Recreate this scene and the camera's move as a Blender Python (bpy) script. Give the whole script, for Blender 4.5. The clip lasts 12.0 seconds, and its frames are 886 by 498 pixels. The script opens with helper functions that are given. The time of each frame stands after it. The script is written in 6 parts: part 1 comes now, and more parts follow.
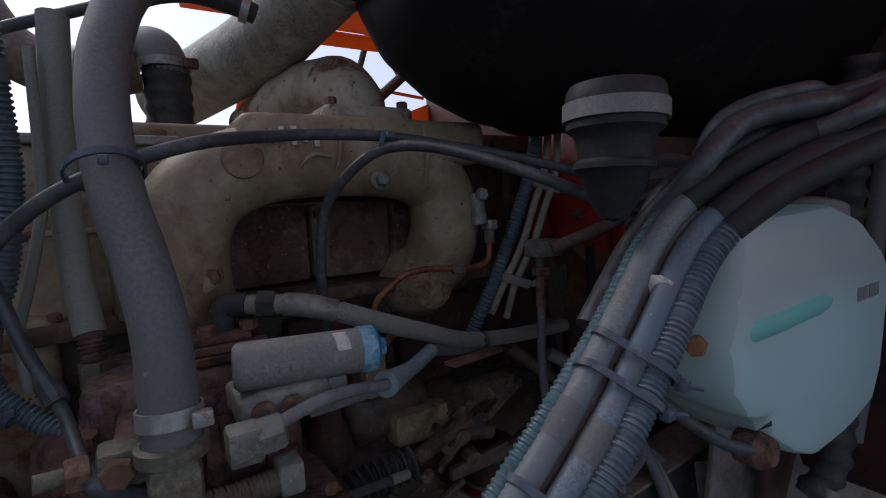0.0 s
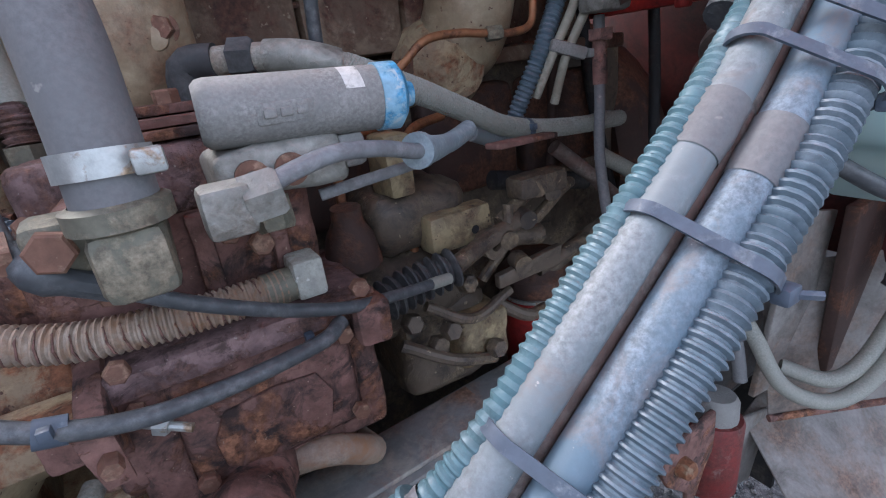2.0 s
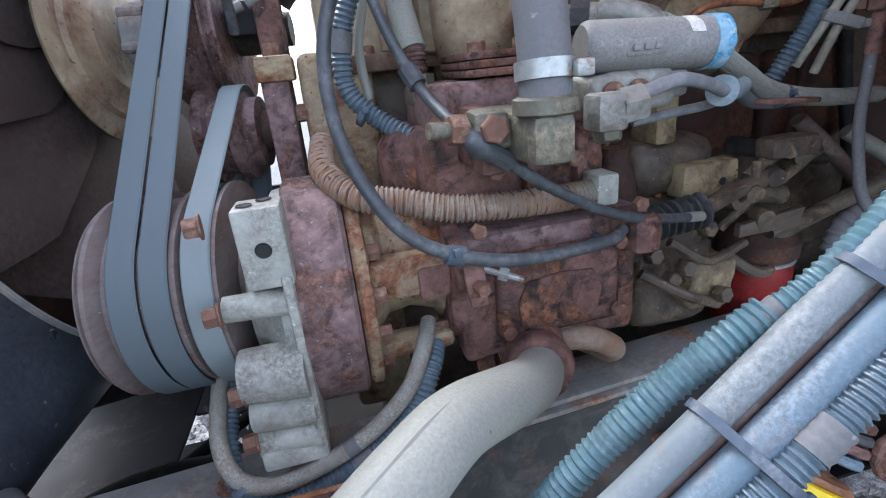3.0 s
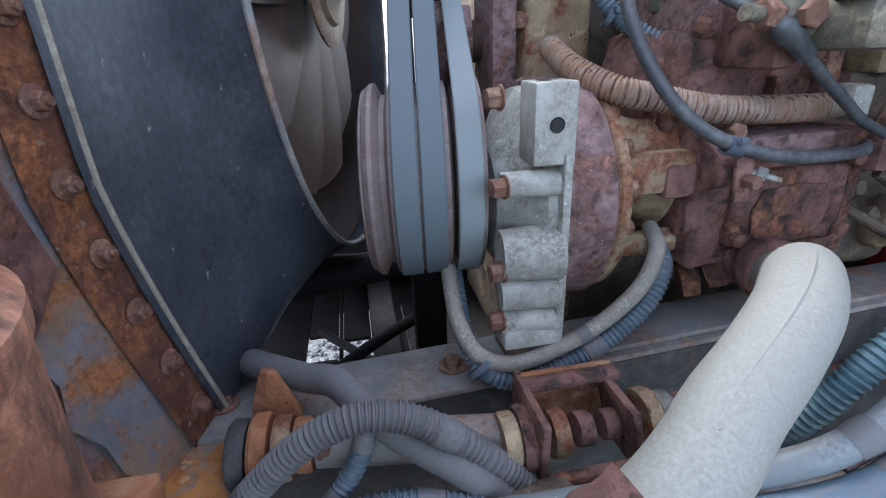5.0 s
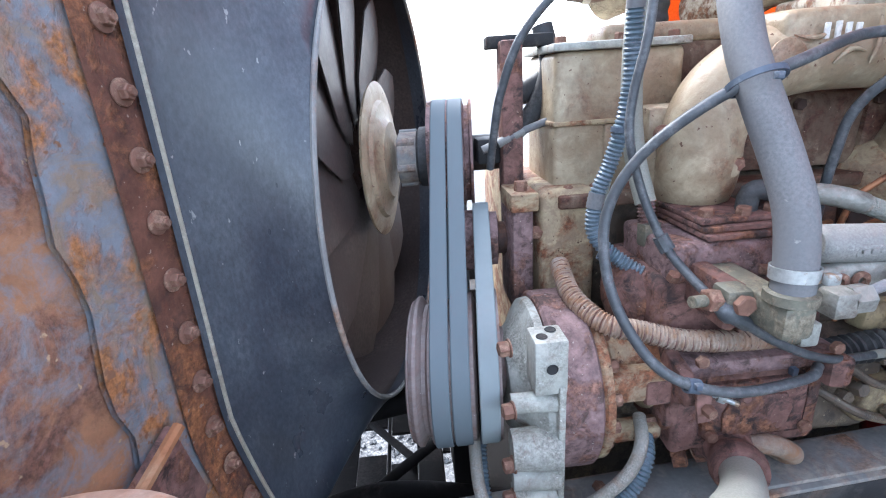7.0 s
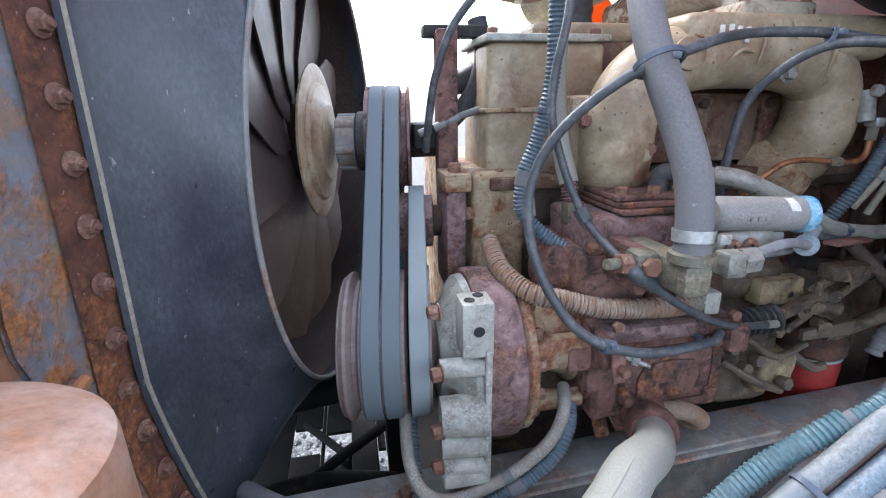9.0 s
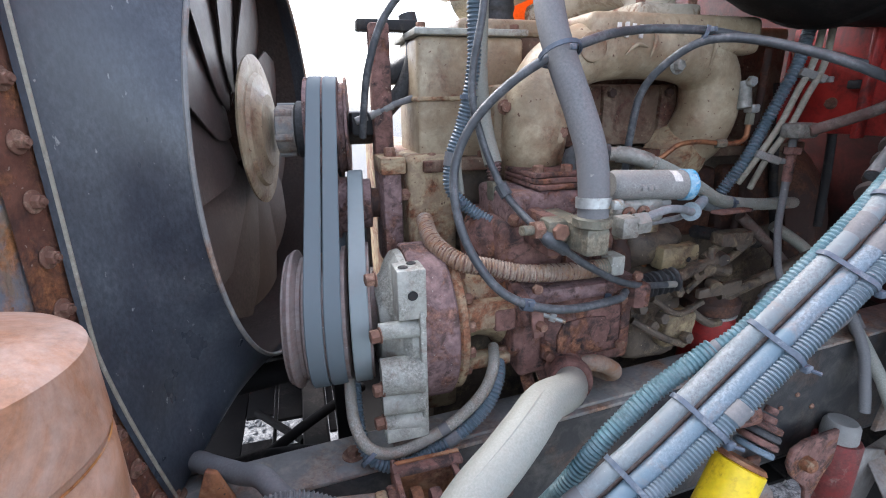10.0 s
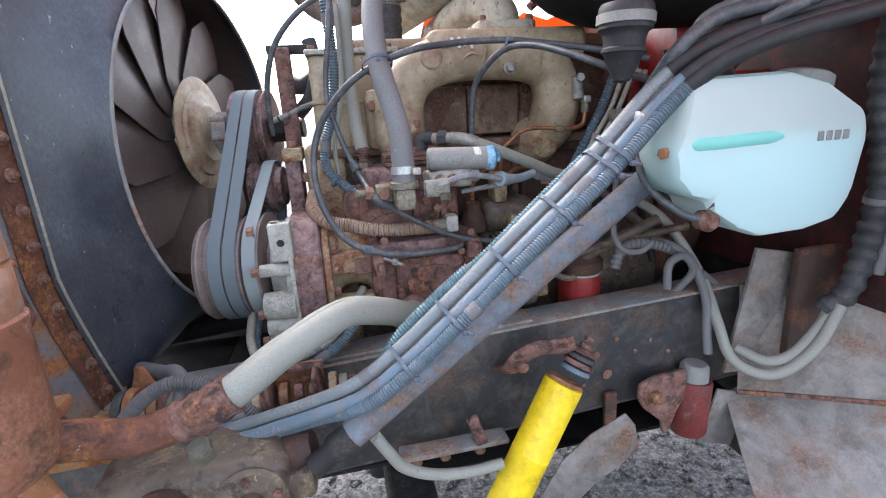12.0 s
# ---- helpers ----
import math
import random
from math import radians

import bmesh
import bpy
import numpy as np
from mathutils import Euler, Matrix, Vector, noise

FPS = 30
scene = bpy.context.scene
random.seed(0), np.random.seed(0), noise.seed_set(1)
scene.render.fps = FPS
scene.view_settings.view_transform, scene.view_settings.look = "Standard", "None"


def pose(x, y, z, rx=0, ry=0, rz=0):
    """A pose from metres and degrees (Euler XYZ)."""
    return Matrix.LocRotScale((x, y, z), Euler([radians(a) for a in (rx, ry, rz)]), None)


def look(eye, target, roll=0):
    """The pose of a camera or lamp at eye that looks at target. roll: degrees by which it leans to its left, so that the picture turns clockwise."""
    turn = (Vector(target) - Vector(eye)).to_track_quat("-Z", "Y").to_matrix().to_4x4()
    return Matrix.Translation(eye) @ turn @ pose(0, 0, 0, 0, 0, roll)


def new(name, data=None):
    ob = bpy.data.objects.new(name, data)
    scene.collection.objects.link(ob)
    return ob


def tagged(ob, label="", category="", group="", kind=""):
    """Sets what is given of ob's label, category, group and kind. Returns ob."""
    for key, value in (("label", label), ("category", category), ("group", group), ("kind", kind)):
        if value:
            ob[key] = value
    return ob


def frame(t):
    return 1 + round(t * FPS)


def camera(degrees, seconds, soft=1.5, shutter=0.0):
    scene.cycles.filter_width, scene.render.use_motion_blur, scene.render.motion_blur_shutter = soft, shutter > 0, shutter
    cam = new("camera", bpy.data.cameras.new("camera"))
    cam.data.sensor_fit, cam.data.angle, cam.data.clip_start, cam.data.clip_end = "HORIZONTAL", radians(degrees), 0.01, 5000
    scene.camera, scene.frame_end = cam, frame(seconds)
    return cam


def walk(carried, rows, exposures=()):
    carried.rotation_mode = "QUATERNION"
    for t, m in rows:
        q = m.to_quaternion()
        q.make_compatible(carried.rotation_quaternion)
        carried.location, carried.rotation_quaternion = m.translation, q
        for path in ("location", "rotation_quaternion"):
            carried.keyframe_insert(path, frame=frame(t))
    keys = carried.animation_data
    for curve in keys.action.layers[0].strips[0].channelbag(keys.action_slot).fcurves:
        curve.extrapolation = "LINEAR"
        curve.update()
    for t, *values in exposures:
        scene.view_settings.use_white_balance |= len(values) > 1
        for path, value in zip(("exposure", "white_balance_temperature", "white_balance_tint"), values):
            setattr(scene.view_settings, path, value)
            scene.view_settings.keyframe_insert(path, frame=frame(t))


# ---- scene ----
SKY, SUN = 0.32, 1.2
# seconds, stops, kelvin, tint
EXPOSURES = [(0, -1.0, 5950, 16), (0.5, -0.6, 6050, 18), (1.5, 0.62, 6000, 18), (2.5, 1.5, 5850, 12), (4.5, 1.42, 5750, 10), (5.5, 1.65, 5700, 10), (6.5, 1.97, 5700, 10), (7, 2.0, 5700, 10), (9.5, 1.55, 6000, 12), (12, 1.6, 6300, 14)]
cam = camera(85.5, 12.0, soft=1.1)
# seconds, eye x y z, yaw to the left, pitch up, roll
ROWS = [
    (0, 0.3009, -0.4797, 1.3955, -31.88, -5.92, -2.86),
    (0.5, 0.3792, -0.3521, 1.3610, -40.18, -13.04, -5.25),
    (1, 0.3914, -0.3222, 1.3182, -42.84, -17.16, -1.25),
    (1.5, 0.3730, -0.3288, 1.3027, -41.46, -18.79, -2.51),
    (2, 0.3272, -0.3714, 1.2787, -28.92, -21.68, -7.26),
    (2.5, 0.2227, -0.4325, 1.2643, -16.80, -19.72, -6.33),
    (4.5, -0.0151, -0.4282, 1.2256, -8.70, -24.37, -4.77),
    (5, -0.0903, -0.4292, 1.1984, -9.79, -22.70, -2.49),
    (5.5, -0.1063, -0.4253, 1.1984, -10.74, -23.00, -1.76),
    (6, -0.0791, -0.4418, 1.2795, -9.80, -22.22, -2.52),
    (6.5, -0.0749, -0.4785, 1.4092, -5.25, -20.64, -2.83),
    (7, -0.0650, -0.4962, 1.4498, -3.71, -19.27, -3.88),
    (9, -0.0545, -0.5325, 1.3919, -10.58, -16.95, -0.87),
    (9.5, -0.0536, -0.5610, 1.3801, -13.94, -18.12, -0.75),
    (10, -0.0461, -0.6049, 1.3758, -16.49, -17.16, -0.93),
    (10.5, -0.0769, -0.6201, 1.3439, -17.10, -18.24, -0.48),
    (11, -0.0261, -0.6344, 1.3526, -18.72, -17.57, -1.14),
    (11.5, 0.0823, -0.7046, 1.3594, -17.80, -17.11, -3.34),
    (12, 0.2016, -0.9176, 1.3388, -11.19, -15.57, -3.53),
]


def eye_pose(x, y, z, yaw, pitch, roll):
    a, b = radians(yaw), radians(pitch)
    way = Vector((-math.sin(a) * math.cos(b), math.cos(a) * math.cos(b), math.sin(b)))
    return look((x, y, z), Vector((x, y, z)) + way, roll)


walk(cam, [(t, eye_pose(*row)) for t, *row in ROWS], EXPOSURES)

# ---- world and light ----
world = bpy.data.worlds.new("overcast_sky")
scene.world = world
world.use_nodes = True
wn = world.node_tree.nodes
wl = world.node_tree.links
sky = wn.new("ShaderNodeTexSky")
sky.sky_type = "NISHITA"
sky.sun_disc = False
sky.sun_elevation = radians(48)
sky.sun_rotation = radians(331)
sky.air_density = 1.0
sky.dust_density = 3.0
wn["Background"].inputs["Strength"].default_value = SKY
haze = wn.new("ShaderNodeHueSaturation")
haze.inputs["Saturation"].default_value = 0.5
wl.new(sky.outputs["Color"], haze.inputs["Color"])
wl.new(haze.outputs["Color"], wn["Background"].inputs["Color"])
sun_data = bpy.data.lights.new("sun", "SUN")
sun_data.energy = SUN
sun_data.angle = radians(25)
sun_data.color = (1.0, 0.96, 0.9)
sun = new("sun", sun_data)
sun.matrix_world = look((-1.55, 2.9, 4.5), (0.1, 0.1, 1.0))


# ---- materials ----
def surface(name, base, second=None, third=None, scale=9.0, cover=0.5, cover2=0.35, rough=0.7, metal=0.0,
            bump=0.25, fine=160.0, edge=0.08, streak=1.0, spec=0.4, mottle=0.78, speck=0.24, flecks=0.0, fleck=(0.45, 0.42, 0.39), fleck_scale=120.0):
    """Paint or metal with patches of a second and third colour, fine grain and relief; scales are in patches a metre."""
    m = bpy.data.materials.new(name)
    m.use_nodes = True
    nt = m.node_tree
    n, link = nt.nodes, nt.links.new
    bsdf = n["Principled BSDF"]
    geo = n.new("ShaderNodeNewGeometry")
    oi = n.new("ShaderNodeObjectInfo")
    shift = n.new("ShaderNodeVectorMath")
    shift.operation = "MULTIPLY_ADD"
    link(oi.outputs["Random"], shift.inputs[0])
    shift.inputs[1].default_value = (0.7, 0.9, 0.4)
    link(geo.outputs["Position"], shift.inputs[2])
    pos = n.new("ShaderNodeMapping")
    pos.inputs["Scale"].default_value = (1, 1, 1 / streak)
    link(shift.outputs[0], pos.inputs["Vector"])

    def noise_node(sc, detail=6.0, roughness=0.62, dist=0.0):
        t = n.new("ShaderNodeTexNoise")
        t.inputs["Scale"].default_value = sc
        t.inputs["Detail"].default_value = detail
        t.inputs["Roughness"].default_value = roughness
        t.inputs["Distortion"].default_value = dist
        link(pos.outputs[0], t.inputs["Vector"])
        return t.outputs["Fac"]

    def ramp(fac, lo, hi):
        r = n.new("ShaderNodeMapRange")
        r.inputs["From Min"].default_value = lo
        r.inputs["From Max"].default_value = hi
        link(fac, r.inputs["Value"])
        return r.outputs["Result"]

    def mixc(fac, a, b):
        x = n.new("ShaderNodeMix")
        x.data_type = "RGBA"
        link(fac, x.inputs["Factor"])
        for sock, v in ((x.inputs[6], a), (x.inputs[7], b)):
            if isinstance(v, tuple):
                sock.default_value = (*v, 1.0)
            else:
                link(v, sock)
        return x.outputs[2]

    grain = noise_node(fine, 4.0, 0.7)
    shade = noise_node(scale * 2.3, 5.0)
    dark = tuple(c * mottle for c in base)
    light = tuple(min(1.0, c * (2 - mottle) * 0.96) for c in base)
    col = mixc(ramp(shade, 0.3, 0.7), dark, light)
    patch = None
    if second:
        patch = ramp(noise_node(scale, 9.0, 0.66, 0.3), 0.72 - cover * 0.5 - edge * 0.5, 0.72 - cover * 0.5 + edge * 0.5)
        sec = mixc(ramp(grain, 0.35, 0.65), tuple(c * 0.6 for c in second), tuple(min(1, c * 1.3) for c in second))
        col = mixc(patch, col, sec)
    if third:
        p3 = ramp(noise_node(scale * 1.7 + 3.1, 8.0, 0.7, 0.6), 0.72 - cover2 * 0.5 - edge * 0.6, 0.72 - cover2 * 0.5 + edge * 0.6)
        col = mixc(p3, col, third)
    if flecks:
        col = mixc(ramp(noise_node(fleck_scale, 3.0, 0.55), 0.74 - flecks * 0.2, 0.78 - flecks * 0.2), col, fleck)
    gr = n.new("ShaderNodeMix")
    gr.data_type = "RGBA"
    gr.blend_type = "OVERLAY"
    gr.inputs["Factor"].default_value = speck
    link(col, gr.inputs[6])
    link(grain, gr.inputs[7])
    link(gr.outputs[2], bsdf.inputs["Base Color"])
    rr = n.new("ShaderNodeMapRange")
    rr.inputs["To Min"].default_value = max(0.05, rough - 0.14)
    rr.inputs["To Max"].default_value = min(1.0, rough + 0.16)
    link(shade, rr.inputs["Value"])
    link(rr.outputs["Result"], bsdf.inputs["Roughness"])
    bsdf.inputs["Metallic"].default_value = metal
    bsdf.inputs["Specular IOR Level"].default_value = spec
    if bump > 0:
        add = n.new("ShaderNodeMath")
        add.operation = "MULTIPLY_ADD"
        link(grain, add.inputs[0])
        add.inputs[1].default_value = 0.45
        link(patch if patch else shade, add.inputs[2])
        bp = n.new("ShaderNodeBump")
        bp.inputs["Strength"].default_value = bump
        bp.inputs["Distance"].default_value = 0.003
        link(add.outputs[0], bp.inputs["Height"])
        link(bp.outputs["Normal"], bsdf.inputs["Normal"])
    return m


M = {
    "rust": surface("rusty_iron", (0.185, 0.101, 0.084), (0.25, 0.117, 0.068), (0.055, 0.038, 0.035), scale=17, cover=0.30, cover2=0.32, rough=0.84, bump=0.95, mottle=0.55, speck=0.42, spec=0.25, edge=0.10, fine=130, flecks=0.2, fleck=(0.34, 0.24, 0.18), fleck_scale=210),
    "rust_purple": surface("brown_primed_iron", (0.21, 0.138, 0.132), (0.215, 0.115, 0.085), (0.085, 0.056, 0.050), scale=22, cover=0.34, cover2=0.3, rough=0.78, bump=0.8, mottle=0.58, speck=0.42, fine=170, spec=0.25, edge=0.10, flecks=0.3, fleck=(0.36, 0.31, 0.27), fleck_scale=190),
    "rust_orange": surface("orange_rusted_sheet", (0.30, 0.135, 0.065), (0.17, 0.075, 0.045), (0.40, 0.24, 0.14), scale=13, cover=0.32, cover2=0.28, rough=0.8, bump=0.45, spec=0.25, edge=0.14, flecks=0.3, fleck=(0.10, 0.06, 0.045)),
    "rust_bright": surface("bright_orange_rust_over_blue", (0.44, 0.20, 0.06), (0.26, 0.10, 0.04), (0.20, 0.20, 0.20), scale=16, cover=0.38, cover2=0.26, rough=0.8, bump=0.5, spec=0.25, edge=0.12, flecks=0.35, fleck=(0.52, 0.32, 0.15), fleck_scale=60),
    "rust_dark": surface("dark_oily_rust", (0.055, 0.032, 0.026), (0.11, 0.05, 0.03), None, scale=11, cover=0.4, rough=0.75, bump=0.4),
    "tube_blue": surface("dusty_blue_grey_conduit", (0.112, 0.168, 0.212), (0.16, 0.20, 0.235), (0.19, 0.155, 0.14), mottle=0.9, speck=0.06, scale=14, cover=0.36, cover2=0.16, rough=0.5, bump=0.08, edge=0.2, fine=300, flecks=0.12, fleck=(0.32, 0.33, 0.33), fleck_scale=260),
    "rust_brown": surface("dark_brown_rust", (0.135, 0.060, 0.040), (0.27, 0.115, 0.05), (0.06, 0.033, 0.027), scale=14, cover=0.36, cover2=0.28, rough=0.8, bump=0.65, mottle=0.62, speck=0.38, spec=0.25, edge=0.14, flecks=0.3, fleck=(0.26, 0.19, 0.15)),
    "rust_body": surface("brown_red_rust_with_soot", (0.27, 0.115, 0.065), (0.36, 0.18, 0.11), (0.05, 0.04, 0.035), scale=9, cover=0.34, cover2=0.22, rough=0.7, bump=0.35, spec=0.35, edge=0.16, flecks=0.12, fleck=(0.42, 0.27, 0.18), fleck_scale=200),
    "rust_pale": surface("dusty_pale_rust", (0.335, 0.17, 0.095), (0.27, 0.12, 0.06), (0.44, 0.33, 0.27), scale=10, cover=0.3, cover2=0.26, rough=0.5, bump=0.2, spec=0.5, edge=0.3),
    "cover_rust": surface("dark_rust_over_cream", (0.20, 0.145, 0.10), (0.085, 0.035, 0.022), (0.12, 0.075, 0.05), scale=12, cover=0.5, cover2=0.4, rough=0.7, bump=0.35, edge=0.12, flecks=0.3, fleck=(0.26, 0.2, 0.14)),
    "line_pale": surface("yellowed_fuel_line", (0.29, 0.275, 0.215), (0.36, 0.34, 0.28), (0.2, 0.17, 0.13), mottle=0.9, speck=0.1, scale=20, cover=0.34, cover2=0.2, rough=0.55, bump=0.08, edge=0.3),
    "pulley": surface("worn_grey_brown_pulley", (0.175, 0.135, 0.125), (0.145, 0.085, 0.06), (0.22, 0.20, 0.19), scale=14, cover=0.3, cover2=0.25, rough=0.6, bump=0.15, edge=0.3, speck=0.1, flecks=0.15, streak=0.4),
    "belt_pale": surface("pale_grey_rubber_belt", (0.215, 0.25, 0.255), None, None, mottle=0.9, speck=0.03, scale=6, rough=0.7, bump=0.01, streak=9),
    "sleeve": surface("pale_blue_rubber_sleeve", (0.25, 0.32, 0.355), (0.30, 0.35, 0.37), (0.18, 0.20, 0.21), scale=25, cover=0.3, cover2=0.2, rough=0.55, bump=0.1, edge=0.3, speck=0.08),
    "pipe_grey": surface("grey_nylon_pipe", (0.22, 0.23, 0.24), (0.27, 0.275, 0.28), (0.12, 0.12, 0.125), scale=30, cover=0.3, cover2=0.25, rough=0.5, bump=0.05, edge=0.25, speck=0.08),
    "panel_rust": surface("orange_rust_over_blue_steel", (0.32, 0.16, 0.085), (0.17, 0.085, 0.06), (0.20, 0.21, 0.23), scale=13, cover=0.36, cover2=0.3, rough=0.75, bump=0.4, edge=0.16, flecks=0.35, fleck=(0.40, 0.28, 0.17), fleck_scale=70),
    "flange": surface("rust_mottled_blue_steel", (0.175, 0.188, 0.21), (0.30, 0.13, 0.05), (0.23, 0.17, 0.12), scale=13, cover=0.42, cover2=0.34, rough=0.75, bump=0.5, edge=0.12, flecks=0.42, fleck=(0.20, 0.10, 0.055), fleck_scale=60),
    "cream": surface("faded_cream_engine_paint", (0.42, 0.35, 0.24), (0.16, 0.075, 0.042), (0.29, 0.22, 0.14), scale=9, cover=0.3, cover2=0.42, rough=0.46, bump=0.32, edge=0.16, speck=0.22, mottle=0.7, flecks=0.36, fleck=(0.13, 0.07, 0.045)),
    "cream_flake": surface("flaking_pale_cream_paint", (0.47, 0.42, 0.33), (0.20, 0.10, 0.055), (0.33, 0.28, 0.21), scale=11, cover=0.36, cover2=0.3, rough=0.6, bump=0.5, edge=0.05, speck=0.2, mottle=0.8, flecks=0.3, fleck=(0.16, 0.09, 0.055), fleck_scale=45),
    # near-black that puts the shade under hood and fan into the colour
    "shade_black": surface("shade_black_paint", (0.011, 0.010, 0.010), (0.02, 0.017, 0.016), None, scale=10, cover=0.35, rough=0.8, bump=0.1, spec=0.2),
    "cream_rust": surface("cream_paint_lost_to_rust", (0.39, 0.31, 0.19), (0.19, 0.08, 0.04), (0.27, 0.20, 0.13), scale=14, cover=0.46, rough=0.75, bump=0.4, edge=0.1, flecks=0.35, fleck=(0.09, 0.045, 0.03)),
    "cast_grey": surface("pale_grey_casting", (0.39, 0.395, 0.35), (0.29, 0.29, 0.25), (0.17, 0.105, 0.07), scale=20, cover=0.38, cover2=0.13, rough=0.62, bump=0.5, mottle=0.68, fine=260, edge=0.16, speck=0.15, flecks=0.3, fleck=(0.55, 0.55, 0.51)),
    "alu": surface("weathered_aluminium", (0.25, 0.25, 0.225), (0.155, 0.135, 0.11), (0.36, 0.355, 0.32), scale=30, cover=0.32, cover2=0.3, rough=0.5, metal=0.3, bump=0.35, edge=0.2, speck=0.12),
    "zinc": surface("zinc_plated_steel", (0.42, 0.44, 0.43), (0.30, 0.22, 0.15), None, scale=50, cover=0.3, rough=0.42, metal=0.6, bump=0.2),
    "fitting": surface("olive_plated_fitting", (0.155, 0.15, 0.115), (0.21, 0.185, 0.135), None, scale=45, cover=0.4, rough=0.55, metal=0.3, bump=0.25),
    "bolt": surface("rusted_bolt_steel", (0.19, 0.10, 0.07), (0.27, 0.165, 0.115), None, scale=70, cover=0.35, rough=0.7, metal=0.2, bump=0.3),
    # pale streaked patches carry both dust and the sheet's painted sheen
    "duct": surface("dark_navy_shroud_sheet", (0.029, 0.036, 0.052), (0.105, 0.118, 0.130), (0.017, 0.020, 0.030), scale=3.6, cover=0.36, cover2=0.38, rough=0.3, bump=0.05, streak=2.0, edge=0.42, fine=240, speck=0.16, mottle=0.7, spec=0.5, flecks=0.24, fleck=(0.20, 0.205, 0.205), fleck_scale=110),
    "fan": surface("brown_fan_metal", (0.066, 0.05, 0.046), (0.088, 0.068, 0.06), None, speck=0.1, mottle=0.85, scale=8, cover=0.4, rough=0.45, metal=0.2, bump=0.08, edge=0.3),
    "belt": surface("grey_rubber_belt", (0.115, 0.142, 0.155), None, None, mottle=0.95, speck=0.03, scale=6, rough=0.72, bump=0.01, streak=9),
    "hose": surface("dusty_grey_rubber", (0.15, 0.152, 0.155), (0.162, 0.164, 0.167), (0.14, 0.14, 0.143), mottle=0.95, speck=0.05, scale=10, cover=0.34, cover2=0.2, rough=0.68, bump=0.03, edge=0.5, fine=300, flecks=0.15, fleck=(0.26, 0.255, 0.24), fleck_scale=90),
    "hose_pale": surface("pale_dusty_hose", (0.265, 0.27, 0.235), (0.28, 0.285, 0.25), (0.235, 0.24, 0.21), mottle=0.95, speck=0.03, scale=3.5, cover=0.36, cover2=0.2, rough=0.6, bump=0.015, edge=0.5, fine=420, flecks=0.07, fleck=(0.11, 0.11, 0.11), fleck_scale=60),
    "cable": surface("black_cable_jacket", (0.06, 0.066, 0.072), (0.12, 0.125, 0.13), None, scale=40, cover=0.3, rough=0.4, bump=0.1, edge=0.25),
    "loom": surface("blue_grey_loom_plastic", (0.09, 0.132, 0.162), (0.155, 0.185, 0.215), None, scale=25, cover=0.32, rough=0.4, bump=0.06, edge=0.4, speck=0.1, mottle=0.88),
    "loom_teal": surface("teal_grey_loom_plastic", (0.085, 0.165, 0.19), (0.16, 0.22, 0.235), None, scale=25, cover=0.3, rough=0.4, bump=0.06, edge=0.4, speck=0.1, mottle=0.85),
    "tube_grey": surface("dusty_grey_conduit", (0.172, 0.20, 0.212), (0.215, 0.235, 0.24), (0.185, 0.14, 0.12), mottle=0.9, speck=0.06, scale=14, cover=0.36, cover2=0.1, rough=0.5, bump=0.08, edge=0.2, fine=300, flecks=0.12, fleck=(0.34, 0.33, 0.31), fleck_scale=260),
    "tube_brown": surface("rust_stained_conduit", (0.15, 0.10, 0.083), (0.20, 0.17, 0.15), None, scale=25, cover=0.34, rough=0.7, bump=0.15, edge=0.25),
    "tan": surface("rust_stained_tan_hose", (0.285, 0.215, 0.165), (0.36, 0.30, 0.245), (0.27, 0.125, 0.05), scale=16, cover=0.34, cover2=0.3, rough=0.72, bump=0.2, edge=0.22, speck=0.12, flecks=0.25, fleck=(0.12, 0.07, 0.05)),
    "braid": surface("braided_hose_jacket", (0.27, 0.26, 0.225), (0.33, 0.32, 0.28), (0.24, 0.16, 0.11), scale=30, cover=0.36, cover2=0.14, rough=0.65, bump=0.5, fine=420, edge=0.3, speck=0.3),
    "copper": surface("tarnished_copper_pipe", (0.32, 0.145, 0.07), (0.20, 0.09, 0.05), None, scale=40, cover=0.35, rough=0.5, metal=0.5, bump=0.15),
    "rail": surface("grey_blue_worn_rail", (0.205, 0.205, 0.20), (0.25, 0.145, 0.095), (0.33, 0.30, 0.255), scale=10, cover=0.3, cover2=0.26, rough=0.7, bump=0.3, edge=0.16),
    "rail_dark": surface("dark_rusty_rail", (0.034, 0.034, 0.035), (0.12, 0.07, 0.045), (0.10, 0.095, 0.085), scale=9, cover=0.2, cover2=0.22, rough=0.6, bump=0.25, edge=0.22),
    "shaft": surface("blue_grey_rusty_tube", (0.155, 0.18, 0.215), (0.20, 0.115, 0.07), (0.10, 0.10, 0.11), scale=16, cover=0.3, cover2=0.24, rough=0.65, bump=0.3, edge=0.2, flecks=0.3, fleck=(0.26, 0.15, 0.09), fleck_scale=70),
    "yellow": surface("yellow_shock_paint", (0.80, 0.58, 0.015), (0.70, 0.46, 0.02), (0.30, 0.16, 0.05), scale=14, cover=0.25, cover2=0.04, rough=0.42, bump=0.08),
    "red": surface("red_cab_paint", (0.44, 0.038, 0.03), (0.27, 0.028, 0.023), (0.035, 0.02, 0.018), scale=9, cover=0.34, cover2=0.3, rough=0.45, bump=0.12, edge=0.2),
    "firewall": surface("grimy_dark_red_firewall", (0.065, 0.013, 0.012), (0.02, 0.012, 0.011), (0.11, 0.022, 0.02), scale=6, cover=0.5, cover2=0.2, rough=0.6, bump=0.15, edge=0.25),
    "red_filter": surface("red_filter_can", (0.27, 0.02, 0.018), (0.17, 0.018, 0.016), None, scale=20, cover=0.3, rough=0.4, bump=0.08, edge=0.3),
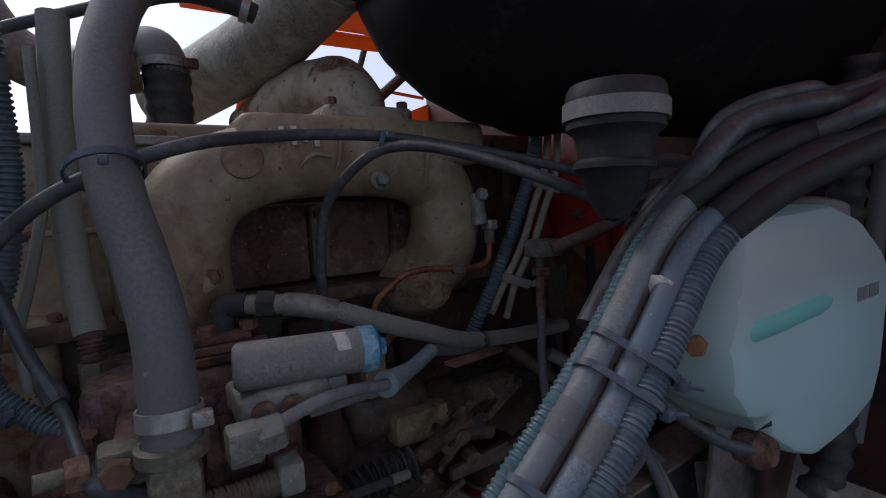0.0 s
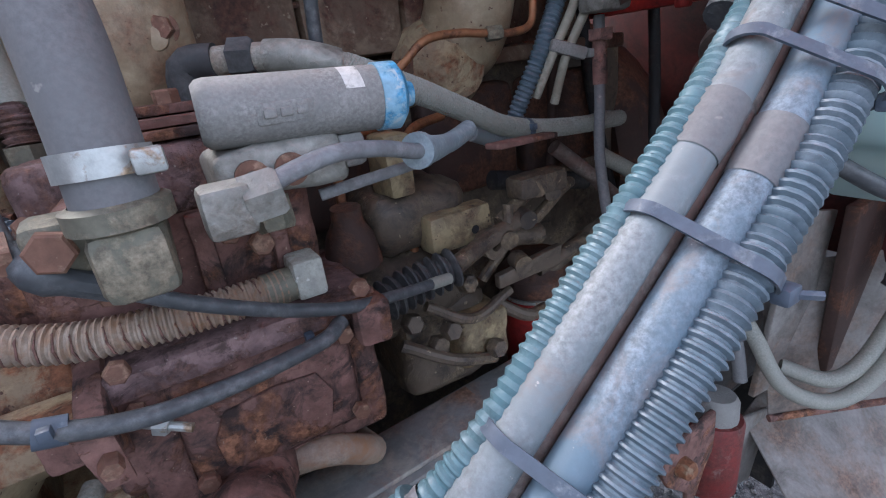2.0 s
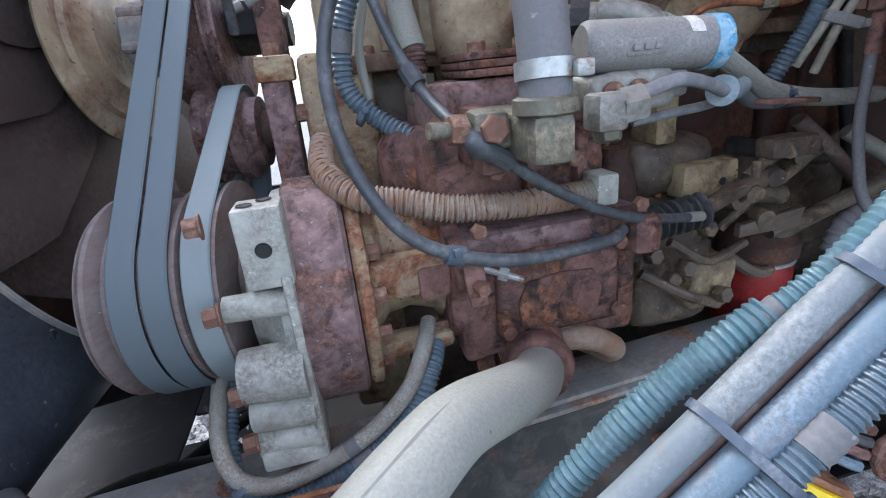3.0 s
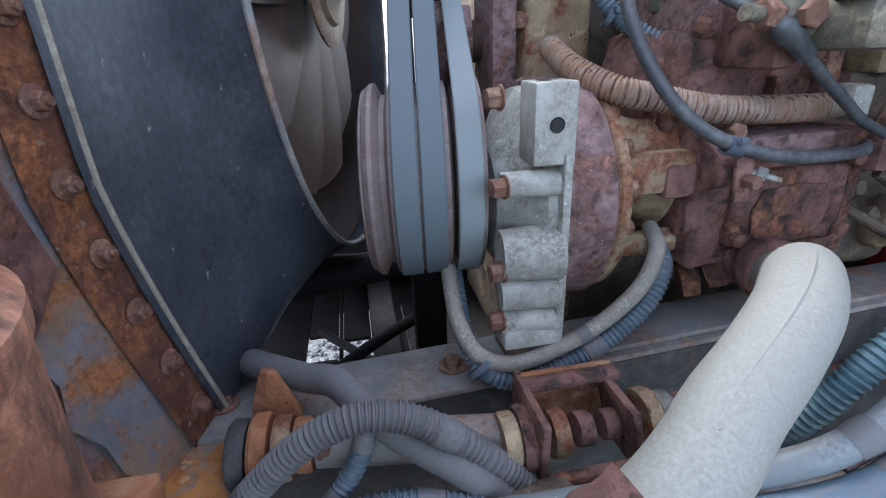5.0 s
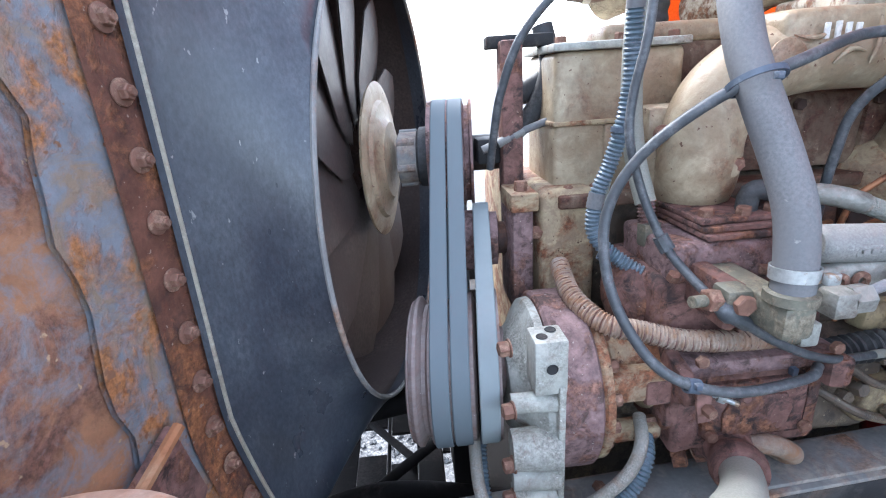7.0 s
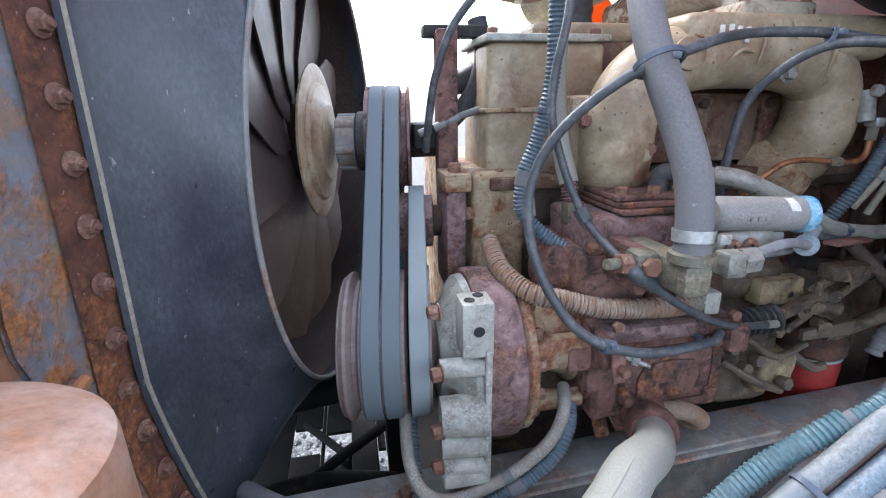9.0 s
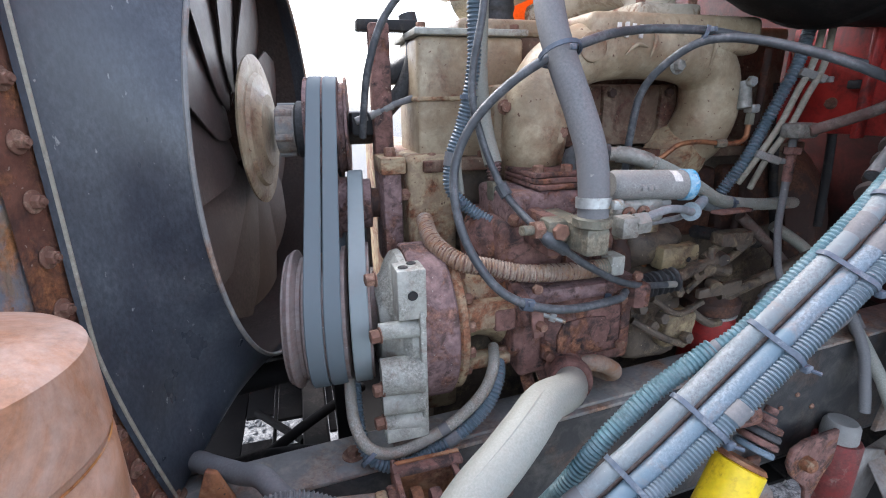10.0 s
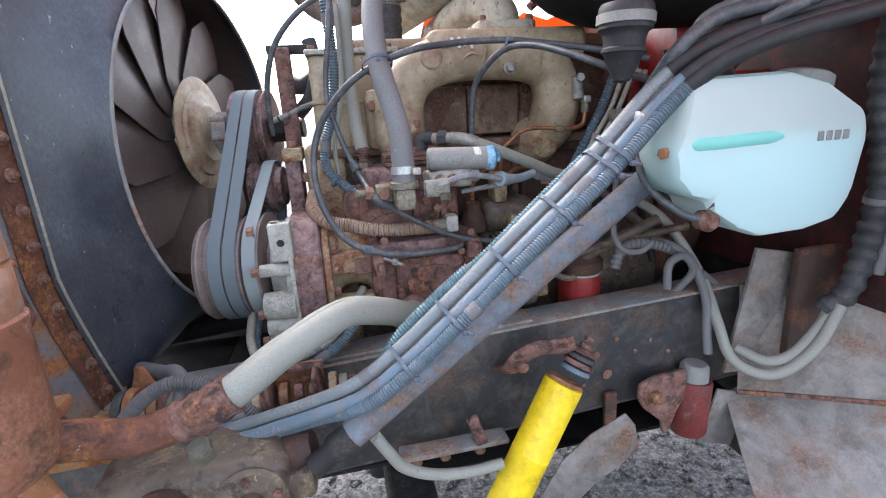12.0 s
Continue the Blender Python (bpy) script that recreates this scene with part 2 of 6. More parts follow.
    "red_dark": surface("dull_dark_red_can", (0.16, 0.025, 0.022), (0.09, 0.03, 0.025), (0.2, 0.16, 0.14), scale=20, cover=0.4, cover2=0.1, rough=0.6, bump=0.2, edge=0.2),
    # grimy black steel, also on the added sheets that hide bright ground
    "black": surface("black_grimy_steel_and_blocker", (0.02, 0.02, 0.021), (0.045, 0.04, 0.036), None, scale=14, cover=0.4, rough=0.7, bump=0.25),
    # black of tape and boot, deepened for the shade under the hood
    "tape": surface("shade_deepened_black", (0.020, 0.020, 0.022), (0.035, 0.035, 0.036), None, scale=30, cover=0.3, rough=0.6, bump=0.15, edge=0.25),
    "rubber": surface("black_moulded_rubber", (0.04, 0.042, 0.045), (0.075, 0.075, 0.075), None, scale=20, cover=0.35, rough=0.6, bump=0.12, edge=0.25),
    "boot": surface("dark_brown_rubber_bellows", (0.10, 0.08, 0.072), (0.13, 0.105, 0.092), None, scale=14, cover=0.35, rough=0.7, bump=0.06, edge=0.4, speck=0.08),
    "can": surface("grey_painted_canister", (0.215, 0.212, 0.20), (0.245, 0.242, 0.228), (0.17, 0.168, 0.158), mottle=0.85, speck=0.08, scale=18, cover=0.32, cover2=0.2, rough=0.6, bump=0.12, edge=0.35, fine=420),
    "blue_cap": surface("pale_blue_plastic_cap", (0.22, 0.40, 0.52), (0.06, 0.27, 0.46), (0.40, 0.48, 0.52), scale=45, cover=0.4, cover2=0.3, rough=0.5, bump=0.12),
    "white": surface("off_white_sticker", (0.62, 0.61, 0.57), (0.45, 0.44, 0.40), None, scale=60, cover=0.3, rough=0.6, bump=0.05),
    "fender": surface("worn_grey_fender_sheet", (0.22, 0.208, 0.192), (0.17, 0.10, 0.065), (0.10, 0.09, 0.08), scale=7, cover=0.3, cover2=0.28, rough=0.7, bump=0.2, edge=0.2),
    "gravel": surface("grey_gravel", (0.085, 0.085, 0.085), (0.17, 0.17, 0.165), (0.04, 0.04, 0.04), scale=40, cover=0.45, cover2=0.35, rough=0.9, bump=0.6, fine=300),
    "orange_hood": surface("orange_glassfibre_hood", (0.62, 0.16, 0.03), (0.42, 0.09, 0.025), None, scale=5, cover=0.4, rough=0.5, bump=0.08, edge=0.3),
    "tie": surface("dusty_nylon_tie", (0.075, 0.095, 0.125), (0.13, 0.15, 0.175), None, scale=60, cover=0.3, rough=0.5, bump=0.05, speck=0.1),
    "grease": surface("greasy_brown_casting", (0.105, 0.08, 0.058), (0.18, 0.135, 0.085), (0.04, 0.032, 0.027), scale=18, cover=0.34, cover2=0.3, rough=0.5, bump=0.5, edge=0.12, spec=0.5, flecks=0.3, fleck=(0.30, 0.25, 0.17)),
    "grease_cream": surface("greasy_cream_casting", (0.33, 0.265, 0.15), (0.12, 0.08, 0.048), (0.2, 0.155, 0.095), scale=22, cover=0.38, rough=0.55, bump=0.45, edge=0.12, spec=0.45, flecks=0.35, fleck=(0.07, 0.05, 0.035)),
}


# ---- mesh building ----
def thing(name, base, label, category, group="", kind=""):
    ob = new(name)
    ob.location = base
    ob.empty_display_size = 0.02
    return tagged(ob, label, category, group, kind)


def origin_of(ob):
    p = Vector((0, 0, 0))
    while ob is not None:
        p += ob.location
        ob = ob.parent
    return p


def part(name, bm, material, parent, label="", smooth=True, sharp=35.0):
    """Links a bmesh given in the world's metres as one mesh object under a thing or a part."""
    base = origin_of(parent)
    lo = Vector((min(v.co.x for v in bm.verts) + max(v.co.x for v in bm.verts),
                 min(v.co.y for v in bm.verts) + max(v.co.y for v in bm.verts),
                 min(v.co.z for v in bm.verts) + max(v.co.z for v in bm.verts))) / 2
    bmesh.ops.translate(bm, verts=bm.verts, vec=-lo)
    bmesh.ops.recalc_face_normals(bm, faces=bm.faces)
    me = bpy.data.meshes.new(name)
    if smooth:
        for f in bm.faces:
            f.smooth = True
        for e in bm.edges:
            if len(e.link_faces) == 2 and e.calc_face_angle(0.0) > radians(sharp):
                e.smooth = False
    bm.to_mesh(me)
    bm.free()
    me.materials.append(M[material])
    ob = new(name, me)
    if parent is not None:
        ob.parent = parent
    ob.location = lo - base
    if label:
        ob["label"] = label
    return ob


def shift(ob, x, y, z):
    """Sets a finished thing off from where it was drawn."""
    ob.location += Vector((x, y, z))
    return ob


def solo(name, bm, material, label, category, group="", kind="", smooth=True, sharp=35.0):
    """One mesh that is a thing of its own."""
    return tagged(part(name, bm, material, None, label, smooth, sharp), label, category, group, kind)


def spline(points, step=0.006):
    """Catmull-Rom through the points, in even small steps."""
    p = [Vector(q) for q in points]
    p = [2 * p[0] - p[1]] + p + [2 * p[-1] - p[-2]]
    out = []
    for i in range(1, len(p) - 2):
        a, b, c, d = p[i - 1:i + 3]
        n = max(2, int((c - b).length / step))
        for k in range(n):
            t = k / n
            out.append(0.5 * ((2 * b) + (c - a) * t + (2 * a - 5 * b + 4 * c - d) * t * t + (3 * b - a - 3 * c + d) * t ** 3))
    out.append(p[-2])
    return out


def sweep(path, radius, sides=14, bm=None, caps=True, flat=1.0):
    """A tube along a path; radius is a number or a function of (metres along, share along)."""
    bm = bm or bmesh.new()
    n = len(path)
    tang = [(path[min(i + 1, n - 1)] - path[max(i - 1, 0)]).normalized() for i in range(n)]
    side = tang[0].cross(Vector((0.31, 0.17, 0.93))).normalized()
    rings, s = [], 0.0
    total = sum((path[i + 1] - path[i]).length for i in range(n - 1))
    for i in range(n):
        if i:
            s += (path[i] - path[i - 1]).length
        side = (side - tang[i] * side.dot(tang[i])).normalized()
        up = tang[i].cross(side)
        r = radius(s, s / total) if callable(radius) else radius
        rings.append([bm.verts.new(path[i] + r * (math.cos(a) * side + flat * math.sin(a) * up))
                      for a in (2 * math.pi * k / sides for k in range(sides))])
    for r0, r1 in zip(rings, rings[1:]):
        for k in range(sides):
            bm.faces.new((r0[k], r0[(k + 1) % sides], r1[(k + 1) % sides], r1[k]))
    if caps:
        bm.faces.new(rings[0][::-1])
        bm.faces.new(rings[-1])
    return bm


def ribbed(r, pitch=0.006, depth=0.0013):
    return lambda s, u: r + depth * math.tanh(2.5 * math.sin(2 * math.pi * s / pitch))


def rod(a, b, r, r2=None, sides=16, bm=None):
    a, b = Vector(a), Vector(b)
    r2 = r if r2 is None else r2
    return sweep([a, a.lerp(b, 0.5), b], lambda s, u: r + (r2 - r) * u, sides, bm)


def lathe(profile, at, axis, sides=48, bm=None, close=False):
    """Turns (along, radius) pairs about an axis through a point."""
    bm = bm or bmesh.new()
    at, axis = Vector(at), Vector(axis).normalized()
    u = axis.orthogonal().normalized()
    v = axis.cross(u)
    rings = []
    for h, r in profile:
        if r < 1e-6:
            rings.append([bm.verts.new(at + axis * h)])
        else:
            rings.append([bm.verts.new(at + axis * h + r * (math.cos(a) * u + math.sin(a) * v))
                          for a in (2 * math.pi * k / sides for k in range(sides))])
    pairs = list(zip(rings, rings[1:])) + ([(rings[-1], rings[0])] if close else [])
    for r0, r1 in pairs:
        if len(r0) == 1 and len(r1) == 1:
            continue
        for k in range(sides):
            j = (k + 1) % sides
            if len(r0) == 1:
                bm.faces.new((r0[0], r1[j], r1[k]))
            elif len(r1) == 1:
                bm.faces.new((r0[k], r0[j], r1[0]))
            else:
                bm.faces.new((r0[k], r0[j], r1[j], r1[k]))
    return bm


def block(lo, hi, bevel=0.003, segments=2, bm=None, turn=None, rough=0.0, cuts=0):
    """A box between two corners, its edges rounded; turn is a matrix about its centre, rough lifts its surface unevenly."""
    lo, hi = Vector(lo), Vector(hi)
    own = bmesh.new()
    bmesh.ops.create_cube(own, size=1.0)
    for v in own.verts:
        v.co = Vector((v.co.x * (hi.x - lo.x), v.co.y * (hi.y - lo.y), v.co.z * (hi.z - lo.z)))
    if bevel:
        bmesh.ops.bevel(own, geom=list(own.edges), offset=bevel, segments=segments, affect="EDGES", profile=0.5)
    if cuts:
        bmesh.ops.subdivide_edges(own, edges=[e for e in own.edges if e.calc_length() > 0.03], cuts=cuts, use_grid_fill=True)
    if rough:
        for v in own.verts:
            v.co += rough * Vector(noise.noise_vector((v.co + lo) * 40))
    m = Matrix.Translation((lo + hi) / 2) @ (turn.to_4x4() if turn else Matrix())
    bmesh.ops.transform(own, matrix=m, verts=own.verts)
    return join(bm, own) if bm else own


def join(bm, other):
    me = bpy.data.meshes.new("tmp")
    other.to_mesh(me)
    other.free()
    bm.from_mesh(me)
    bpy.data.meshes.remove(me)
    return bm


def slab(outline, thick, at, u, v, bevel=0.002, bm=None):
    """A plate: an outline of (a, b) pairs in the plane of u and v at a point, made thick along u x v."""
    own = bmesh.new()
    at, u, v = Vector(at), Vector(u).normalized(), Vector(v).normalized()
    n = u.cross(v).normalized()
    face = own.faces.new([own.verts.new(at + a * u + b * v) for a, b in outline])
    got = bmesh.ops.extrude_face_region(own, geom=[face])
    bmesh.ops.translate(own, verts=[g for g in got["geom"] if isinstance(g, bmesh.types.BMVert)], vec=n * thick)
    if bevel:
        bmesh.ops.bevel(own, geom=list(own.edges), offset=bevel, segments=2, affect="EDGES", profile=0.5)
    return join(bm, own) if bm else own


def hexa(at, axis, across=0.012, height=0.007, bm=None, washer=0.0):
    """A hexagonal head, with a washer under it if wanted."""
    r = across / 1.732
    bm = lathe([(0, 0), (0, r), (height * 0.85, r), (height, r * 0.86), (height, 0)], Vector(at) + Vector(axis).normalized() * (0.0015 if washer else 0), axis, 6, bm)
    if washer:
        lathe([(0, 0), (0, washer), (0.0016, washer), (0.0022, washer * 0.9), (0.0022, 0)], at, axis, 20, bm)
    return bm


def band(path, i, r, width=0.004, thick=0.0012, bm=None):
    """A strap round a tube at the i-th step of its path."""
    t = (path[min(i + 1, len(path) - 1)] - path[max(i - 1, 0)]).normalized()
    return lathe([(-width / 2, r), (-width / 2, r + thick), (width / 2, r + thick), (width / 2, r)], path[i], t, 24, bm, close=True)


# ---- ground ----
bm = bmesh.new()
bmesh.ops.create_grid(bm, x_segments=40, y_segments=40, size=150)
tagged(part("ground", bm, "gravel", None, smooth=False), "flat yard of grey crushed gravel", "ground", kind="structure")
rng = random.Random(4)
verts, faces = [], []
for _ in range(5200):
    cx, cy = rng.uniform(-1.2, 2.2), rng.uniform(-0.9, 1.6)
    r = rng.uniform(0.007, 0.019)
    b = len(verts)
    for dx, dy, dz in ((1, 0, 0.1), (0.2, 1, 0.2), (-1, 0.1, 0.15), (-0.1, -1, 0.1), (0.15, 0.1, 0.9), (0, 0, -0.5)):
        verts.append((cx + r * (dx + rng.uniform(-0.4, 0.4)), cy + r * (dy + rng.uniform(-0.4, 0.4)), 0.004 + r * (dz + rng.uniform(-0.2, 0.2))))
    for k in range(4):
        faces += [(b + k, b + (k + 1) % 4, b + 4), (b + (k + 1) % 4, b + k, b + 5)]
me = bpy.data.meshes.new("gravel_stones")
me.from_pydata(verts, [], faces)
me.materials.append(M["gravel"])
tagged(new("gravel_stones", me), "loose grey gravel stones on the yard", "gravel", kind="stuff")

# ---- fan shroud and fan ----
FY, FZ = 0.33, 1.33
RY, RR, MZ = 0.359, 0.370, 1.29


def bolt_line(z):
    low = max(0.0, (1.12 - z) / 0.22)
    return Vector((-0.291 + 0.030 * low ** 1.4, -0.058 + 0.030 * low, z))


def yawed(ob):
    """The front drive stands a few degrees askew to the rail: shears a thing along x with its depth."""
    for o in (ob, *ob.children_recursive):
        if o.type == "MESH":
            at = origin_of(o)
            for v in o.data.vertices:
                v.co.x += 0.14 * (v.co.y + at.y - 0.2)


def mouth_x(y):
    return -0.083 + 0.212 * (y - RY)


shroud = thing("fan_shroud", (-0.30, 0.0, 0.86), "dark grey sheet-metal fan shroud bolted to a rusty steel flange", "fan shroud")
# duct: from a tall rectangle at the flange to a round mouth
rows, N = [], 96
for j in range(13):
    s = j / 12
    ring = []
    for k in range(N):
        a = 2 * math.pi * k / N
        c, d = math.cos(a), math.sin(a)
        q = 1 / max(abs(c) / 0.42, abs(d) / 0.49)
        y0, z0 = 0.40 + c * q, 1.345 + d * q
        base = Vector((-0.287, y0, z0))
        if c < -0.5:
            b = bolt_line(min(max(z0, 0.86), 1.7))
            base = Vector((b.x + 0.004, b.y + 0.012 if abs(c) * 0.49 > abs(d) * 0.42 else y0, z0))
        mouth = Vector((mouth_x(RY + RR * c), RY + RR * c, MZ + RR * d))
        e = s ** 1.25
        p = base.lerp(mouth, e)
        p.y += 0.02 * math.sin(math.pi * s) * (-c)
        ring.append(p)
    rows.append(ring)
bm = bmesh.new()
skin = []
for side in (0, 1):
    vv = []
    for j, ring in enumerate(rows):
        ctr = Vector((0, RY, FZ))
        vv.append([bm.verts.new(p - side * 0.004 * Vector((0, p.y - ctr.y, p.z - ctr.z)).normalized()) for p in ring])
    for r0, r1 in zip(vv, vv[1:]):
        for k in range(N):
            bm.faces.new((r0[k], r0[(k + 1) % N], r1[(k + 1) % N], r1[k]))
    skin.append(vv)
for end in (0, -1):
    for k in range(N):
        bm.faces.new((skin[0][end][k], skin[0][end][(k + 1) % N], skin[1][end][(k + 1) % N], skin[1][end][k]))
part("duct", bm, "duct", shroud, "dark grey smooth sheet duct", sharp=50)
# inner liner in the fan's brown, so the interior reads brown
bm = bmesh.new()
vv = [[bm.verts.new(p + 0.0075 * Vector((0, RY - p.y, FZ - p.z)).normalized() + Vector((0.0, 0, 0))) for p in ring] for ring in rows[3:12]]
for r0, r1 in zip(vv, vv[1:]):
    for k in range(N):
        bm.faces.new((r0[k], r0[(k + 1) % N], r1[(k + 1) % N], r1[k]))
part("inner_face", bm, "fan", shroud, "brown inner face of the duct", sharp=50)
lip = [Vector((mouth_x(RY + RR * math.cos(a)) + 0.002, RY + RR * math.cos(a), MZ + RR * math.sin(a))) for a in (2 * math.pi * k / 120 for k in range(121))]
part("mouth_lip", sweep(lip, 0.0035, 8), "rail", shroud, "worn pale edge of the mouth")
# flange strip with its bolts
FN = Vector((0.97, -0.24, 0)).normalized()
FT = Vector((-0.24, -0.97, 0)).normalized()
bm = bmesh.new()
zs = [0.845 + 0.03 * k for k in range(34)]
for o in (0.0, -0.006):
    cols = [[bm.verts.new(bolt_line(z) + FN * (o - 0.004) + FT * w) for w in (-0.022, 0.0, 0.03)] for z in zs]
    for r0, r1 in zip(cols, cols[1:]):
        for k in range(2):
            bm.faces.new((r0[k], r0[k + 1], r1[k + 1], r1[k]))
part("flange", bm, "rust_brown", shroud, "rusted brown bolting flange")
bm = bmesh.new()
bead = [bolt_line(z) + FN * 0.004 - FT * 0.021 for z in zs]
part("seal_strip", sweep(bead, 0.0026, 8, bm), "line_pale", shroud, "pale sealing bead along the flange")
z = 0.896
while z < 1.80:
    nut = hexa(bolt_line(z) - FN * 0.003, FN, 0.0125, 0.008, washer=0.0115)
    part("bolt", rod(bolt_line(z), bolt_line(z) + FN * 0.0095, 0.0038, 0.0034, 10, nut), "bolt", shroud)
    z += 0.0562

# radiator side panel beyond the flange
rad = thing("radiator", (-0.36, -0.1, 0.84), "truck radiator in a mottled rusty blue steel frame", "radiator")
for name, profile, wave, material, label in (("side_strip", ((0.022, 0.008), (0.05, 0.009), (0.086, 0.010)), 0.010, "flange", "blue-grey strip spotted with rust"),
                                      ("side_panel", ((0.070, 0.018), (0.16, 0.019), (0.24, 0.020), (0.44, 0.022)), 0.0, "panel_rust", "orange rusted panel with bare blue patches")):
    bm = bmesh.new()
    cols = [[bolt_line(z) - FN * w2 + FT * (w + (wave * math.sin(31 * z) * math.sin(77 * z) if k == len(profile) - 1 else 0)) for k, (w, w2) in enumerate(profile)] for z in zs]
    for back in (0.0, 0.006):
        vv = [[bm.verts.new(p - FN * back) for p in c] for c in cols]
        for r0, r1 in zip(vv, vv[1:]):
            for k in range(len(profile) - 1):
                bm.faces.new((r0[k], r0[k + 1], r1[k + 1], r1[k]))
    part(name, bm, material, rad, label)
GUSSET = [(0.30, 1.07), (0.055, 1.165), (0.034, 1.07), (0.12, 0.98), (0.30, 0.92)]
part("corner_gusset", slab(GUSSET, 0.008, bolt_line(1.1) * 1.0 - Vector((0, 0, 1.1)) + FN * 0.001, FT, (0, 0, 1)), "rust", rad, "rusty diagonal gusset plate")
part("gusset_edge", rod(bolt_line(1.1) - Vector((0, 0, 1.1)) + FT * GUSSET[1][0] + Vector((0, 0, GUSSET[1][1])) + FN * 0.008, bolt_line(1.1) - Vector((0, 0, 1.1)) + FT * GUSSET[0][0] + Vector((0, 0, GUSSET[0][1])) + FN * 0.008, 0.006, sides=8), "rust_orange", rad, "orange rusted edge")
gb = bolt_line(1.1) + FT * 0.135 + FN * 0.009 + Vector((0, 0, -0.055))
part("gusset_bolt", hexa(gb, FN, 0.020, 0.012, washer=0.020), "bolt", rad)
part("foot_plate", block((-0.36, -0.12, 0.80), (-0.215, 0.02, 0.866), 0.006, rough=0.0015, cuts=3), "rust_bright", rad, "orange rusted foot")
part("core", block((-0.52, 0.02, 0.80), (-0.335, 1.02, 2.05), 0.01), "rust_dark", rad, "black radiator core")

fan = thing("cooling_fan", (-0.15, FY, FZ), "brown metal engine cooling fan at rest behind its shroud", "fan")
part("hub_plate", lathe([(0, 0), (0, 0.125), (0.004, 0.127), (0.007, 0.118), (0.007, 0.098), (0.013, 0.094), (0.016, 0.07), (0.022, 0.062), (0.024, 0)], (-0.108, FY, FZ), (1, -0.19, 0)), "cream", fan, "faded cream hub plate")
for k in range(11):
    a = 2 * math.pi * k / 11 + 0.2
    bm = bmesh.new()
    grid = []
    for i in range(9):
        r = 0.07 + 0.255 * i / 8
        half = (0.095 + 0.035 * i / 8) * (1 - 0.35 * max(0, i - 6) / 2)
        grid.append([])
        for j in range(7):
            w = (j / 6 - 0.5) * 2 * half
            ang = a + w * 0.9 / max(r, 0.12)
            y = FY + r * math.cos(ang)
            x = -0.146 + 0.19 * (y - FY) + 0.16 * w - 0.7 * (w * w - half * half / 3)
            grid[-1].append(Vector((x, y, FZ + r * math.sin(ang))))
    for o in (0.0, 0.003):
        gv = [[bm.verts.new(p + Vector((o, 0, 0))) for p in row] for row in grid]
        for r0, r1 in zip(gv, gv[1:]):
            for j in range(6):
                bm.faces.new((r0[j], r0[j + 1], r1[j + 1], r1[j]))
    part("blade", bm, "fan", fan)

# ---- fan drive: hub, pulley and belts ----
PR = 0.090
hubx = thing("fan_pulley", (-0.03, FY, FZ - PR), "rusty brown fan pulley on a grey fluted hub", "pulley")
prof = [(0, 0), (0, PR), (0.043, PR), (0.045, PR - 0.010), (0.052, PR - 0.010), (0.054, PR - 0.002), (0.057, PR - 0.002), (0.059, PR - 0.010),
        (0.066, PR - 0.010), (0.068, PR), (0.072, PR), (0.072, 0.03), (0.072, 0)]
part("pulley_wheel", lathe([(h - 0.055, r) for h, r in prof[:4]] + [(h + -0.055, r) for h, r in prof[4:]], (0.0, FY, FZ), (1, 0, 0), 64), "rust_purple", hubx)
part("collar", lathe([(0, 0), (0, 0.045), (0.004, 0.050), (0.018, 0.050), (0.020, 0)], (-0.076, FY, FZ), (1, 0, 0)), "rubber", hubx, "black collar")
bm = lathe([(0, 0), (0, 0.041), (0.002, 0.043), (0.045, 0.043), (0.045, 0)], (-0.108, FY, FZ), (1, 0, 0), 36)
part("fluted_hub", bm, "rail", hubx, "grey fluted hub")
for k in range(6):
    g = radians(60 * k + 15)
    part("flute", rod((-0.107, FY + 0.041 * math.cos(g), FZ + 0.041 * math.sin(g)), (-0.078, FY + 0.041 * math.cos(g), FZ + 0.041 * math.sin(g)), 0.0075, sides=10), "rail", hubx)
part("stub_shaft", lathe([(0, 0), (0, 0.03), (0.05, 0.03), (0.05, 0.022), (0.075, 0.022), (0.075, 0)], (0.015, FY, FZ), (1, 0, 0)), "black", hubx, "black bearing stub")

AY, AZ, AR = 0.095, 1.065, 0.103
apul = thing("accessory_pulley", (-0.03, AY, AZ - AR), "multi-groove rusty accessory drive pulley", "pulley")
prof = [(-0.075, 0), (-0.075, AR - 0.004), (-0.070, AR), (-0.066, AR), (-0.060, AR - 0.012), (-0.055, AR - 0.012), (-0.051, AR - 0.001), (-0.048, AR - 0.001)]
for x in (-0.046, -0.021):
    prof += [(x, AR - 0.008), (x + 0.020, AR - 0.008), (x + 0.0215, AR - 0.001), (x + 0.0235, AR - 0.001)]
prof += [(0.006, AR), (0.010, AR - 0.012), (0.012, AR - 0.012), (0.014, AR - 0.006), (0.035, AR - 0.006), (0.037, AR + 0.002), (0.041, AR + 0.002), (0.041, 0.05), (0.06, 0.045), (0.06, 0)]
part("pulley_wheel", lathe(prof[:-8] + [(0.008, AR - 0.02), (0.008, 0)], (0, AY, AZ), (1, 0, 0), 72), "pulley", apul)
part("rear_sheave", lathe([(0.0085, 0)] + prof[-8:], (0, AY, AZ), (1, 0, 0), 72), "pulley", apul, "rusty single-groove sheave")
part("front_flange", lathe([(-0.080, 0), (-0.080, AR - 0.012), (-0.078, AR - 0.006), (-0.0755, AR - 0.006), (-0.0755, 0)], (0, AY, AZ), (1, 0, 0), 72), "pulley", apul)


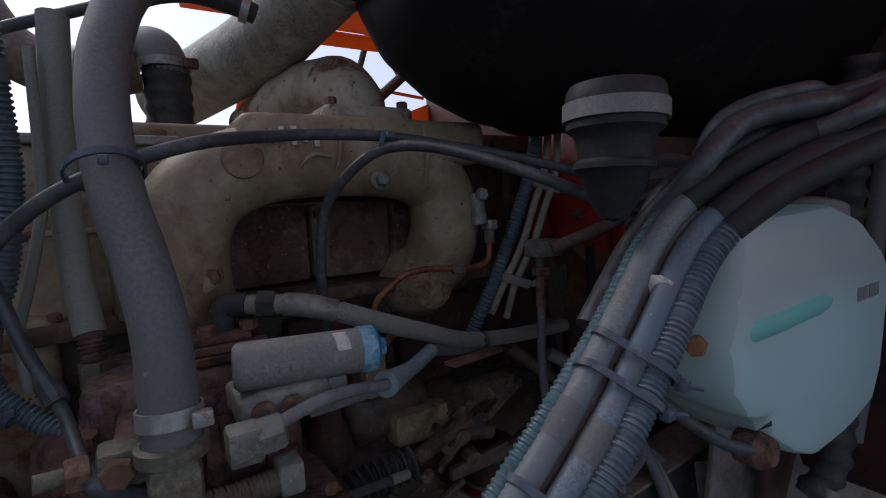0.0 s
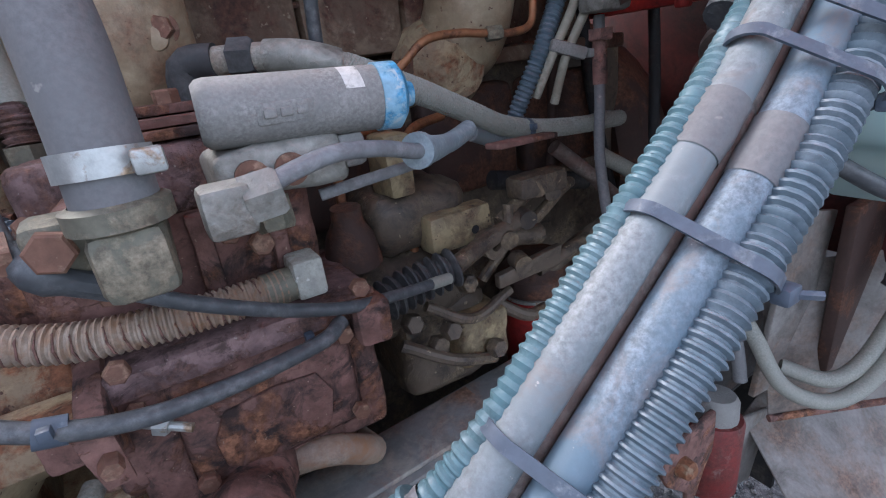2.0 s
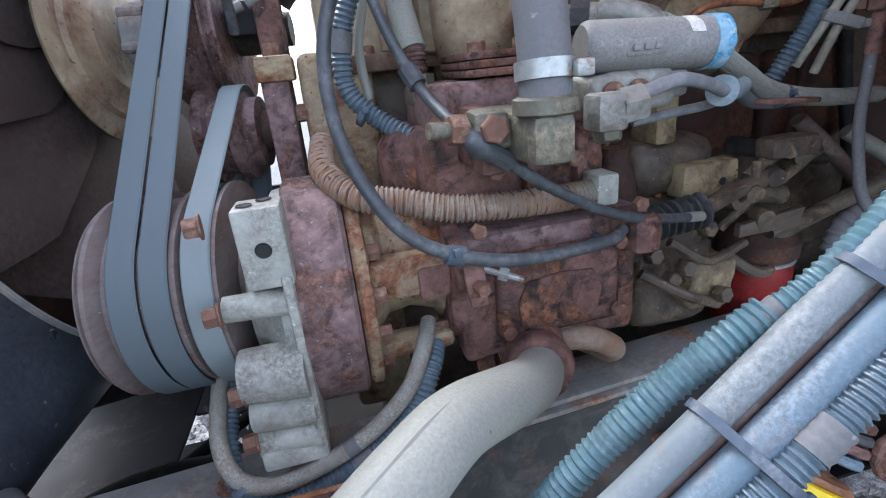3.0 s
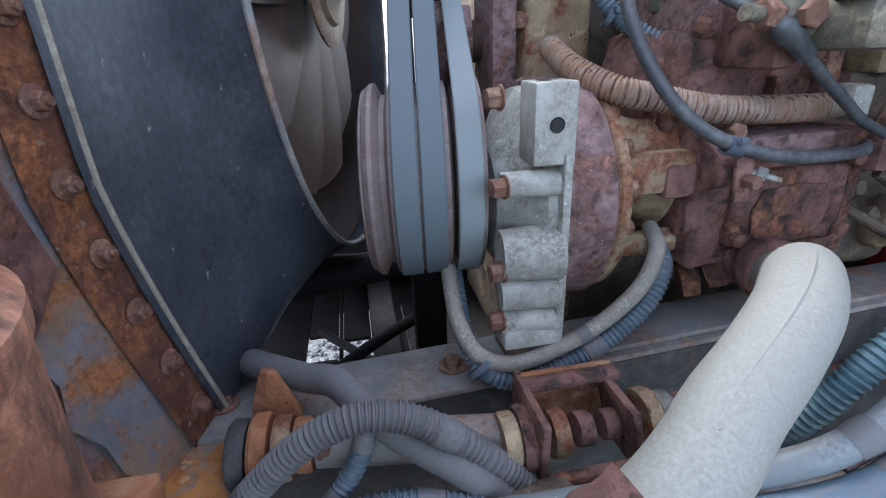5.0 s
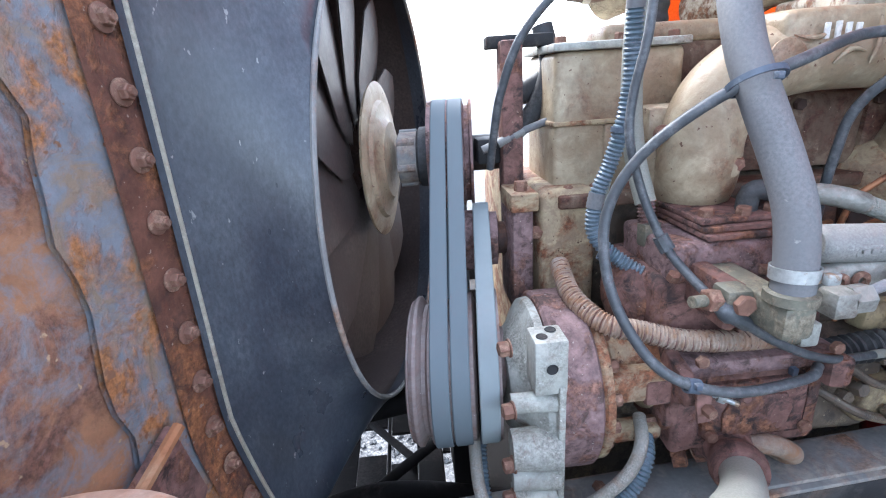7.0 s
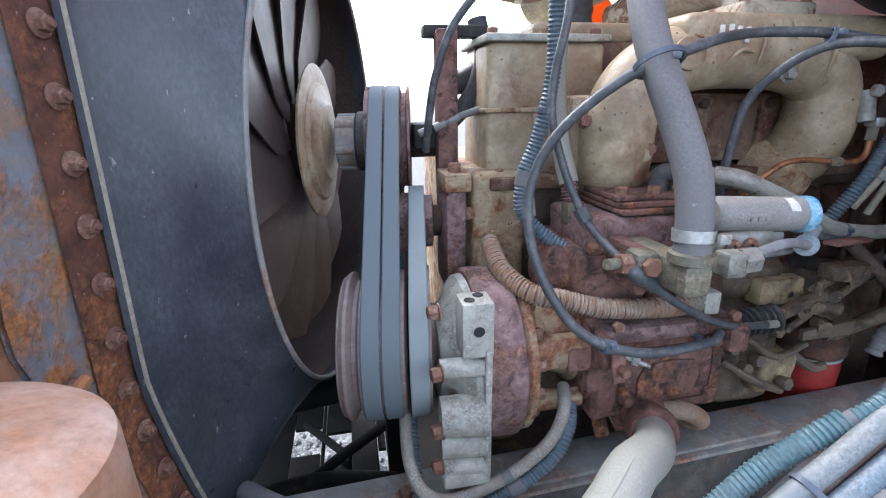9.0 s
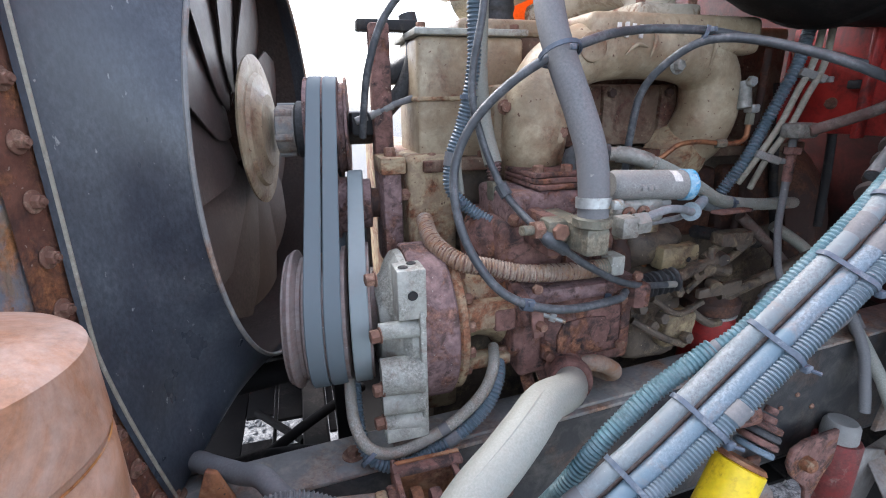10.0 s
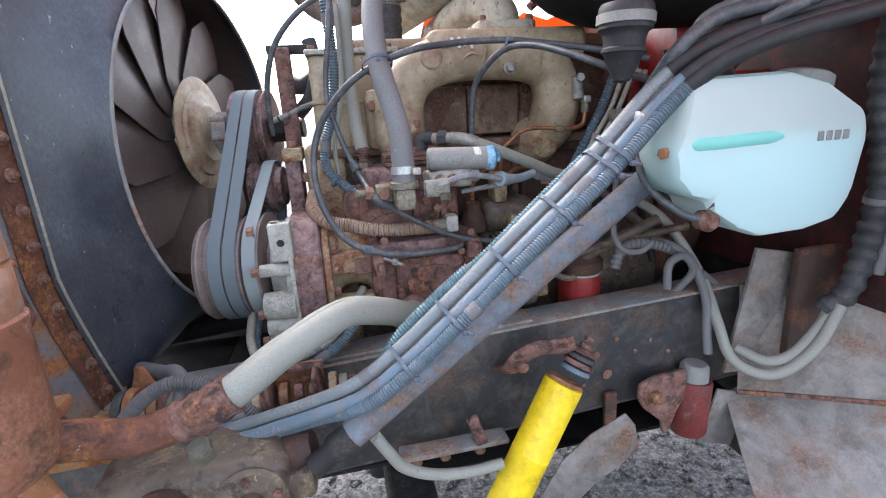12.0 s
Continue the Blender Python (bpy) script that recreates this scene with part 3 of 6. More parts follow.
def belt(x0, x1, c0, r0, c1, r1, label, thick=0.009, material="belt"):
    """A belt round two pulleys in the planes x0 to x1; centres are (y, z)."""
    c0, c1 = Vector(c0), Vector(c1)
    d = c1 - c0
    ang, off = math.atan2(d.y, d.x), math.asin((r0 - r1) / d.length)
    pts = []
    n = 30
    a0, a1 = ang + math.pi / 2 - off, ang + 1.5 * math.pi + off
    for k in range(n + 1):
        a = a0 + (a1 - a0) * k / n
        pts.append((c0, a, r0))
    b0, b1 = ang - math.pi / 2 + off, ang + math.pi / 2 - off
    for k in range(n + 1):
        a = b0 + (b1 - b0) * k / n
        pts.append((c1, a, r1))
    w = (x1 - x0) * 0.16
    made = thing("drive_belt", (x0, c0.x, c0.y), label, "belt", "drive belts")
    for name, outline in (("outer_cover", ((x0, 0.3), (x0 + 0.0015, 0.45), (x1 - 0.0015, 0.45), (x1, 0.3))), ("inner_wedge", ((x0 + w, -0.6), (x0 + 0.0006, 0.295), (x1 - 0.0006, 0.295), (x1 - w, -0.6)))):
        bm = bmesh.new()
        loops = []
        for c, a, r in pts:
            u = Vector((math.cos(a), math.sin(a)))
            loops.append([bm.verts.new((x, *(c + u * (r + thick * h)))) for x, h in outline])
        for i in range(len(loops)):
            s0, s1 = loops[i], loops[(i + 1) % len(loops)]
            for k in range(4):
                bm.faces.new((s0[k], s0[(k + 1) % 4], s1[(k + 1) % 4], s1[k]))
        part(name, bm, material if name == "outer_cover" else "belt", made)
    yawed(made)
    return made


belt(-0.032, -0.0085, (AY, AZ), AR, (FY, FZ), PR - 0.002, "dusty grey rubber v-belt to the fan pulley")
belt(-0.0060, 0.0175, (AY, AZ), AR, (FY, FZ), PR - 0.002, "dusty grey rubber v-belt to the fan pulley")
IY, IZ, IR = 0.235, 1.205, 0.055
belt(0.0285, 0.0535, (AY, AZ), AR + 0.001, (IY, IZ), IR, "pale grey rubber v-belt to the water pump pulley", material="belt_pale")
wp = thing("water_pump_pulley", (0.03, IY, IZ - IR), "rusty two-flange water pump pulley", "pulley")
part("pulley_wheel", lathe([(0.0, 0), (0.0, IR + 0.002), (0.011, IR + 0.002), (0.014, IR - 0.007), (0.034, IR - 0.007), (0.037, IR + 0.002), (0.048, IR + 0.002),
                            (0.052, IR - 0.012), (0.066, IR - 0.012), (0.068, 0.03), (0.068, 0)], (0.0, IY, IZ), (1, 0, 0)), "rust_purple", wp)
part("shaft", rod((0.066, IY, IZ), (0.10, IY, IZ), 0.026), "rust_dark", wp)
for ob in (hubx, apul, wp):
    yawed(ob)
for ob in (hubx, apul):
    shift(ob, 0.016, 0, 0)
# bracket standing behind the pulleys
brk = thing("pulley_bracket", (0.10, 0.24, 1.10), "rusty upright idler bracket with adjusting bolts", "bracket")
part("plate", block((0.083, 0.17, 1.10), (0.115, 0.26, 1.275), 0.006), "rust_purple", brk)
part("upright", block((0.085, 0.24, 1.27), (0.118, 0.275, 1.50), 0.004), "rust", brk)
part("foot_block", block((0.080, 0.165, 1.262), (0.122, 0.245, 1.29), 0.004), "cream_rust", brk)
part("bolt", hexa((0.116, 0.185, 1.225), (1, -0.1, 0), 0.019, 0.016), "bolt", brk)
part("bolt", hexa((0.100, 0.19, 1.290), (0, 0, 1), 0.017, 0.014), "bolt", brk)
part("top_arm", block((0.068, 0.26, 1.49), (0.17, 0.29, 1.508), 0.003), "black", brk, "dark top arm")

# ---- accessory drive housing ----
acc = thing("accessory_drive", (0.1, AY, 0.91), "pale grey and rusty accessory drive housing bolted to the engine", "drive housing")
CY, CZ = 0.115, 1.035
part("drum", lathe([(0.086, 0), (0.086, 0.118), (0.09, 0.122), (0.138, 0.122), (0.142, 0.117), (0.142, 0)], (0, CY, CZ), (1, 0, 0), 64), "rust_purple", acc, "brown speckled drum")
rear = part("rear_flange", lathe([(0.143, 0), (0.143, 0.112), (0.147, 0.116), (0.156, 0.116), (0.158, 0.112), (0.158, 0)], (0, CY, CZ), (1, 0, 0), 64), "cream_rust", acc, "cream flange with rust")
for k in range(7):
    a = radians(120 + 24 * k)
    part("flange_bolt", hexa((0.158, CY + 0.098 * math.cos(a), CZ + 0.098 * math.sin(a)), (1, 0, 0), 0.015, 0.012), "bolt", rear)
cover = part("front_cover", lathe([(0.040, 0), (0.040, 0.062), (0.050, 0.075), (0.058, 0.083), (0.066, 0.10), (0.075, 0.112), (0.085, 0.114), (0.085, 0)], (0, CY, CZ), (1, 0, 0), 56), "cast_grey", acc, "pale grey cast cover")
lug = part("top_lug", block((0.055, -0.005, 1.090), (0.094, 0.035, 1.160), 0.003), "cast_grey", acc, "square grey lug with drilled holes")
for p, ax in (((0.075, -0.0055, 1.125), (0, -1, 0)), ((0.066, 0.008, 1.1605), (0, 0, 1)), ((0.080, 0.022, 1.1605), (0, 0, 1))):
    part("drilled_hole", lathe([(0, 0), (0.0004, 0.0055), (0.001, 0.0062), (0.0004, 0.0068)], p, ax, 20), "black", lug)
part("rim", block((0.083, -0.008, 0.92), (0.092, 0.05, 1.10), 0.003), "cast_grey", acc)
for z0, r in ((1.072, 0.013), (1.003, 0.028), (0.962, 0.020), (0.930, 0.018)):
    part("lobe", rod((0.030, 0.012, z0), (0.088, 0.008, z0), r * 0.9, r), "cast_grey", acc)
part("foot_lug", block((0.03, -0.008, 0.906), (0.092, 0.03, 0.928), 0.004), "cast_grey", acc)
for y, z0 in ((-0.004, 1.075), (0.0, 0.992), (0.002, 0.938), (0.012, 1.148)):
    part("cover_bolt", hexa((0.030, y, z0), (-1, -0.15, 0), 0.016, 0.012, washer=0.011), "bolt", cover)
part("neck", lathe([(0.155, 0.085), (0.175, 0.062), (0.20, 0.058), (0.225, 0.066), (0.235, 0.08)], (0, CY, CZ + 0.02), (1, 0, 0), 40), "cream_rust", acc, "cream webbed neck")
part("neck_web", block((0.155, 0.02, 1.045), (0.24, 0.05, 1.085), 0.006), "cream_rust", acc)
part("neck_web", block((0.155, 0.03, 0.975), (0.235, 0.06, 0.995), 0.006), "cream_rust", acc)
shift(acc, 0.004, -0.036, 0.010)
part("clamp_lug", block((0.205, -0.02, 1.05), (0.245, 0.05, 1.085), 0.006, rough=0.002, cuts=2), "rust", acc)

# ---- fuel pump body ----
fp = thing("fuel_pump", (0.33, 0.05, 0.955), "heavily rusted cast iron fuel pump body", "fuel pump")
part("body", block((0.228, -0.004, 0.962), (0.425, 0.16, 1.098), 0.008, 3, rough=0.0025, cuts=6), "rust", fp)
part("side_cover", block((0.262, -0.014, 0.985), (0.400, 0.0, 1.07), 0.010, 3, rough=0.0015, cuts=4), "rust", fp, "rusty raised side cover")
part("top_flange", block((0.225, -0.012, 1.082), (0.43, 0.12, 1.104), 0.004, rough=0.0015, cuts=3), "rust_purple", fp)
for x in (0.245, 0.395):
    part("bolt", hexa((x, -0.012, 1.075), (0, -1, 0), 0.014, 0.009), "bolt", fp)
part("end_lug", block((0.405, -0.03, 1.06), (0.435, 0.03, 1.10), 0.006, rough=0.002, cuts=2), "rust", fp)
part("cover_plate", slab([(-0.045, -0.020), (-0.030, -0.030), (0.012, -0.031), (0.040, -0.024), (0.046, 0.004), (0.036, 0.026), (0.0, 0.030), (-0.036, 0.026), (-0.047, 0.006)], 0.004, (0.330, -0.0135, 1.024), (1, 0, 0.02), (0, 0, 1), bevel=0.0015), "rust", fp, "pitted oval cover plate")
part("mounting_flange", slab([(0.105, 1.124), (0.055, 1.136), (0.030, 1.131), (-0.003, 1.112), (-0.030, 1.106), (-0.048, 1.096), (-0.054, 1.082), (-0.048, 1.068), (-0.028, 1.060), (-0.014, 1.042), (-0.014, 1.012), (0.005, 0.990), (0.035, 0.980), (0.072, 0.982), (0.072, 1.006), (0.036, 1.012), (0.016, 1.036), (0.006, 1.066), (0.022, 1.092), (0.060, 1.106), (0.10, 1.10)], 0.018, (0.216, 0.010, -0.003), (0, 1, 0), (0, 0, 1), bevel=0.004), "rust", fp, "cast flange with three bolt ears")
for y, z0 in ((0.058, 1.118), (0.022, 0.996)):
    part("flange_bolt", hexa((0.216, y, z0), (-1, 0, 0), 0.018, 0.014), "bolt", fp)
part("stud", rod((0.240, -0.030, 1.081), (0.276, -0.048, 1.069), 0.0032, sides=10, bm=hexa((0.256, -0.038, 1.076), (0.85, -0.42, -0.27), 0.012, 0.009)), "zinc", fp, "bright threaded stud")
shift(fp, 0.020, -0.010, 0.003)

# ---- air compressor ----
cp = thing("air_compressor", (0.32, 0.05, 1.105), "rust-brown air compressor with a layered head", "compressor")
part("crankcase", block((0.225, 0.02, 1.105), (0.425, 0.17, 1.205), 0.012, 3, rough=0.003, cuts=5), "rust", cp)
part("cylinder", block((0.240, 0.015, 1.195), (0.415, 0.15, 1.246), 0.010, 3, rough=0.002, cuts=4), "rust_purple", cp)
for k, (z0, y0, x1) in enumerate(((1.248, 0.018, 0.405), (1.256, 0.026, 0.40), (1.264, 0.034, 0.385))):
    part("head_plate", block((0.285, y0, z0), (x1, 0.14, z0 + 0.007), 0.0015), "rust", cp)
for x, y in ((0.30, 0.05), (0.345, 0.045), (0.385, 0.05)):
    part("head_bolt", hexa((x, y, 1.271), (0, 0, 1), 0.016, 0.010), "bolt", cp)
part("end_cover", lathe([(0, 0), (0, 0.05), (0.012, 0.052), (0.02, 0.046), (0.03, 0.03), (0.03, 0)], (0.226, 0.085, 1.16), (-1, 0, 0), 32), "rust", cp)
part("port_boss", block((0.265, -0.055, 1.170), (0.29, 0.03, 1.225), 0.006, rough=0.002, cuts=2), "rust", cp, "rusty port boss")
part("water_port", block((0.286, -0.111, 1.184), (0.321, 0.02, 1.222), 0.007), "fitting", cp, "olive square elbow")
for x, z0 in ((0.28, 1.172), (0.355, 1.18), (0.375, 1.165)):
    part("bolt", hexa((x, 0.0 if x > 0.3 else -0.035, z0), (0.1, -1, 0), 0.016, 0.010), "bolt", cp)

# ---- engine block, head, manifold ----
eng = thing("engine", (0.6, 0.45, 0.62), "faded cream truck diesel engine block with rust stains", "engine")
part("block", block((0.165, 0.20, 0.62), (1.02, 0.70, 1.285), 0.01, rough=0.002, cuts=6), "grease", eng)
part("gear_case", block((0.125, 0.17, 0.80), (0.21, 0.68, 1.29), 0.012, 3, rough=0.002, cuts=4), "cream_rust", eng, "cream gear case")
column = part("front_column", block((0.155, 0.205, 1.268), (0.345, 0.36, 1.478), 0.010, 3), "cream", eng, "cream painted water column")
part("column_cap", block((0.152, 0.20, 1.376), (0.345, 0.365, 1.383), 0.002), "cream_rust", eng)
part("deck", block((0.15, 0.16, 1.262), (0.98, 0.4, 1.282), 0.004, rough=0.001, cuts=4), "cover_rust", eng, "rust-stained deck edge")
part("head", block((0.34, 0.24, 1.28), (0.98, 0.62, 1.485), 0.01, rough=0.0015, cuts=5), "cover_rust", eng, "rust-stained cylinder head")
part("rocker_cover", block((0.24, 0.24, 1.482), (0.98, 0.6, 1.512), 0.010, 3), "cream", eng, "cream rocker cover")
# housing added behind the block to cover a bright patch of ground
part("bell_housing", lathe([(0, 0), (0, 0.27), (0.03, 0.30), (0.05, 0.30), (0.16, 0.25), (0.22, 0.18), (0.22, 0)], (1.0, 0.45, 1.05), (1, 0, 0), 40), "rust_dark", eng, "dark bell housing added to block the bright ground behind")
part("column_lid", block((0.150, 0.198, 1.478), (0.35, 0.37, 1.489), 0.003), "cast_grey", eng, "pale column lid")
for x, y in ((0.165, 0.215), (0.25, 0.212), (0.33, 0.215)):
    part("lid_bolt", hexa((x, y, 1.489), (0, 0, 1), 0.014, 0.009), "bolt", column)
part("column_rib", block((0.228, 0.198, 1.285), (0.24, 0.207, 1.375), 0.003), "cream", eng)
part("column_foot", block((0.148, 0.192, 1.262), (0.35, 0.22, 1.282), 0.004, rough=0.001, cuts=3), "cream_rust", eng, "rust-stained column foot")
for x in (0.17, 0.21, 0.26, 0.31):
    part("foot_bolt", hexa((x, 0.185, 1.283), (0, -0.2, 1), 0.013, 0.009), "bolt", column)
part("oil_pan", block((0.18, 0.22, 0.36), (0.98, 0.66, 0.63), 0.03, 4), "black", eng, "black oily sump")

man = thing("intake_manifold", (0.55, 0.14, 1.25), "faded cream arched intake manifold with flaking paint", "manifold")
arch = spline([(0.345, 0.30, 1.268), (0.345, 0.22, 1.268), (0.340, 0.165, 1.278), (0.332, 0.135, 1.310), (0.335, 0.130, 1.37), (0.365, 0.130, 1.420), (0.43, 0.130, 1.448), (0.53, 0.130, 1.452), (0.62, 0.135, 1.445), (0.675, 0.14, 1.42), (0.693, 0.145, 1.37), (0.692, 0.152, 1.33), (0.690, 0.175, 1.297), (0.688, 0.225, 1.282), (0.686, 0.30, 1.28)], 0.01)
part("arch", sweep(arch, lambda s, u: 0.050 + 0.004 * math.sin(9 * u), 24), "cream", man)
part("top_rail", block((0.40, 0.09, 1.445), (0.74, 0.20, 1.505), 0.014, 3, rough=0.001, cuts=5), "cream", man)
part("core_plug", lathe([(0, 0), (0, 0.022), (0.005, 0.022), (0.007, 0.019), (0.007, 0)], (0.40, 0.084, 1.45), (-0.1, -1, 0.15), 32), "cream", man)
part("plug_bolt", hexa((0.566, 0.090, 1.425), (0, -1, 0.05), 0.016, 0.01, washer=0.014), "alu", man)
for x, y, z0 in ((0.278, 0.13, 1.365), (0.36, 0.095, 1.325)):
    part("bolt", hexa((x, y, z0), (-0.2, -1, 0), 0.016, 0.012, washer=0.012), "bolt", man)
part("side_flange", block((0.265, 0.145, 1.275), (0.33, 0.20, 1.40), 0.012), "cream", man)
part("outlet_elbow", sweep(spline([(0.582, 0.20, 1.51), (0.581, 0.20, 1.545), (0.566, 0.235, 1.572), (0.53, 0.31, 1.568), (0.48, 0.42, 1.530)]), lambda s, u: 0.044 + 0.0012 * math.sin(31 * u), 32), "cream_flake", man, "flaking cream outlet elbow")
part("outlet_flange", block((0.515, 0.135, 1.500), (0.645, 0.27, 1.528), 0.008, 3, rough=0.001, cuts=3), "cream_flake", man, "stepped outlet flange")
for x, y in ((0.527, 0.147), (0.633, 0.147), (0.633, 0.25)):
    part("flange_bolt", hexa((x, y, 1.528), (0, 0, 1), 0.014, 0.009), "bolt", man)

# flaking seams and the casting line on the arch
for pts in ([(0.405, 0.084, 1.475), (0.43, 0.080, 1.470), (0.455, 0.083, 1.478)], [(0.46, 0.082, 1.440), (0.478, 0.080, 1.455), (0.50, 0.082, 1.452)], [(0.51, 0.082, 1.49), (0.512, 0.079, 1.462), (0.505, 0.080, 1.437)], [(0.63, 0.085, 1.492), (0.635, 0.083, 1.46), (0.63, 0.088, 1.42)], [(0.56, 0.088, 1.495), (0.565, 0.082, 1.47)]):
    part("paint_ridge", sweep(spline(pts, 0.004), lambda s, u: 0.0022 * (0.4 + math.sin(math.pi * u)), 8), "cream", man)
for x, y, z0 in ((0.352, 0.087, 1.318),):
    part("boss", lathe([(0, 0), (0, 0.010), (0.004, 0.009), (0.005, 0.006), (0.005, 0)], (x, y, z0), (0, -1, 0), 20), "cream", man)

# ---- hoses and cables ----
def hose(name, points, r, material, label, category="hose", sides=14, step=0.006, rib=None, group=""):
    path = spline(points, step if not rib else min(step, rib / 4))
    bm = sweep(path, ribbed(r, rib, r * 0.11) if rib else r, sides)
    if name in ("wiring_loom", "rail_hose", "cab_hose", "braided_hose"):
        th = thing(name, path[len(path) // 2], label, category, group)
        part("tube", bm, material, th)
        for share in (0.06, 0.62):
            i = int(share * len(path))
            n = max(3, int(0.022 / max(1e-4, (path[1] - path[0]).length)))
            part("tape_wrap", sweep(path[i:i + n:2 if rib else 1], lambda s, u: r * (1.12 if rib else 1.05) + 0.0004 * math.sin(19 * u), 18, caps=False), "hose", th, "grey tape wrap")
        return th, path
    return solo(name, bm, material, label, category, group), path


def hose_set(name, points, r, material, label, category="hose", sides=14, rib=None):
    """A hose with fittings: an empty at its middle, the tube under it."""
    path = spline(points, 0.006 if not rib else rib / 4)
    th = thing(name, path[len(path) // 2], label, category)
    part("tube", sweep(path, ribbed(r, rib, r * 0.085) if rib else r, sides), material, th)
    return th, path


th, path = hose_set("coolant_hose", [(0.44, 0.26, 1.75), (0.36, 0.16, 1.685), (0.312, 0.085, 1.61), (0.291, 0.040, 1.55), (0.284, 0.014, 1.503), (0.283, -0.010, 1.455), (0.288, -0.038, 1.405), (0.297, -0.057, 1.362), (0.304, -0.077, 1.315), (0.305, -0.088, 1.270), (0.304, -0.093, 1.226)],
                    0.0195, "hose", "thick dusty grey rubber coolant hose", sides=24)
clampi = len(path) - 5
clamp = part("hose_clamp", band(path, clampi, 0.0205, 0.013, 0.0018), "zinc", th, "steel worm-drive clamp")
part("clamp_screw", block(path[clampi] + Vector((0.012, -0.026, -0.006)), path[clampi] + Vector((0.026, -0.018, 0.006)), 0.002), "zinc", clamp)

hose("wiring_cable", [(0.415, -0.030, 1.092), (0.385, -0.048, 1.090), (0.280, -0.068, 1.098), (0.206, -0.060, 1.124), (0.169, -0.034, 1.170), (0.152, -0.006, 1.230), (0.157, 0.014, 1.296), (0.188, 0.008, 1.358),
                      (0.248, -0.018, 1.414), (0.336, -0.026, 1.450), (0.433, 0.025, 1.468), (0.483, 0.022, 1.470), (0.54, 0.012, 1.468), (0.61, 0.008, 1.460), (0.70, -0.010, 1.445), (0.80, -0.04, 1.42)], 0.0062, "cable", "long black cable looping over the manifold", "cable")
hose("sensor_cable", [(0.80, -0.20, 1.345), (0.71, -0.187, 1.372), (0.648, -0.170, 1.395), (0.604, -0.130, 1.421), (0.567, -0.06, 1.447), (0.536, -0.012, 1.454), (0.512, 0.016, 1.442), (0.487, 0.045, 1.410), (0.477, 0.062, 1.377), (0.474, 0.068, 1.336), (0.474, 0.075, 1.285), (0.48, 0.085, 1.20)], 0.006, "cable", "black cable branching down from the manifold", "cable")
th, path = hose_set("connector_cable", [(0.213, 0.05, 1.55), (0.203, 0.037, 1.485), (0.192, 0.04, 1.424), (0.189, 0.037, 1.378), (0.199, 0.032, 1.332), (0.213, 0.020, 1.286), (0.232, 0.001, 1.242), (0.253, -0.062, 1.206), (0.285, -0.064, 1.182), (0.315, -0.060, 1.160), (0.348, -0.054, 1.140), (0.384, -0.044, 1.120), (0.425, -0.036, 1.104), (0.475, -0.018, 1.090), (0.535, 0.000, 1.078)],
                    0.0052, "cable", "thin black cable with an inline connector", "cable")
ci = min(range(len(path)), key=lambda i: (path[i] - Vector((0.253, -0.062, 1.206))).length)
part("connector", sweep(path[ci - 2:ci + 7], lambda s, u: 0.0085 + 0.0025 * (0.3 < u < 0.6), 10), "cable", th)
part("connector", sweep(path[ci - 16:ci - 12], 0.009, 10), "cable", th)
part("cable_tip", sweep(path[-5:], 0.0058, 12), "hose_pale", th, "pale taped cable tip")
hose("wiring_loom", [(0.205, 0.075, 1.56), (0.207, 0.08, 1.477), (0.207, 0.08, 1.433), (0.201, 0.082, 1.387), (0.191, 0.088, 1.341), (0.175, 0.09, 1.295), (0.174, 0.088, 1.246), (0.205, 0.075, 1.212), (0.248, 0.05, 1.185)], 0.0095, "loom", "blue-grey corrugated wiring loom", "wiring loom", rib=0.0055, step=0.002)
hose("fuel_line", [(0.225, 0.13, 1.56), (0.222, 0.125, 1.43), (0.215, 0.118, 1.38), (0.203, 0.112, 1.33), (0.192, 0.108, 1.285), (0.195, 0.102, 1.235)], 0.005, "hose_pale", "thin pale fuel line beside the loom", "pipe")
th, path = hose_set("oil_hose", [(0.139, 0.126, 1.194), (0.136, 0.060, 1.174), (0.162, 0.014, 1.155), (0.204, 0.004, 1.145), (0.247, -0.007, 1.135), (0.291, -0.014, 1.132), (0.346, -0.015, 1.130), (0.385, -0.013, 1.130)],
                    0.0128, "tan", "rust-stained tan spiral-wrapped oil hose", rib=0.0048)
coil, gone = [], 0.0
for i in range(0, len(path) - 14):
    if i:
        gone += (path[i] - path[i - 1]).length
    tan = (path[i + 1] - path[max(i - 1, 0)]).normalized()
    u = tan.cross(Vector((0.2, 0.3, 0.9))).normalized()
    a = 2 * math.pi * gone / 0.0095
    coil.append(path[i] + 0.0131 * (math.cos(a) * u + math.sin(a) * tan.cross(u)))
part("spiral_wire", sweep(coil, 0.0008, 6), "rust", th, "dark spiral wire")
part("end_sleeve", sweep(spline([(0.366, -0.014, 1.130), (0.39, -0.013, 1.130)]), 0.0135, 18), "fitting", th, "olive crimped sleeve")
part("elbow_fitting", block((0.388, -0.028, 1.118), (0.412, 0.004, 1.150), 0.004), "cast_grey", th, "pale square fitting")
th, path = hose_set("braided_hose", [(0.385, 0.050, 1.296), (0.415, 0.032, 1.295), (0.452, 0.012, 1.288), (0.525, 0.012, 1.258), (0.60, 0.036, 1.226), (0.658, 0.058, 1.202), (0.72, 0.075, 1.187), (0.80, 0.09, 1.176), (0.90, 0.10, 1.17)],
                    0.0105, "braid", "grey braided air hose with plated ends")
part("ferrule", sweep(path[6:16], 0.0125, 18), "alu", th, "plated crimp ferrule")


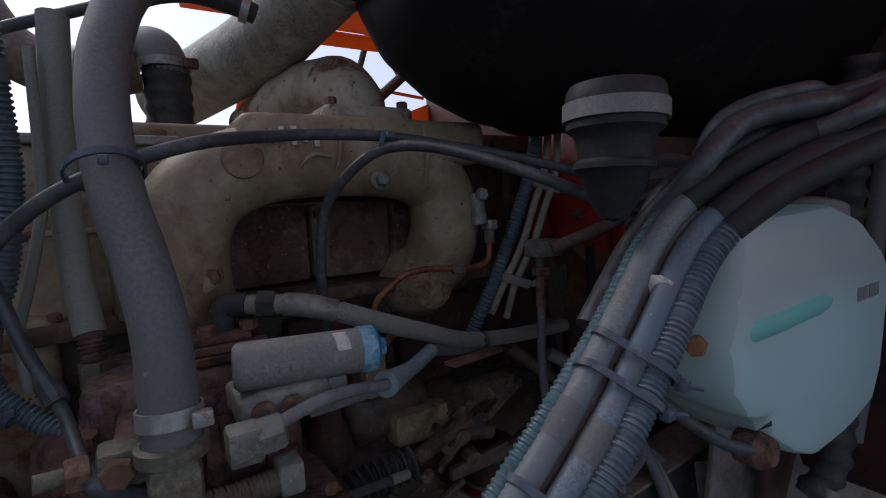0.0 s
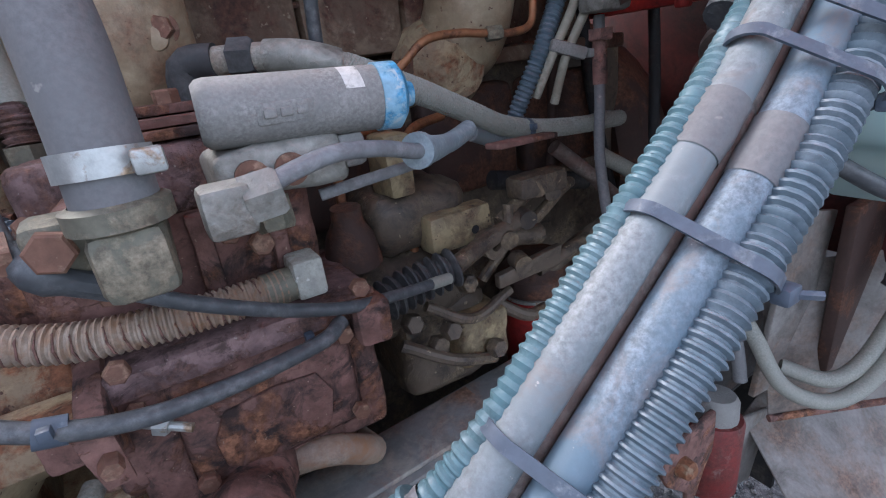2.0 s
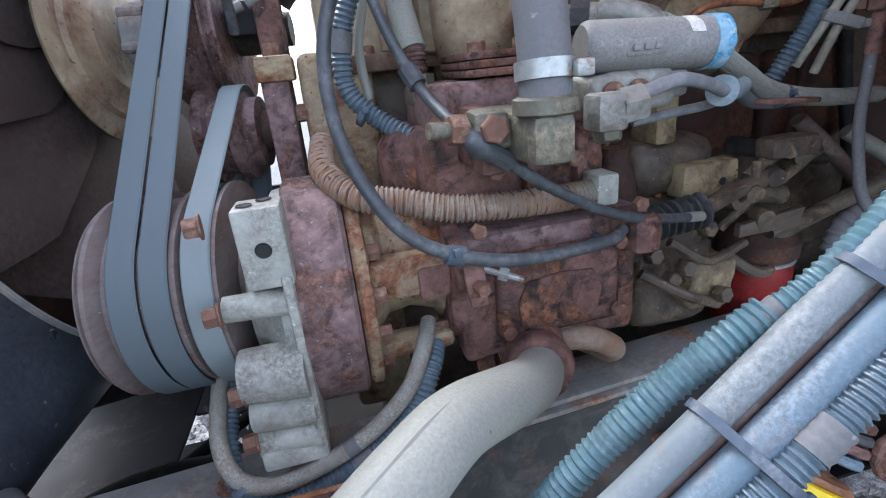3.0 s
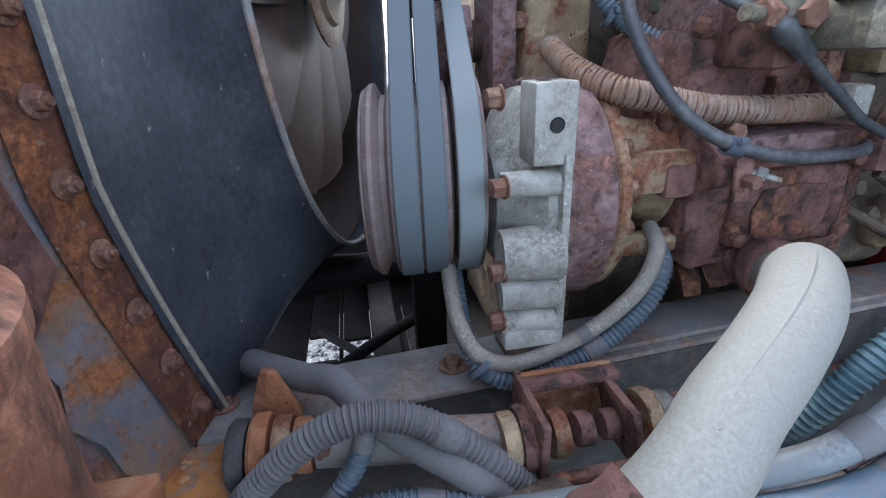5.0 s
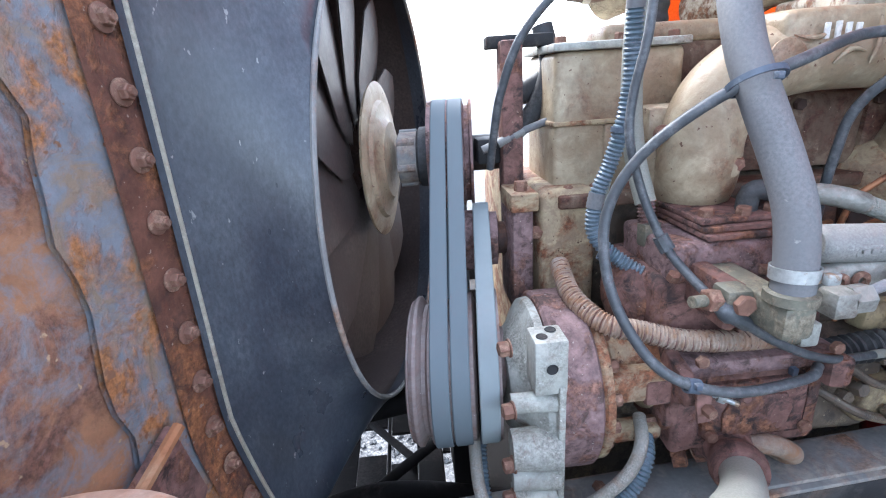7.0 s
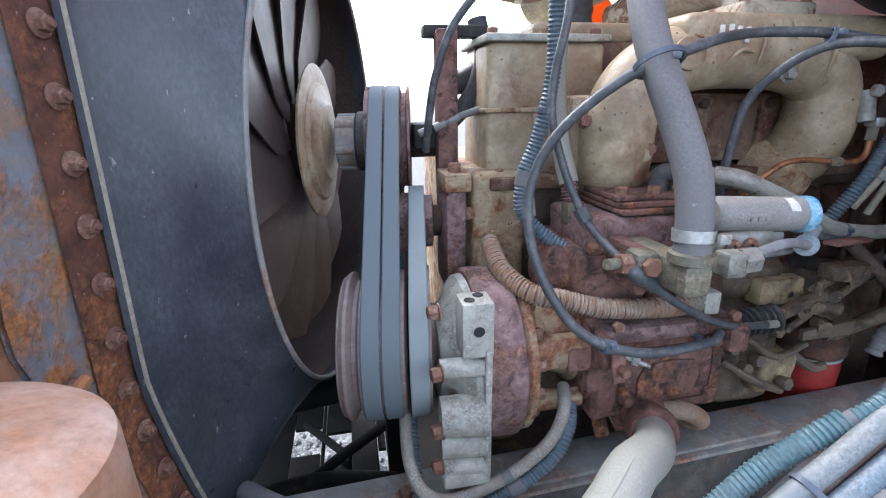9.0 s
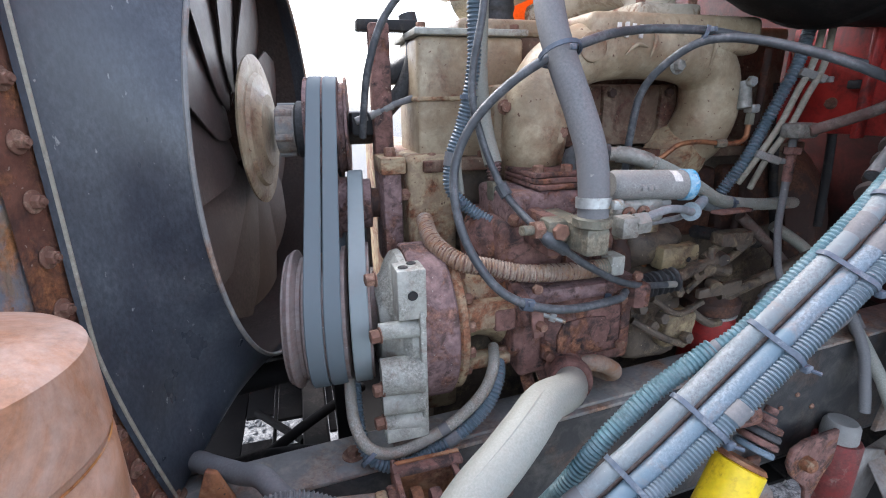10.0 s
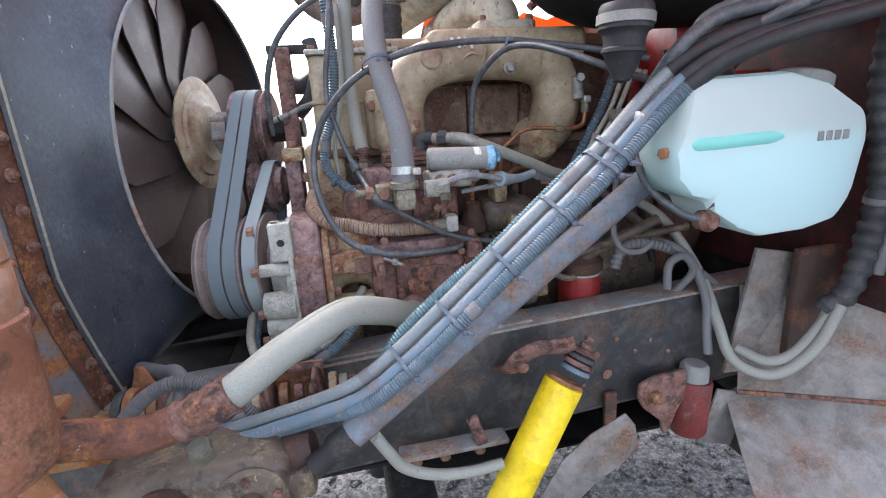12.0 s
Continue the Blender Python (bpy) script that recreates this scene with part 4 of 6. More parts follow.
def braid(path, r, strands, pitch, wire):
    """Wires wound both ways round a hose, in one mesh."""
    bm = bmesh.new()
    fine = []
    for p, q in zip(path, path[1:]):
        fine += [p, p.lerp(q, 0.5)]
    tang = [(fine[min(i + 1, len(fine) - 1)] - fine[max(i - 1, 0)]).normalized() for i in range(len(fine))]
    side, frames, gone = tang[0].orthogonal().normalized(), [], 0.0
    for i, p in enumerate(fine):
        if i:
            gone += (p - fine[i - 1]).length
        side = (side - tang[i] * side.dot(tang[i])).normalized()
        frames.append((p, side, tang[i].cross(side), gone))
    for way in (1, -1):
        for k in range(strands):
            sweep([p + r * (math.cos(a) * u + math.sin(a) * v) for p, u, v, a in ((p, u, v, way * 2 * math.pi * g / pitch + 2 * math.pi * k / strands) for p, u, v, g in frames)], wire, 4, bm)
    return bm


wires = part("wire_braid", braid(path[16:], 0.0106, 11, 0.034, 0.0009), "hose_pale", th, "woven wire braid")
wires["kind"] = "stuff"
part("swivel_nut", hexa(path[2], path[6] - path[2], 0.026, 0.018), "rubber", th, "dark swivel nut")
part("elbow", sweep(spline([(0.362, 0.064, 1.255), (0.362, 0.063, 1.286), (0.368, 0.060, 1.296), (0.386, 0.050, 1.296)]), 0.013, 16), "rubber", th, "dark elbow fitting")
th, path = hose_set("copper_pipe", [(0.545, 0.125, 1.15), (0.548, 0.115, 1.22), (0.555, 0.107, 1.26), (0.573, 0.100, 1.280), (0.595, 0.093, 1.297), (0.633, 0.092, 1.300), (0.667, 0.088, 1.297), (0.705, 0.085, 1.295), (0.732, 0.088, 1.303), (0.738, 0.090, 1.330)], 0.0045, "copper", "bent tarnished copper fuel pipe", "pipe")
part("union", hexa((0.668, 0.088, 1.296), (1, -0.3, 0), 0.014, 0.018), "fitting", th)
part("union", hexa((0.738, 0.090, 1.327), (0, 0, 1), 0.014, 0.022), "fitting", th)
part("elbow", block((0.730, 0.080, 1.347), (0.748, 0.100, 1.362), 0.003), "zinc", th)

th, path = hose_set("tee_pipe", [(0.777, 0.038, 1.31), (0.776, 0.036, 1.253), (0.771, 0.031, 1.208), (0.763, 0.024, 1.161), (0.750, 0.005, 1.110), (0.742, -0.015, 1.07), (0.75, -0.04, 1.045), (0.775, -0.06, 1.045), (0.80, -0.06, 1.06)], 0.0065, "hose", "grey hose hanging from a plated tee fitting", "pipe")
part("tee", block((0.752, 0.010, 1.312), (0.80, 0.048, 1.338), 0.006), "alu", th, "plated tee fitting")
part("hex_nut", hexa((0.777, 0.036, 1.296), (0, 0, -1), 0.026, 0.013), "rust", th, "rusty brown nut")
part("ferrule", rod((0.776, 0.036, 1.285), (0.775, 0.034, 1.235), 0.0085), "rust", th)
part("branch_pipe", sweep(spline([(0.775, 0.01, 1.325), (0.82, -0.02, 1.345), (0.868, -0.05, 1.37), (0.98, -0.10, 1.435), (1.10, -0.13, 1.50)]), 0.0095, 16), "tube_brown", th, "brown branch pipe")
shift(th, 0.023, 0.012, -0.008)

th, path = hose_set("return_hose", [(0.014, -0.297, 0.990), (0.036, -0.291, 1.002), (0.058, -0.281, 1.013), (0.083, -0.266, 1.025), (0.118, -0.248, 1.038), (0.154, -0.225, 1.049), (0.193, -0.190, 1.047), (0.245, -0.145, 1.021), (0.288, -0.095, 0.990), (0.314, -0.05, 0.975)],
                    0.0238, "hose_pale", "thick pale grey dusty return hose", sides=24)
part("end_elbow", sweep(spline([(0.304, -0.072, 0.980), (0.322, -0.02, 0.972), (0.325, 0.03, 0.978)]), lambda s, u: 0.031 + 0.003 * math.sin(12 * u), 20), "rust", th, "rusty cast elbow")
part("spiral_seam", sweep(spline([(p.x, p.y - 0.003, p.z + 0.0216) for p in path[::6]]), 0.003, 6), "hose_pale", th)

# ---- canister ----
cn = thing("governor_canister", (0.42, -0.035, 1.22), "grey painted air governor canister with a blue plastic cap", "canister")
CA, CB = Vector((0.367, -0.036, 1.259)), Vector((0.484, -0.047, 1.254))
ax = (CB - CA).normalized()
L = (CB - CA).length
part("body", lathe([(0, 0), (0, 0.0165), (0.003, 0.0195), (0.007, 0.0205), (L, 0.0205), (L, 0)], CA, ax, 40), "can", cn)
cap = part("cap", lathe([(L - 0.010, 0.0205), (L - 0.010, 0.0218), (L + 0.004, 0.0218), (L + 0.008, 0.017), (L + 0.010, 0.009), (L + 0.016, 0.008), (L + 0.018, 0)], CA, ax, 32), "blue_cap", cn, "peeling pale blue plastic cap")

plate = part("name_plate", block((0.395, -0.0610, 1.249), (0.430, -0.0555, 1.262), 0.002, turn=Euler((0.1, 0, -0.08)).to_matrix()), "can", cn, "raised oval name plate with unreadable bars")
for k in range(3):
    part("raised_bar", block((0.399 + 0.0095 * k, -0.0625, 1.253), (0.406 + 0.0095 * k, -0.0595, 1.258), 0.0006), "can", plate)
bm = bmesh.new()
patch = [[bm.verts.new(CA + ax * h + 0.0209 * Vector((0, -math.sin(a), math.cos(a)))) for h in (0.083, 0.095)] for a in (0.25, 0.5, 0.75, 1.0, 1.2)]
for p0, p1 in zip(patch, patch[1:]):
    bm.faces.new((p0[0], p0[1], p1[1], p1[0]))
part("sticker", bm, "white", cn, "worn off-white paper patch")
part("mount_casting", block((0.365, -0.055, 1.208), (0.445, 0.01, 1.238), 0.006, 3, rough=0.004, cuts=3), "alu", cn, "rough pale aluminium mounting casting")
part("mount_lug", block((0.440, -0.050, 1.213), (0.462, -0.02, 1.236), 0.005), "can", cn)
for x, z0 in ((0.385, 1.222), (0.408, 1.222)):
    part("port_ring", lathe([(0, 0.004), (0, 0.010), (0.003, 0.010), (0.003, 0.004)], (x, -0.056, z0), (0, -1, 0), 20, close=True), "bolt", cn)
part("elbow_nut", hexa((0.375, -0.080, 1.214), (0.75, -0.1, 0.1), 0.026, 0.020), "alu", cn)
part("elbow_body", block((0.352, -0.092, 1.198), (0.378, -0.066, 1.226), 0.004), "alu", cn)
part("lower_nut", hexa((0.395, -0.03, 1.202), (0, -0.3, -1), 0.022, 0.022), "fitting", cn)
shift(cn, -0.014, -0.018, 0.005)

th, path = hose_set("air_hose", [(0.386, -0.082, 1.218), (0.401, -0.080, 1.223), (0.432, -0.075, 1.228), (0.470, -0.058, 1.222), (0.50, -0.045, 1.213), (0.525, -0.022, 1.208)], 0.0055, "pipe_grey", "thin grey air hose running into a blue rubber sleeve")
part("sleeve", sweep(spline([(0.505, -0.04, 1.212), (0.53, -0.018, 1.207), (0.565, 0.01, 1.204), (0.60, 0.035, 1.207)]), lambda s, u: 0.0125 - 0.004 * min(1, u * 2), 18), "sleeve", th, "pale blue rubber sleeve")
part("sleeve_mouth", lathe([(-0.002, 0.006), (-0.002, 0.0135), (0.004, 0.0135), (0.004, 0.006)], (0.505, -0.04, 1.212), (0.75, 0.6, -0.1), 24, close=True), "sleeve", th, "flared mouth of the sleeve")
shift(th, -0.016, -0.020, 0.006)
hose("air_pipe", [(0.42, -0.03, 1.196), (0.45, -0.035, 1.20), (0.49, -0.035, 1.203), (0.52, -0.018, 1.203)], 0.0045, "pipe_grey", "thin grey air pipe under the canister", "pipe")
hose("cross_pipe", [(0.60, 0.035, 1.205), (0.66, 0.07, 1.185), (0.74, 0.09, 1.178), (0.90, 0.12, 1.172)], 0.008, "tube_grey", "dull grey pipe along the block", "pipe")
part("tie_tail", block((0.385, -0.029, 1.079), (0.392, -0.020, 1.090), 0.001), "tie", thing("cable_tie", (0.39, -0.025, 1.085), "loose nylon cable tie on the cable", "cable tie"))

# cable joints and ties
for name, at, way, r, w in (("cable_clamp", (0.232, -0.064, 1.110), (1, 0.05, -0.3), 0.0075, 0.016), ("cable_tie", (0.281, -0.030, 1.430), (-0.09, 0.49, 0.87), 0.0265, 0.006), ("cable_tie", (0.532, 0.003, 1.461), (0.6, -0.4, -0.2), 0.012, 0.005),
                            ("cable_tie", (0.20, 0.083, 1.38), (0.1, 0, 1), 0.0115, 0.006), ("cable_tie", (0.186, 0.084, 1.222), (0.8, -0.3, -0.6), 0.0115, 0.006), ("cable_tie", (0.70, 0.072, 1.188), (0.9, 0.2, -0.2), 0.0135, 0.007)):
    th = thing(name, at, "pale blue plastic cable clamp" if name == "cable_clamp" else "grey nylon cable tie pulled tight", "cable tie")
    part("strap", lathe([(-w / 2, r - 0.001), (-w / 2, r + 0.0012), (w / 2, r + 0.0012), (w / 2, r - 0.001)], at, way, 24, close=True), "tie", th)
    part("latch", block(Vector(at) + Vector((-0.003, -r - 0.006, 0.002)), Vector(at) + Vector((0.004, -r + 0.001, 0.009)), 0.001), "tie", th)

# ---- pipes up to the manifold beside the tee ----
for pts, r, m, label, rib in (([(0.80, 0.075, 1.50), (0.775, 0.065, 1.434), (0.755, 0.068, 1.383), (0.735, 0.075, 1.327), (0.703, 0.073, 1.270), (0.682, 0.089, 1.215), (0.67, 0.1, 1.18)], 0.010, "loom", "blue-grey corrugated loom beside the manifold", 0.006),
                              ([(0.81, 0.06, 1.50), (0.783, 0.045, 1.43), (0.765, 0.05, 1.38), (0.745, 0.055, 1.325), (0.713, 0.06, 1.27), (0.70, 0.08, 1.22)], 0.0055, "line_pale", "thin yellowed pipe tied to the loom", None),
                              ([(0.82, 0.05, 1.50), (0.795, 0.035, 1.425), (0.777, 0.04, 1.375), (0.757, 0.045, 1.322), (0.728, 0.055, 1.265), (0.725, 0.075, 1.21)], 0.0055, "line_pale", "thin yellowed pipe tied to the loom", None)):
    hose("fuel_line", [(x + 0.038, y + 0.012, z) for x, y, z in pts], r, m, label, "pipe", rib=rib, step=0.006)
for at in ((0.825, 0.062, 1.408), (0.768, 0.072, 1.27)):
    th = thing("pipe_clip", at, "grey plastic clip holding pipes to the loom", "clip", "clips on the fuel lines")
    part("saddle", block(Vector(at) + Vector((-0.022, -0.016, -0.007)), Vector(at) + Vector((0.022, 0.012, 0.007)), 0.003, turn=Euler((0, 0.35, -0.5)).to_matrix()), "can", th)
    part("latch", block(Vector(at) + Vector((0.016, -0.024, -0.012)), Vector(at) + Vector((0.028, -0.012, -0.002)), 0.002), "can", th)
hose("bypass_pipe", [(0.245, 0.15, 1.60), (0.24, 0.145, 1.52), (0.237, 0.14, 1.42), (0.24, 0.125, 1.34), (0.247, 0.10, 1.28)], 0.014, "hose_pale", "upright pale grey bypass pipe", "pipe")
th = thing("pipe_fitting", (0.248, 0.09, 1.25), "plated hexagon fitting with a rusty threaded end", "fitting")
part("thread", sweep(spline([(0.247, 0.10, 1.285), (0.248, 0.095, 1.255)], 0.0015), ribbed(0.011, 0.005, 0.0015), 16), "rust_purple", th, "rusty threaded collar")
part("hex_body", hexa((0.249, 0.09, 1.255), (0, -0.05, -1), 0.026, 0.03), "fitting", th)

# ---- right-hand side of the engine: pump gear and oil filter ----
of = thing("oil_filter", (0.735, 0.10, 0.83), "red spin-on oil filter under a dark head", "oil filter")
oilcan = part("can", lathe([(0, 0), (0, 0.035), (0.006, 0.045), (0.014, 0.049), (0.145, 0.052), (0.155, 0.050), (0.158, 0)], (0.745, 0.118, 0.79), (0, 0, 1), 48), "red_filter", of)
part("rim", lathe([(0.155, 0.049), (0.158, 0.053), (0.162, 0.053), (0.164, 0.049)], (0.745, 0.118, 0.79), (0, 0, 1), 48), "zinc", oilcan, "bright steel rim")
part("head", lathe([(0.162, 0.05), (0.168, 0.056), (0.19, 0.056), (0.205, 0.04), (0.215, 0.035), (0.215, 0)], (0.745, 0.118, 0.79), (0, 0, 1), 32), "rust_dark", of, "dark greasy filter head")
part("inlet", sweep(spline([(0.735, 0.09, 0.985), (0.78, 0.07, 1.02), (0.83, 0.05, 1.05), (0.90, 0.04, 1.08)]), 0.012, 14), "grease", of)

inj = thing("injection_linkage", (0.60, 0.06, 1.0), "greasy cream throttle linkage and pump cover", "linkage")
part("pump_cover", block((0.495, 0.065, 1.085), (0.61, 0.20, 1.155), 0.02, 3, rough=0.006, cuts=4), "grease", inj)
part("cover_lip", block((0.545, 0.045, 1.083), (0.625, 0.075, 1.125), 0.005, rough=0.002, cuts=2), "grease_cream", inj, "cream stepped lip with a hole")
part("lip_hole", lathe([(0, 0), (0.0006, 0.004), (0.001, 0.005)], (0.60, 0.0445, 1.10), (0, -1, 0), 14), "black", inj)
part("post", block((0.515, 0.06, 1.15), (0.545, 0.11, 1.215), 0.006, rough=0.002, cuts=2), "grease_cream", inj)
part("pump_body", lathe([(0, 0), (0, 0.05), (0.02, 0.056), (0.09, 0.056), (0.13, 0.045), (0.15, 0.02), (0.15, 0)], (0.47, 0.12, 1.03), (1, -0.1, 0), 32), "grease", inj)
part("lower_body", block((0.50, 0.06, 0.90), (0.62, 0.2, 1.02), 0.016, 3, rough=0.005, cuts=4), "grease", inj, "greasy pump housing")
part("lower_lug", block((0.56, 0.035, 0.93), (0.63, 0.10, 1.00), 0.012, 3, rough=0.004, cuts=3), "grease_cream", inj)
part("bellows", sweep(spline([(0.44, 0.02, 1.062), (0.50, 0.025, 1.070), (0.555, 0.02, 1.078)], 0.002), ribbed(0.018, 0.011, 0.0035), 18), "rubber", inj, "dark rubber bellows")
part("rod", sweep(spline([(0.555, 0.02, 1.078), (0.60, 0.03, 1.087), (0.66, 0.035, 1.10)]), 0.010, 12), "grease", inj)
for pts, r in (([(0.63, 0.04, 1.10), (0.68, 0.05, 1.12), (0.72, 0.06, 1.12)], 0.008), ([(0.62, 0.05, 1.06), (0.68, 0.045, 1.085), (0.73, 0.05, 1.11), (0.76, 0.06, 1.115)], 0.007), ([(0.60, 0.04, 1.04), (0.63, 0.03, 1.08), (0.64, 0.035, 1.12)], 0.006)):
    part("link", sweep(spline(pts), r, 10), "grease", inj)
for p in ((0.63, 0.03, 1.085), (0.66, 0.032, 1.10), (0.71, 0.045, 1.118), (0.685, 0.04, 1.13), (0.64, 0.02, 1.055)):
    part("knuckle", lathe([(-0.01, 0), (-0.01, 0.011), (0.01, 0.011), (0.01, 0)], p, (0.2, 1, 0.1), 16), "grease", inj)
part("link_block", block((0.655, 0.03, 1.118), (0.73, 0.06, 1.145), 0.007, rough=0.002, cuts=2), "grease", inj)
part("flat_bar", block((0.60, 0.01, 1.186), (0.71, 0.03, 1.192), 0.002, turn=Euler((0, 0.08, 0.3)).to_matrix()), "rust", inj, "thin rusty flat bar")
for x, y in ((0.475, 0.10), (0.545, 0.09)):
    th = thing("injector_pipe", (x, y, 1.15), "upright rusty steel pipe with a union nut", "pipe")
    part("pipe", sweep(spline([(x, y, 1.06), (x, y, 1.14), (x + 0.004, y, 1.19), (x + 0.03, y + 0.02, 1.21), (x + 0.08, y + 0.04, 1.215)]), 0.0055, 10), "copper", th)
    part("union_nut", hexa((x, y, 1.10), (0, 0, 1), 0.016, 0.02), "grease", th)
cov = thing("side_covers", (0.6, 0.18, 1.2), "rust-stained cream inspection covers on the block", "engine cover")
for x0 in (0.375, 0.50, 0.625):
    panel = part("cover_panel", block((x0, 0.188, 1.29), (x0 + 0.122, 0.245, 1.40), 0.008, rough=0.0015, cuts=2), "cover_rust", cov)
    part("cover_rim", block((x0 - 0.003, 0.192, 1.345), (x0 + 0.1255, 0.2, 1.351), 0.002), "rust_dark", cov)
    part("cover_bolt", hexa((x0 + 0.012, 0.186, 1.385), (0, -1, 0), 0.015, 0.008), "rust_dark", panel)
for k in range(3):
    part("tappet_cover", block((0.45 + 0.17 * k, 0.17, 1.10), (0.60 + 0.17 * k, 0.21, 1.24), 0.012, 3, rough=0.002, cuts=3), "rust_dark", cov)
wo = thing("water_outlet", (0.66, 0.15, 1.25), "cream cast water outlet boss under the manifold", "engine casting")
part("boss", lathe([(0, 0.06), (0.02, 0.058), (0.05, 0.045), (0.07, 0.03), (0.075, 0)], (0.66, 0.20, 1.268), (0.05, -1, -0.1), 36), "cream_rust", wo)
part("stub", rod((0.722, 0.10, 1.40), (0.722, 0.09, 1.355), 0.012), "alu", wo, "pale corroded stub")
part("bolt", hexa((0.722, 0.088, 1.40), (0, -1, 0), 0.016, 0.01), "zinc", wo)

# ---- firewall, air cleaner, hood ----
# black sheet added to close a bright gap under the firewall
tagged(part("wall_cab_floor", block((1.275, -0.02, 0.30), (1.29, 1.10, 1.0), 0.003), "black", None), "added black sheet hiding the bright gap below the firewall", "panel", kind="structure")
tagged(part("wall_firewall", block((1.24, -0.55, 0.90), (1.27, 1.10, 2.10), 0.004), "firewall", None), "grimy dark red steel cab firewall", "firewall", kind="structure")
fb = thing("firewall_bracket", (0.98, 0.1, 1.4), "red painted bracket bolted to the cab", "bracket")
part("plate", block((0.93, -0.01, 1.305), (0.945, 0.19, 1.50), 0.003), "red", fb)
part("gusset", slab([(0, 0), (0.05, 0.0), (0.0, 0.14)], 0.006, (0.88, 0.155, 1.32), (1, 0, 0), (0, 0, 1)), "red", fb)
part("rib", block((0.905, 0.02, 1.30), (0.93, 0.03, 1.50), 0.003), "red", fb)
part("arm", block((0.94, 0.12, 1.36), (1.25, 0.15, 1.40), 0.004), "red", fb)
part("dark_arm", block((0.90, 0.03, 1.385), (0.95, 0.05, 1.40), 0.003), "black", fb)
for y, z0 in ((0.09, 1.44), (0.09, 1.36), (0.18, 1.45), (0.16, 1.33)):
    part("bolt", hexa((0.93, y, z0), (-1, 0, 0), 0.015, 0.008, washer=0.011), "bolt", fb)
ac = thing("air_cleaner", (0.9, 0.02, 1.49), "large black air cleaner drum above the engine", "air cleaner")
# drum coloured extra dark for the shade under the hood
part("drum", lathe([(0, 0), (0, 0.10), (0.012, 0.125), (0.045, 0.165), (0.10, 0.200), (0.16, 0.222), (0.22, 0.230), (0.225, 0.236), (0.237, 0.236), (0.242, 0.230), (0.70, 0.230), (0.74, 0.20), (0.74, 0)], (0.548, 0.02, 1.712), (1, -0.04, 0), 64), "shade_black", ac)
part("outlet_collar", lathe([(-0.02, 0.072), (-0.02, 0.080), (0.01, 0.080), (0.01, 0.072)], (0.562, 0.06, 1.715), (1, 0, 0), 40), "shade_black", ac)
part("rust_tab", slab([(0, 0), (0.05, 0.012), (0.045, 0.028), (0.012, 0.03)], 0.003, (0.71, 0.03, 1.497), (1, -0.1, 0.15), (0, 0.2, 1)), "rust", ac, "rusty tab")
vb = thing("drain_boot", (0.685, -0.13, 1.36), "black rubber drain boot with a steel band clamp", "rubber boot")
part("boot", lathe([(h * 0.76, r * 0.84) for h, r in [(0.016, 0), (0.016, 0.044), (0.01, 0.047), (0, 0.048), (-0.030, 0.047), (-0.036, 0.040), (-0.045, 0.037), (-0.062, 0.035), (-0.066, 0.039), (-0.072, 0.039), (-0.076, 0.034), (-0.10, 0.026), (-0.125, 0.014), (-0.13, 0)]], (0.685, -0.13, 1.458), (0.04, 0.0, 1), 40), "tape", vb)
part("band_clamp", lathe([(-0.016, 0.0403), (-0.016, 0.0424), (-0.002, 0.0424), (-0.002, 0.0403)], (0.685, -0.13, 1.458), (0.04, 0, 1), 40, close=True), "can", vb, "steel band clamp")
shift(vb, -0.046, -0.085, 0.010)
ip = thing("intake_pipe", (0.42, 0.3, 1.58), "large pale painted intake pipe to the air cleaner", "pipe")
part("pipe", sweep(spline([(0.575, 0.06, 1.715), (0.548, 0.13, 1.705), (0.525, 0.22, 1.685), (0.49, 0.33, 1.653), (0.435, 0.44, 1.630), (0.36, 0.56, 1.60)]), 0.056, 32), "cast_grey", ip)
part("bead", lathe([(-0.004, 0.055), (-0.003, 0.0595), (0.003, 0.0595), (0.004, 0.055)], (0.546, 0.14, 1.703), (-0.2, 1, -0.2), 36, close=True), "cast_grey", ip)
th = thing("thermostat_elbow", (0.352, 0.34, 1.5), "pale grey thermostat elbow on a dark hose with a steel band", "pipe")
part("elbow", sweep(spline([(0.352, 0.34, 1.58), (0.352, 0.34, 1.605), (0.344, 0.352, 1.632), (0.322, 0.38, 1.640), (0.27, 0.43, 1.638)]), 0.030, 24), "can", th)
part("lower_hose", sweep(spline([(0.35, 0.34, 1.495), (0.351, 0.34, 1.54), (0.352, 0.34, 1.605)], 0.003), lambda s, u: 0.0315 + 0.0012 * math.sin(math.pi * s / 0.011), 24), "rubber", th, "dark ribbed rubber hose")
part("band", lathe([(-0.006, 0.0325), (-0.006, 0.0355), (0.006, 0.0355), (0.006, 0.0325)], (0.352, 0.34, 1.607), (0, 0.05, 1), 32, close=True), "zinc", th, "steel hose band")
part("band_screw", block((0.372, 0.305, 1.600), (0.392, 0.318, 1.614), 0.002), "rust", th)
th = thing("radiator_hose", (0.1, 0.36, 1.6), "dull red-brown top radiator hose with steel clamps", "hose")
part("tube", sweep(spline([(0.10, 0.42, 1.86), (0.125, 0.39, 1.75), (0.15, 0.365, 1.66), (0.19, 0.345, 1.605), (0.25, 0.33, 1.585), (0.31, 0.34, 1.60)]), 0.033, 24), "tube_brown", th)
part("hose_clamp", lathe([(-0.006, 0.033), (-0.006, 0.0355), (0.006, 0.0355), (0.006, 0.033)], (0.245, 0.331, 1.586), (1, -0.15, -0.1), 28, close=True), "zinc", th)
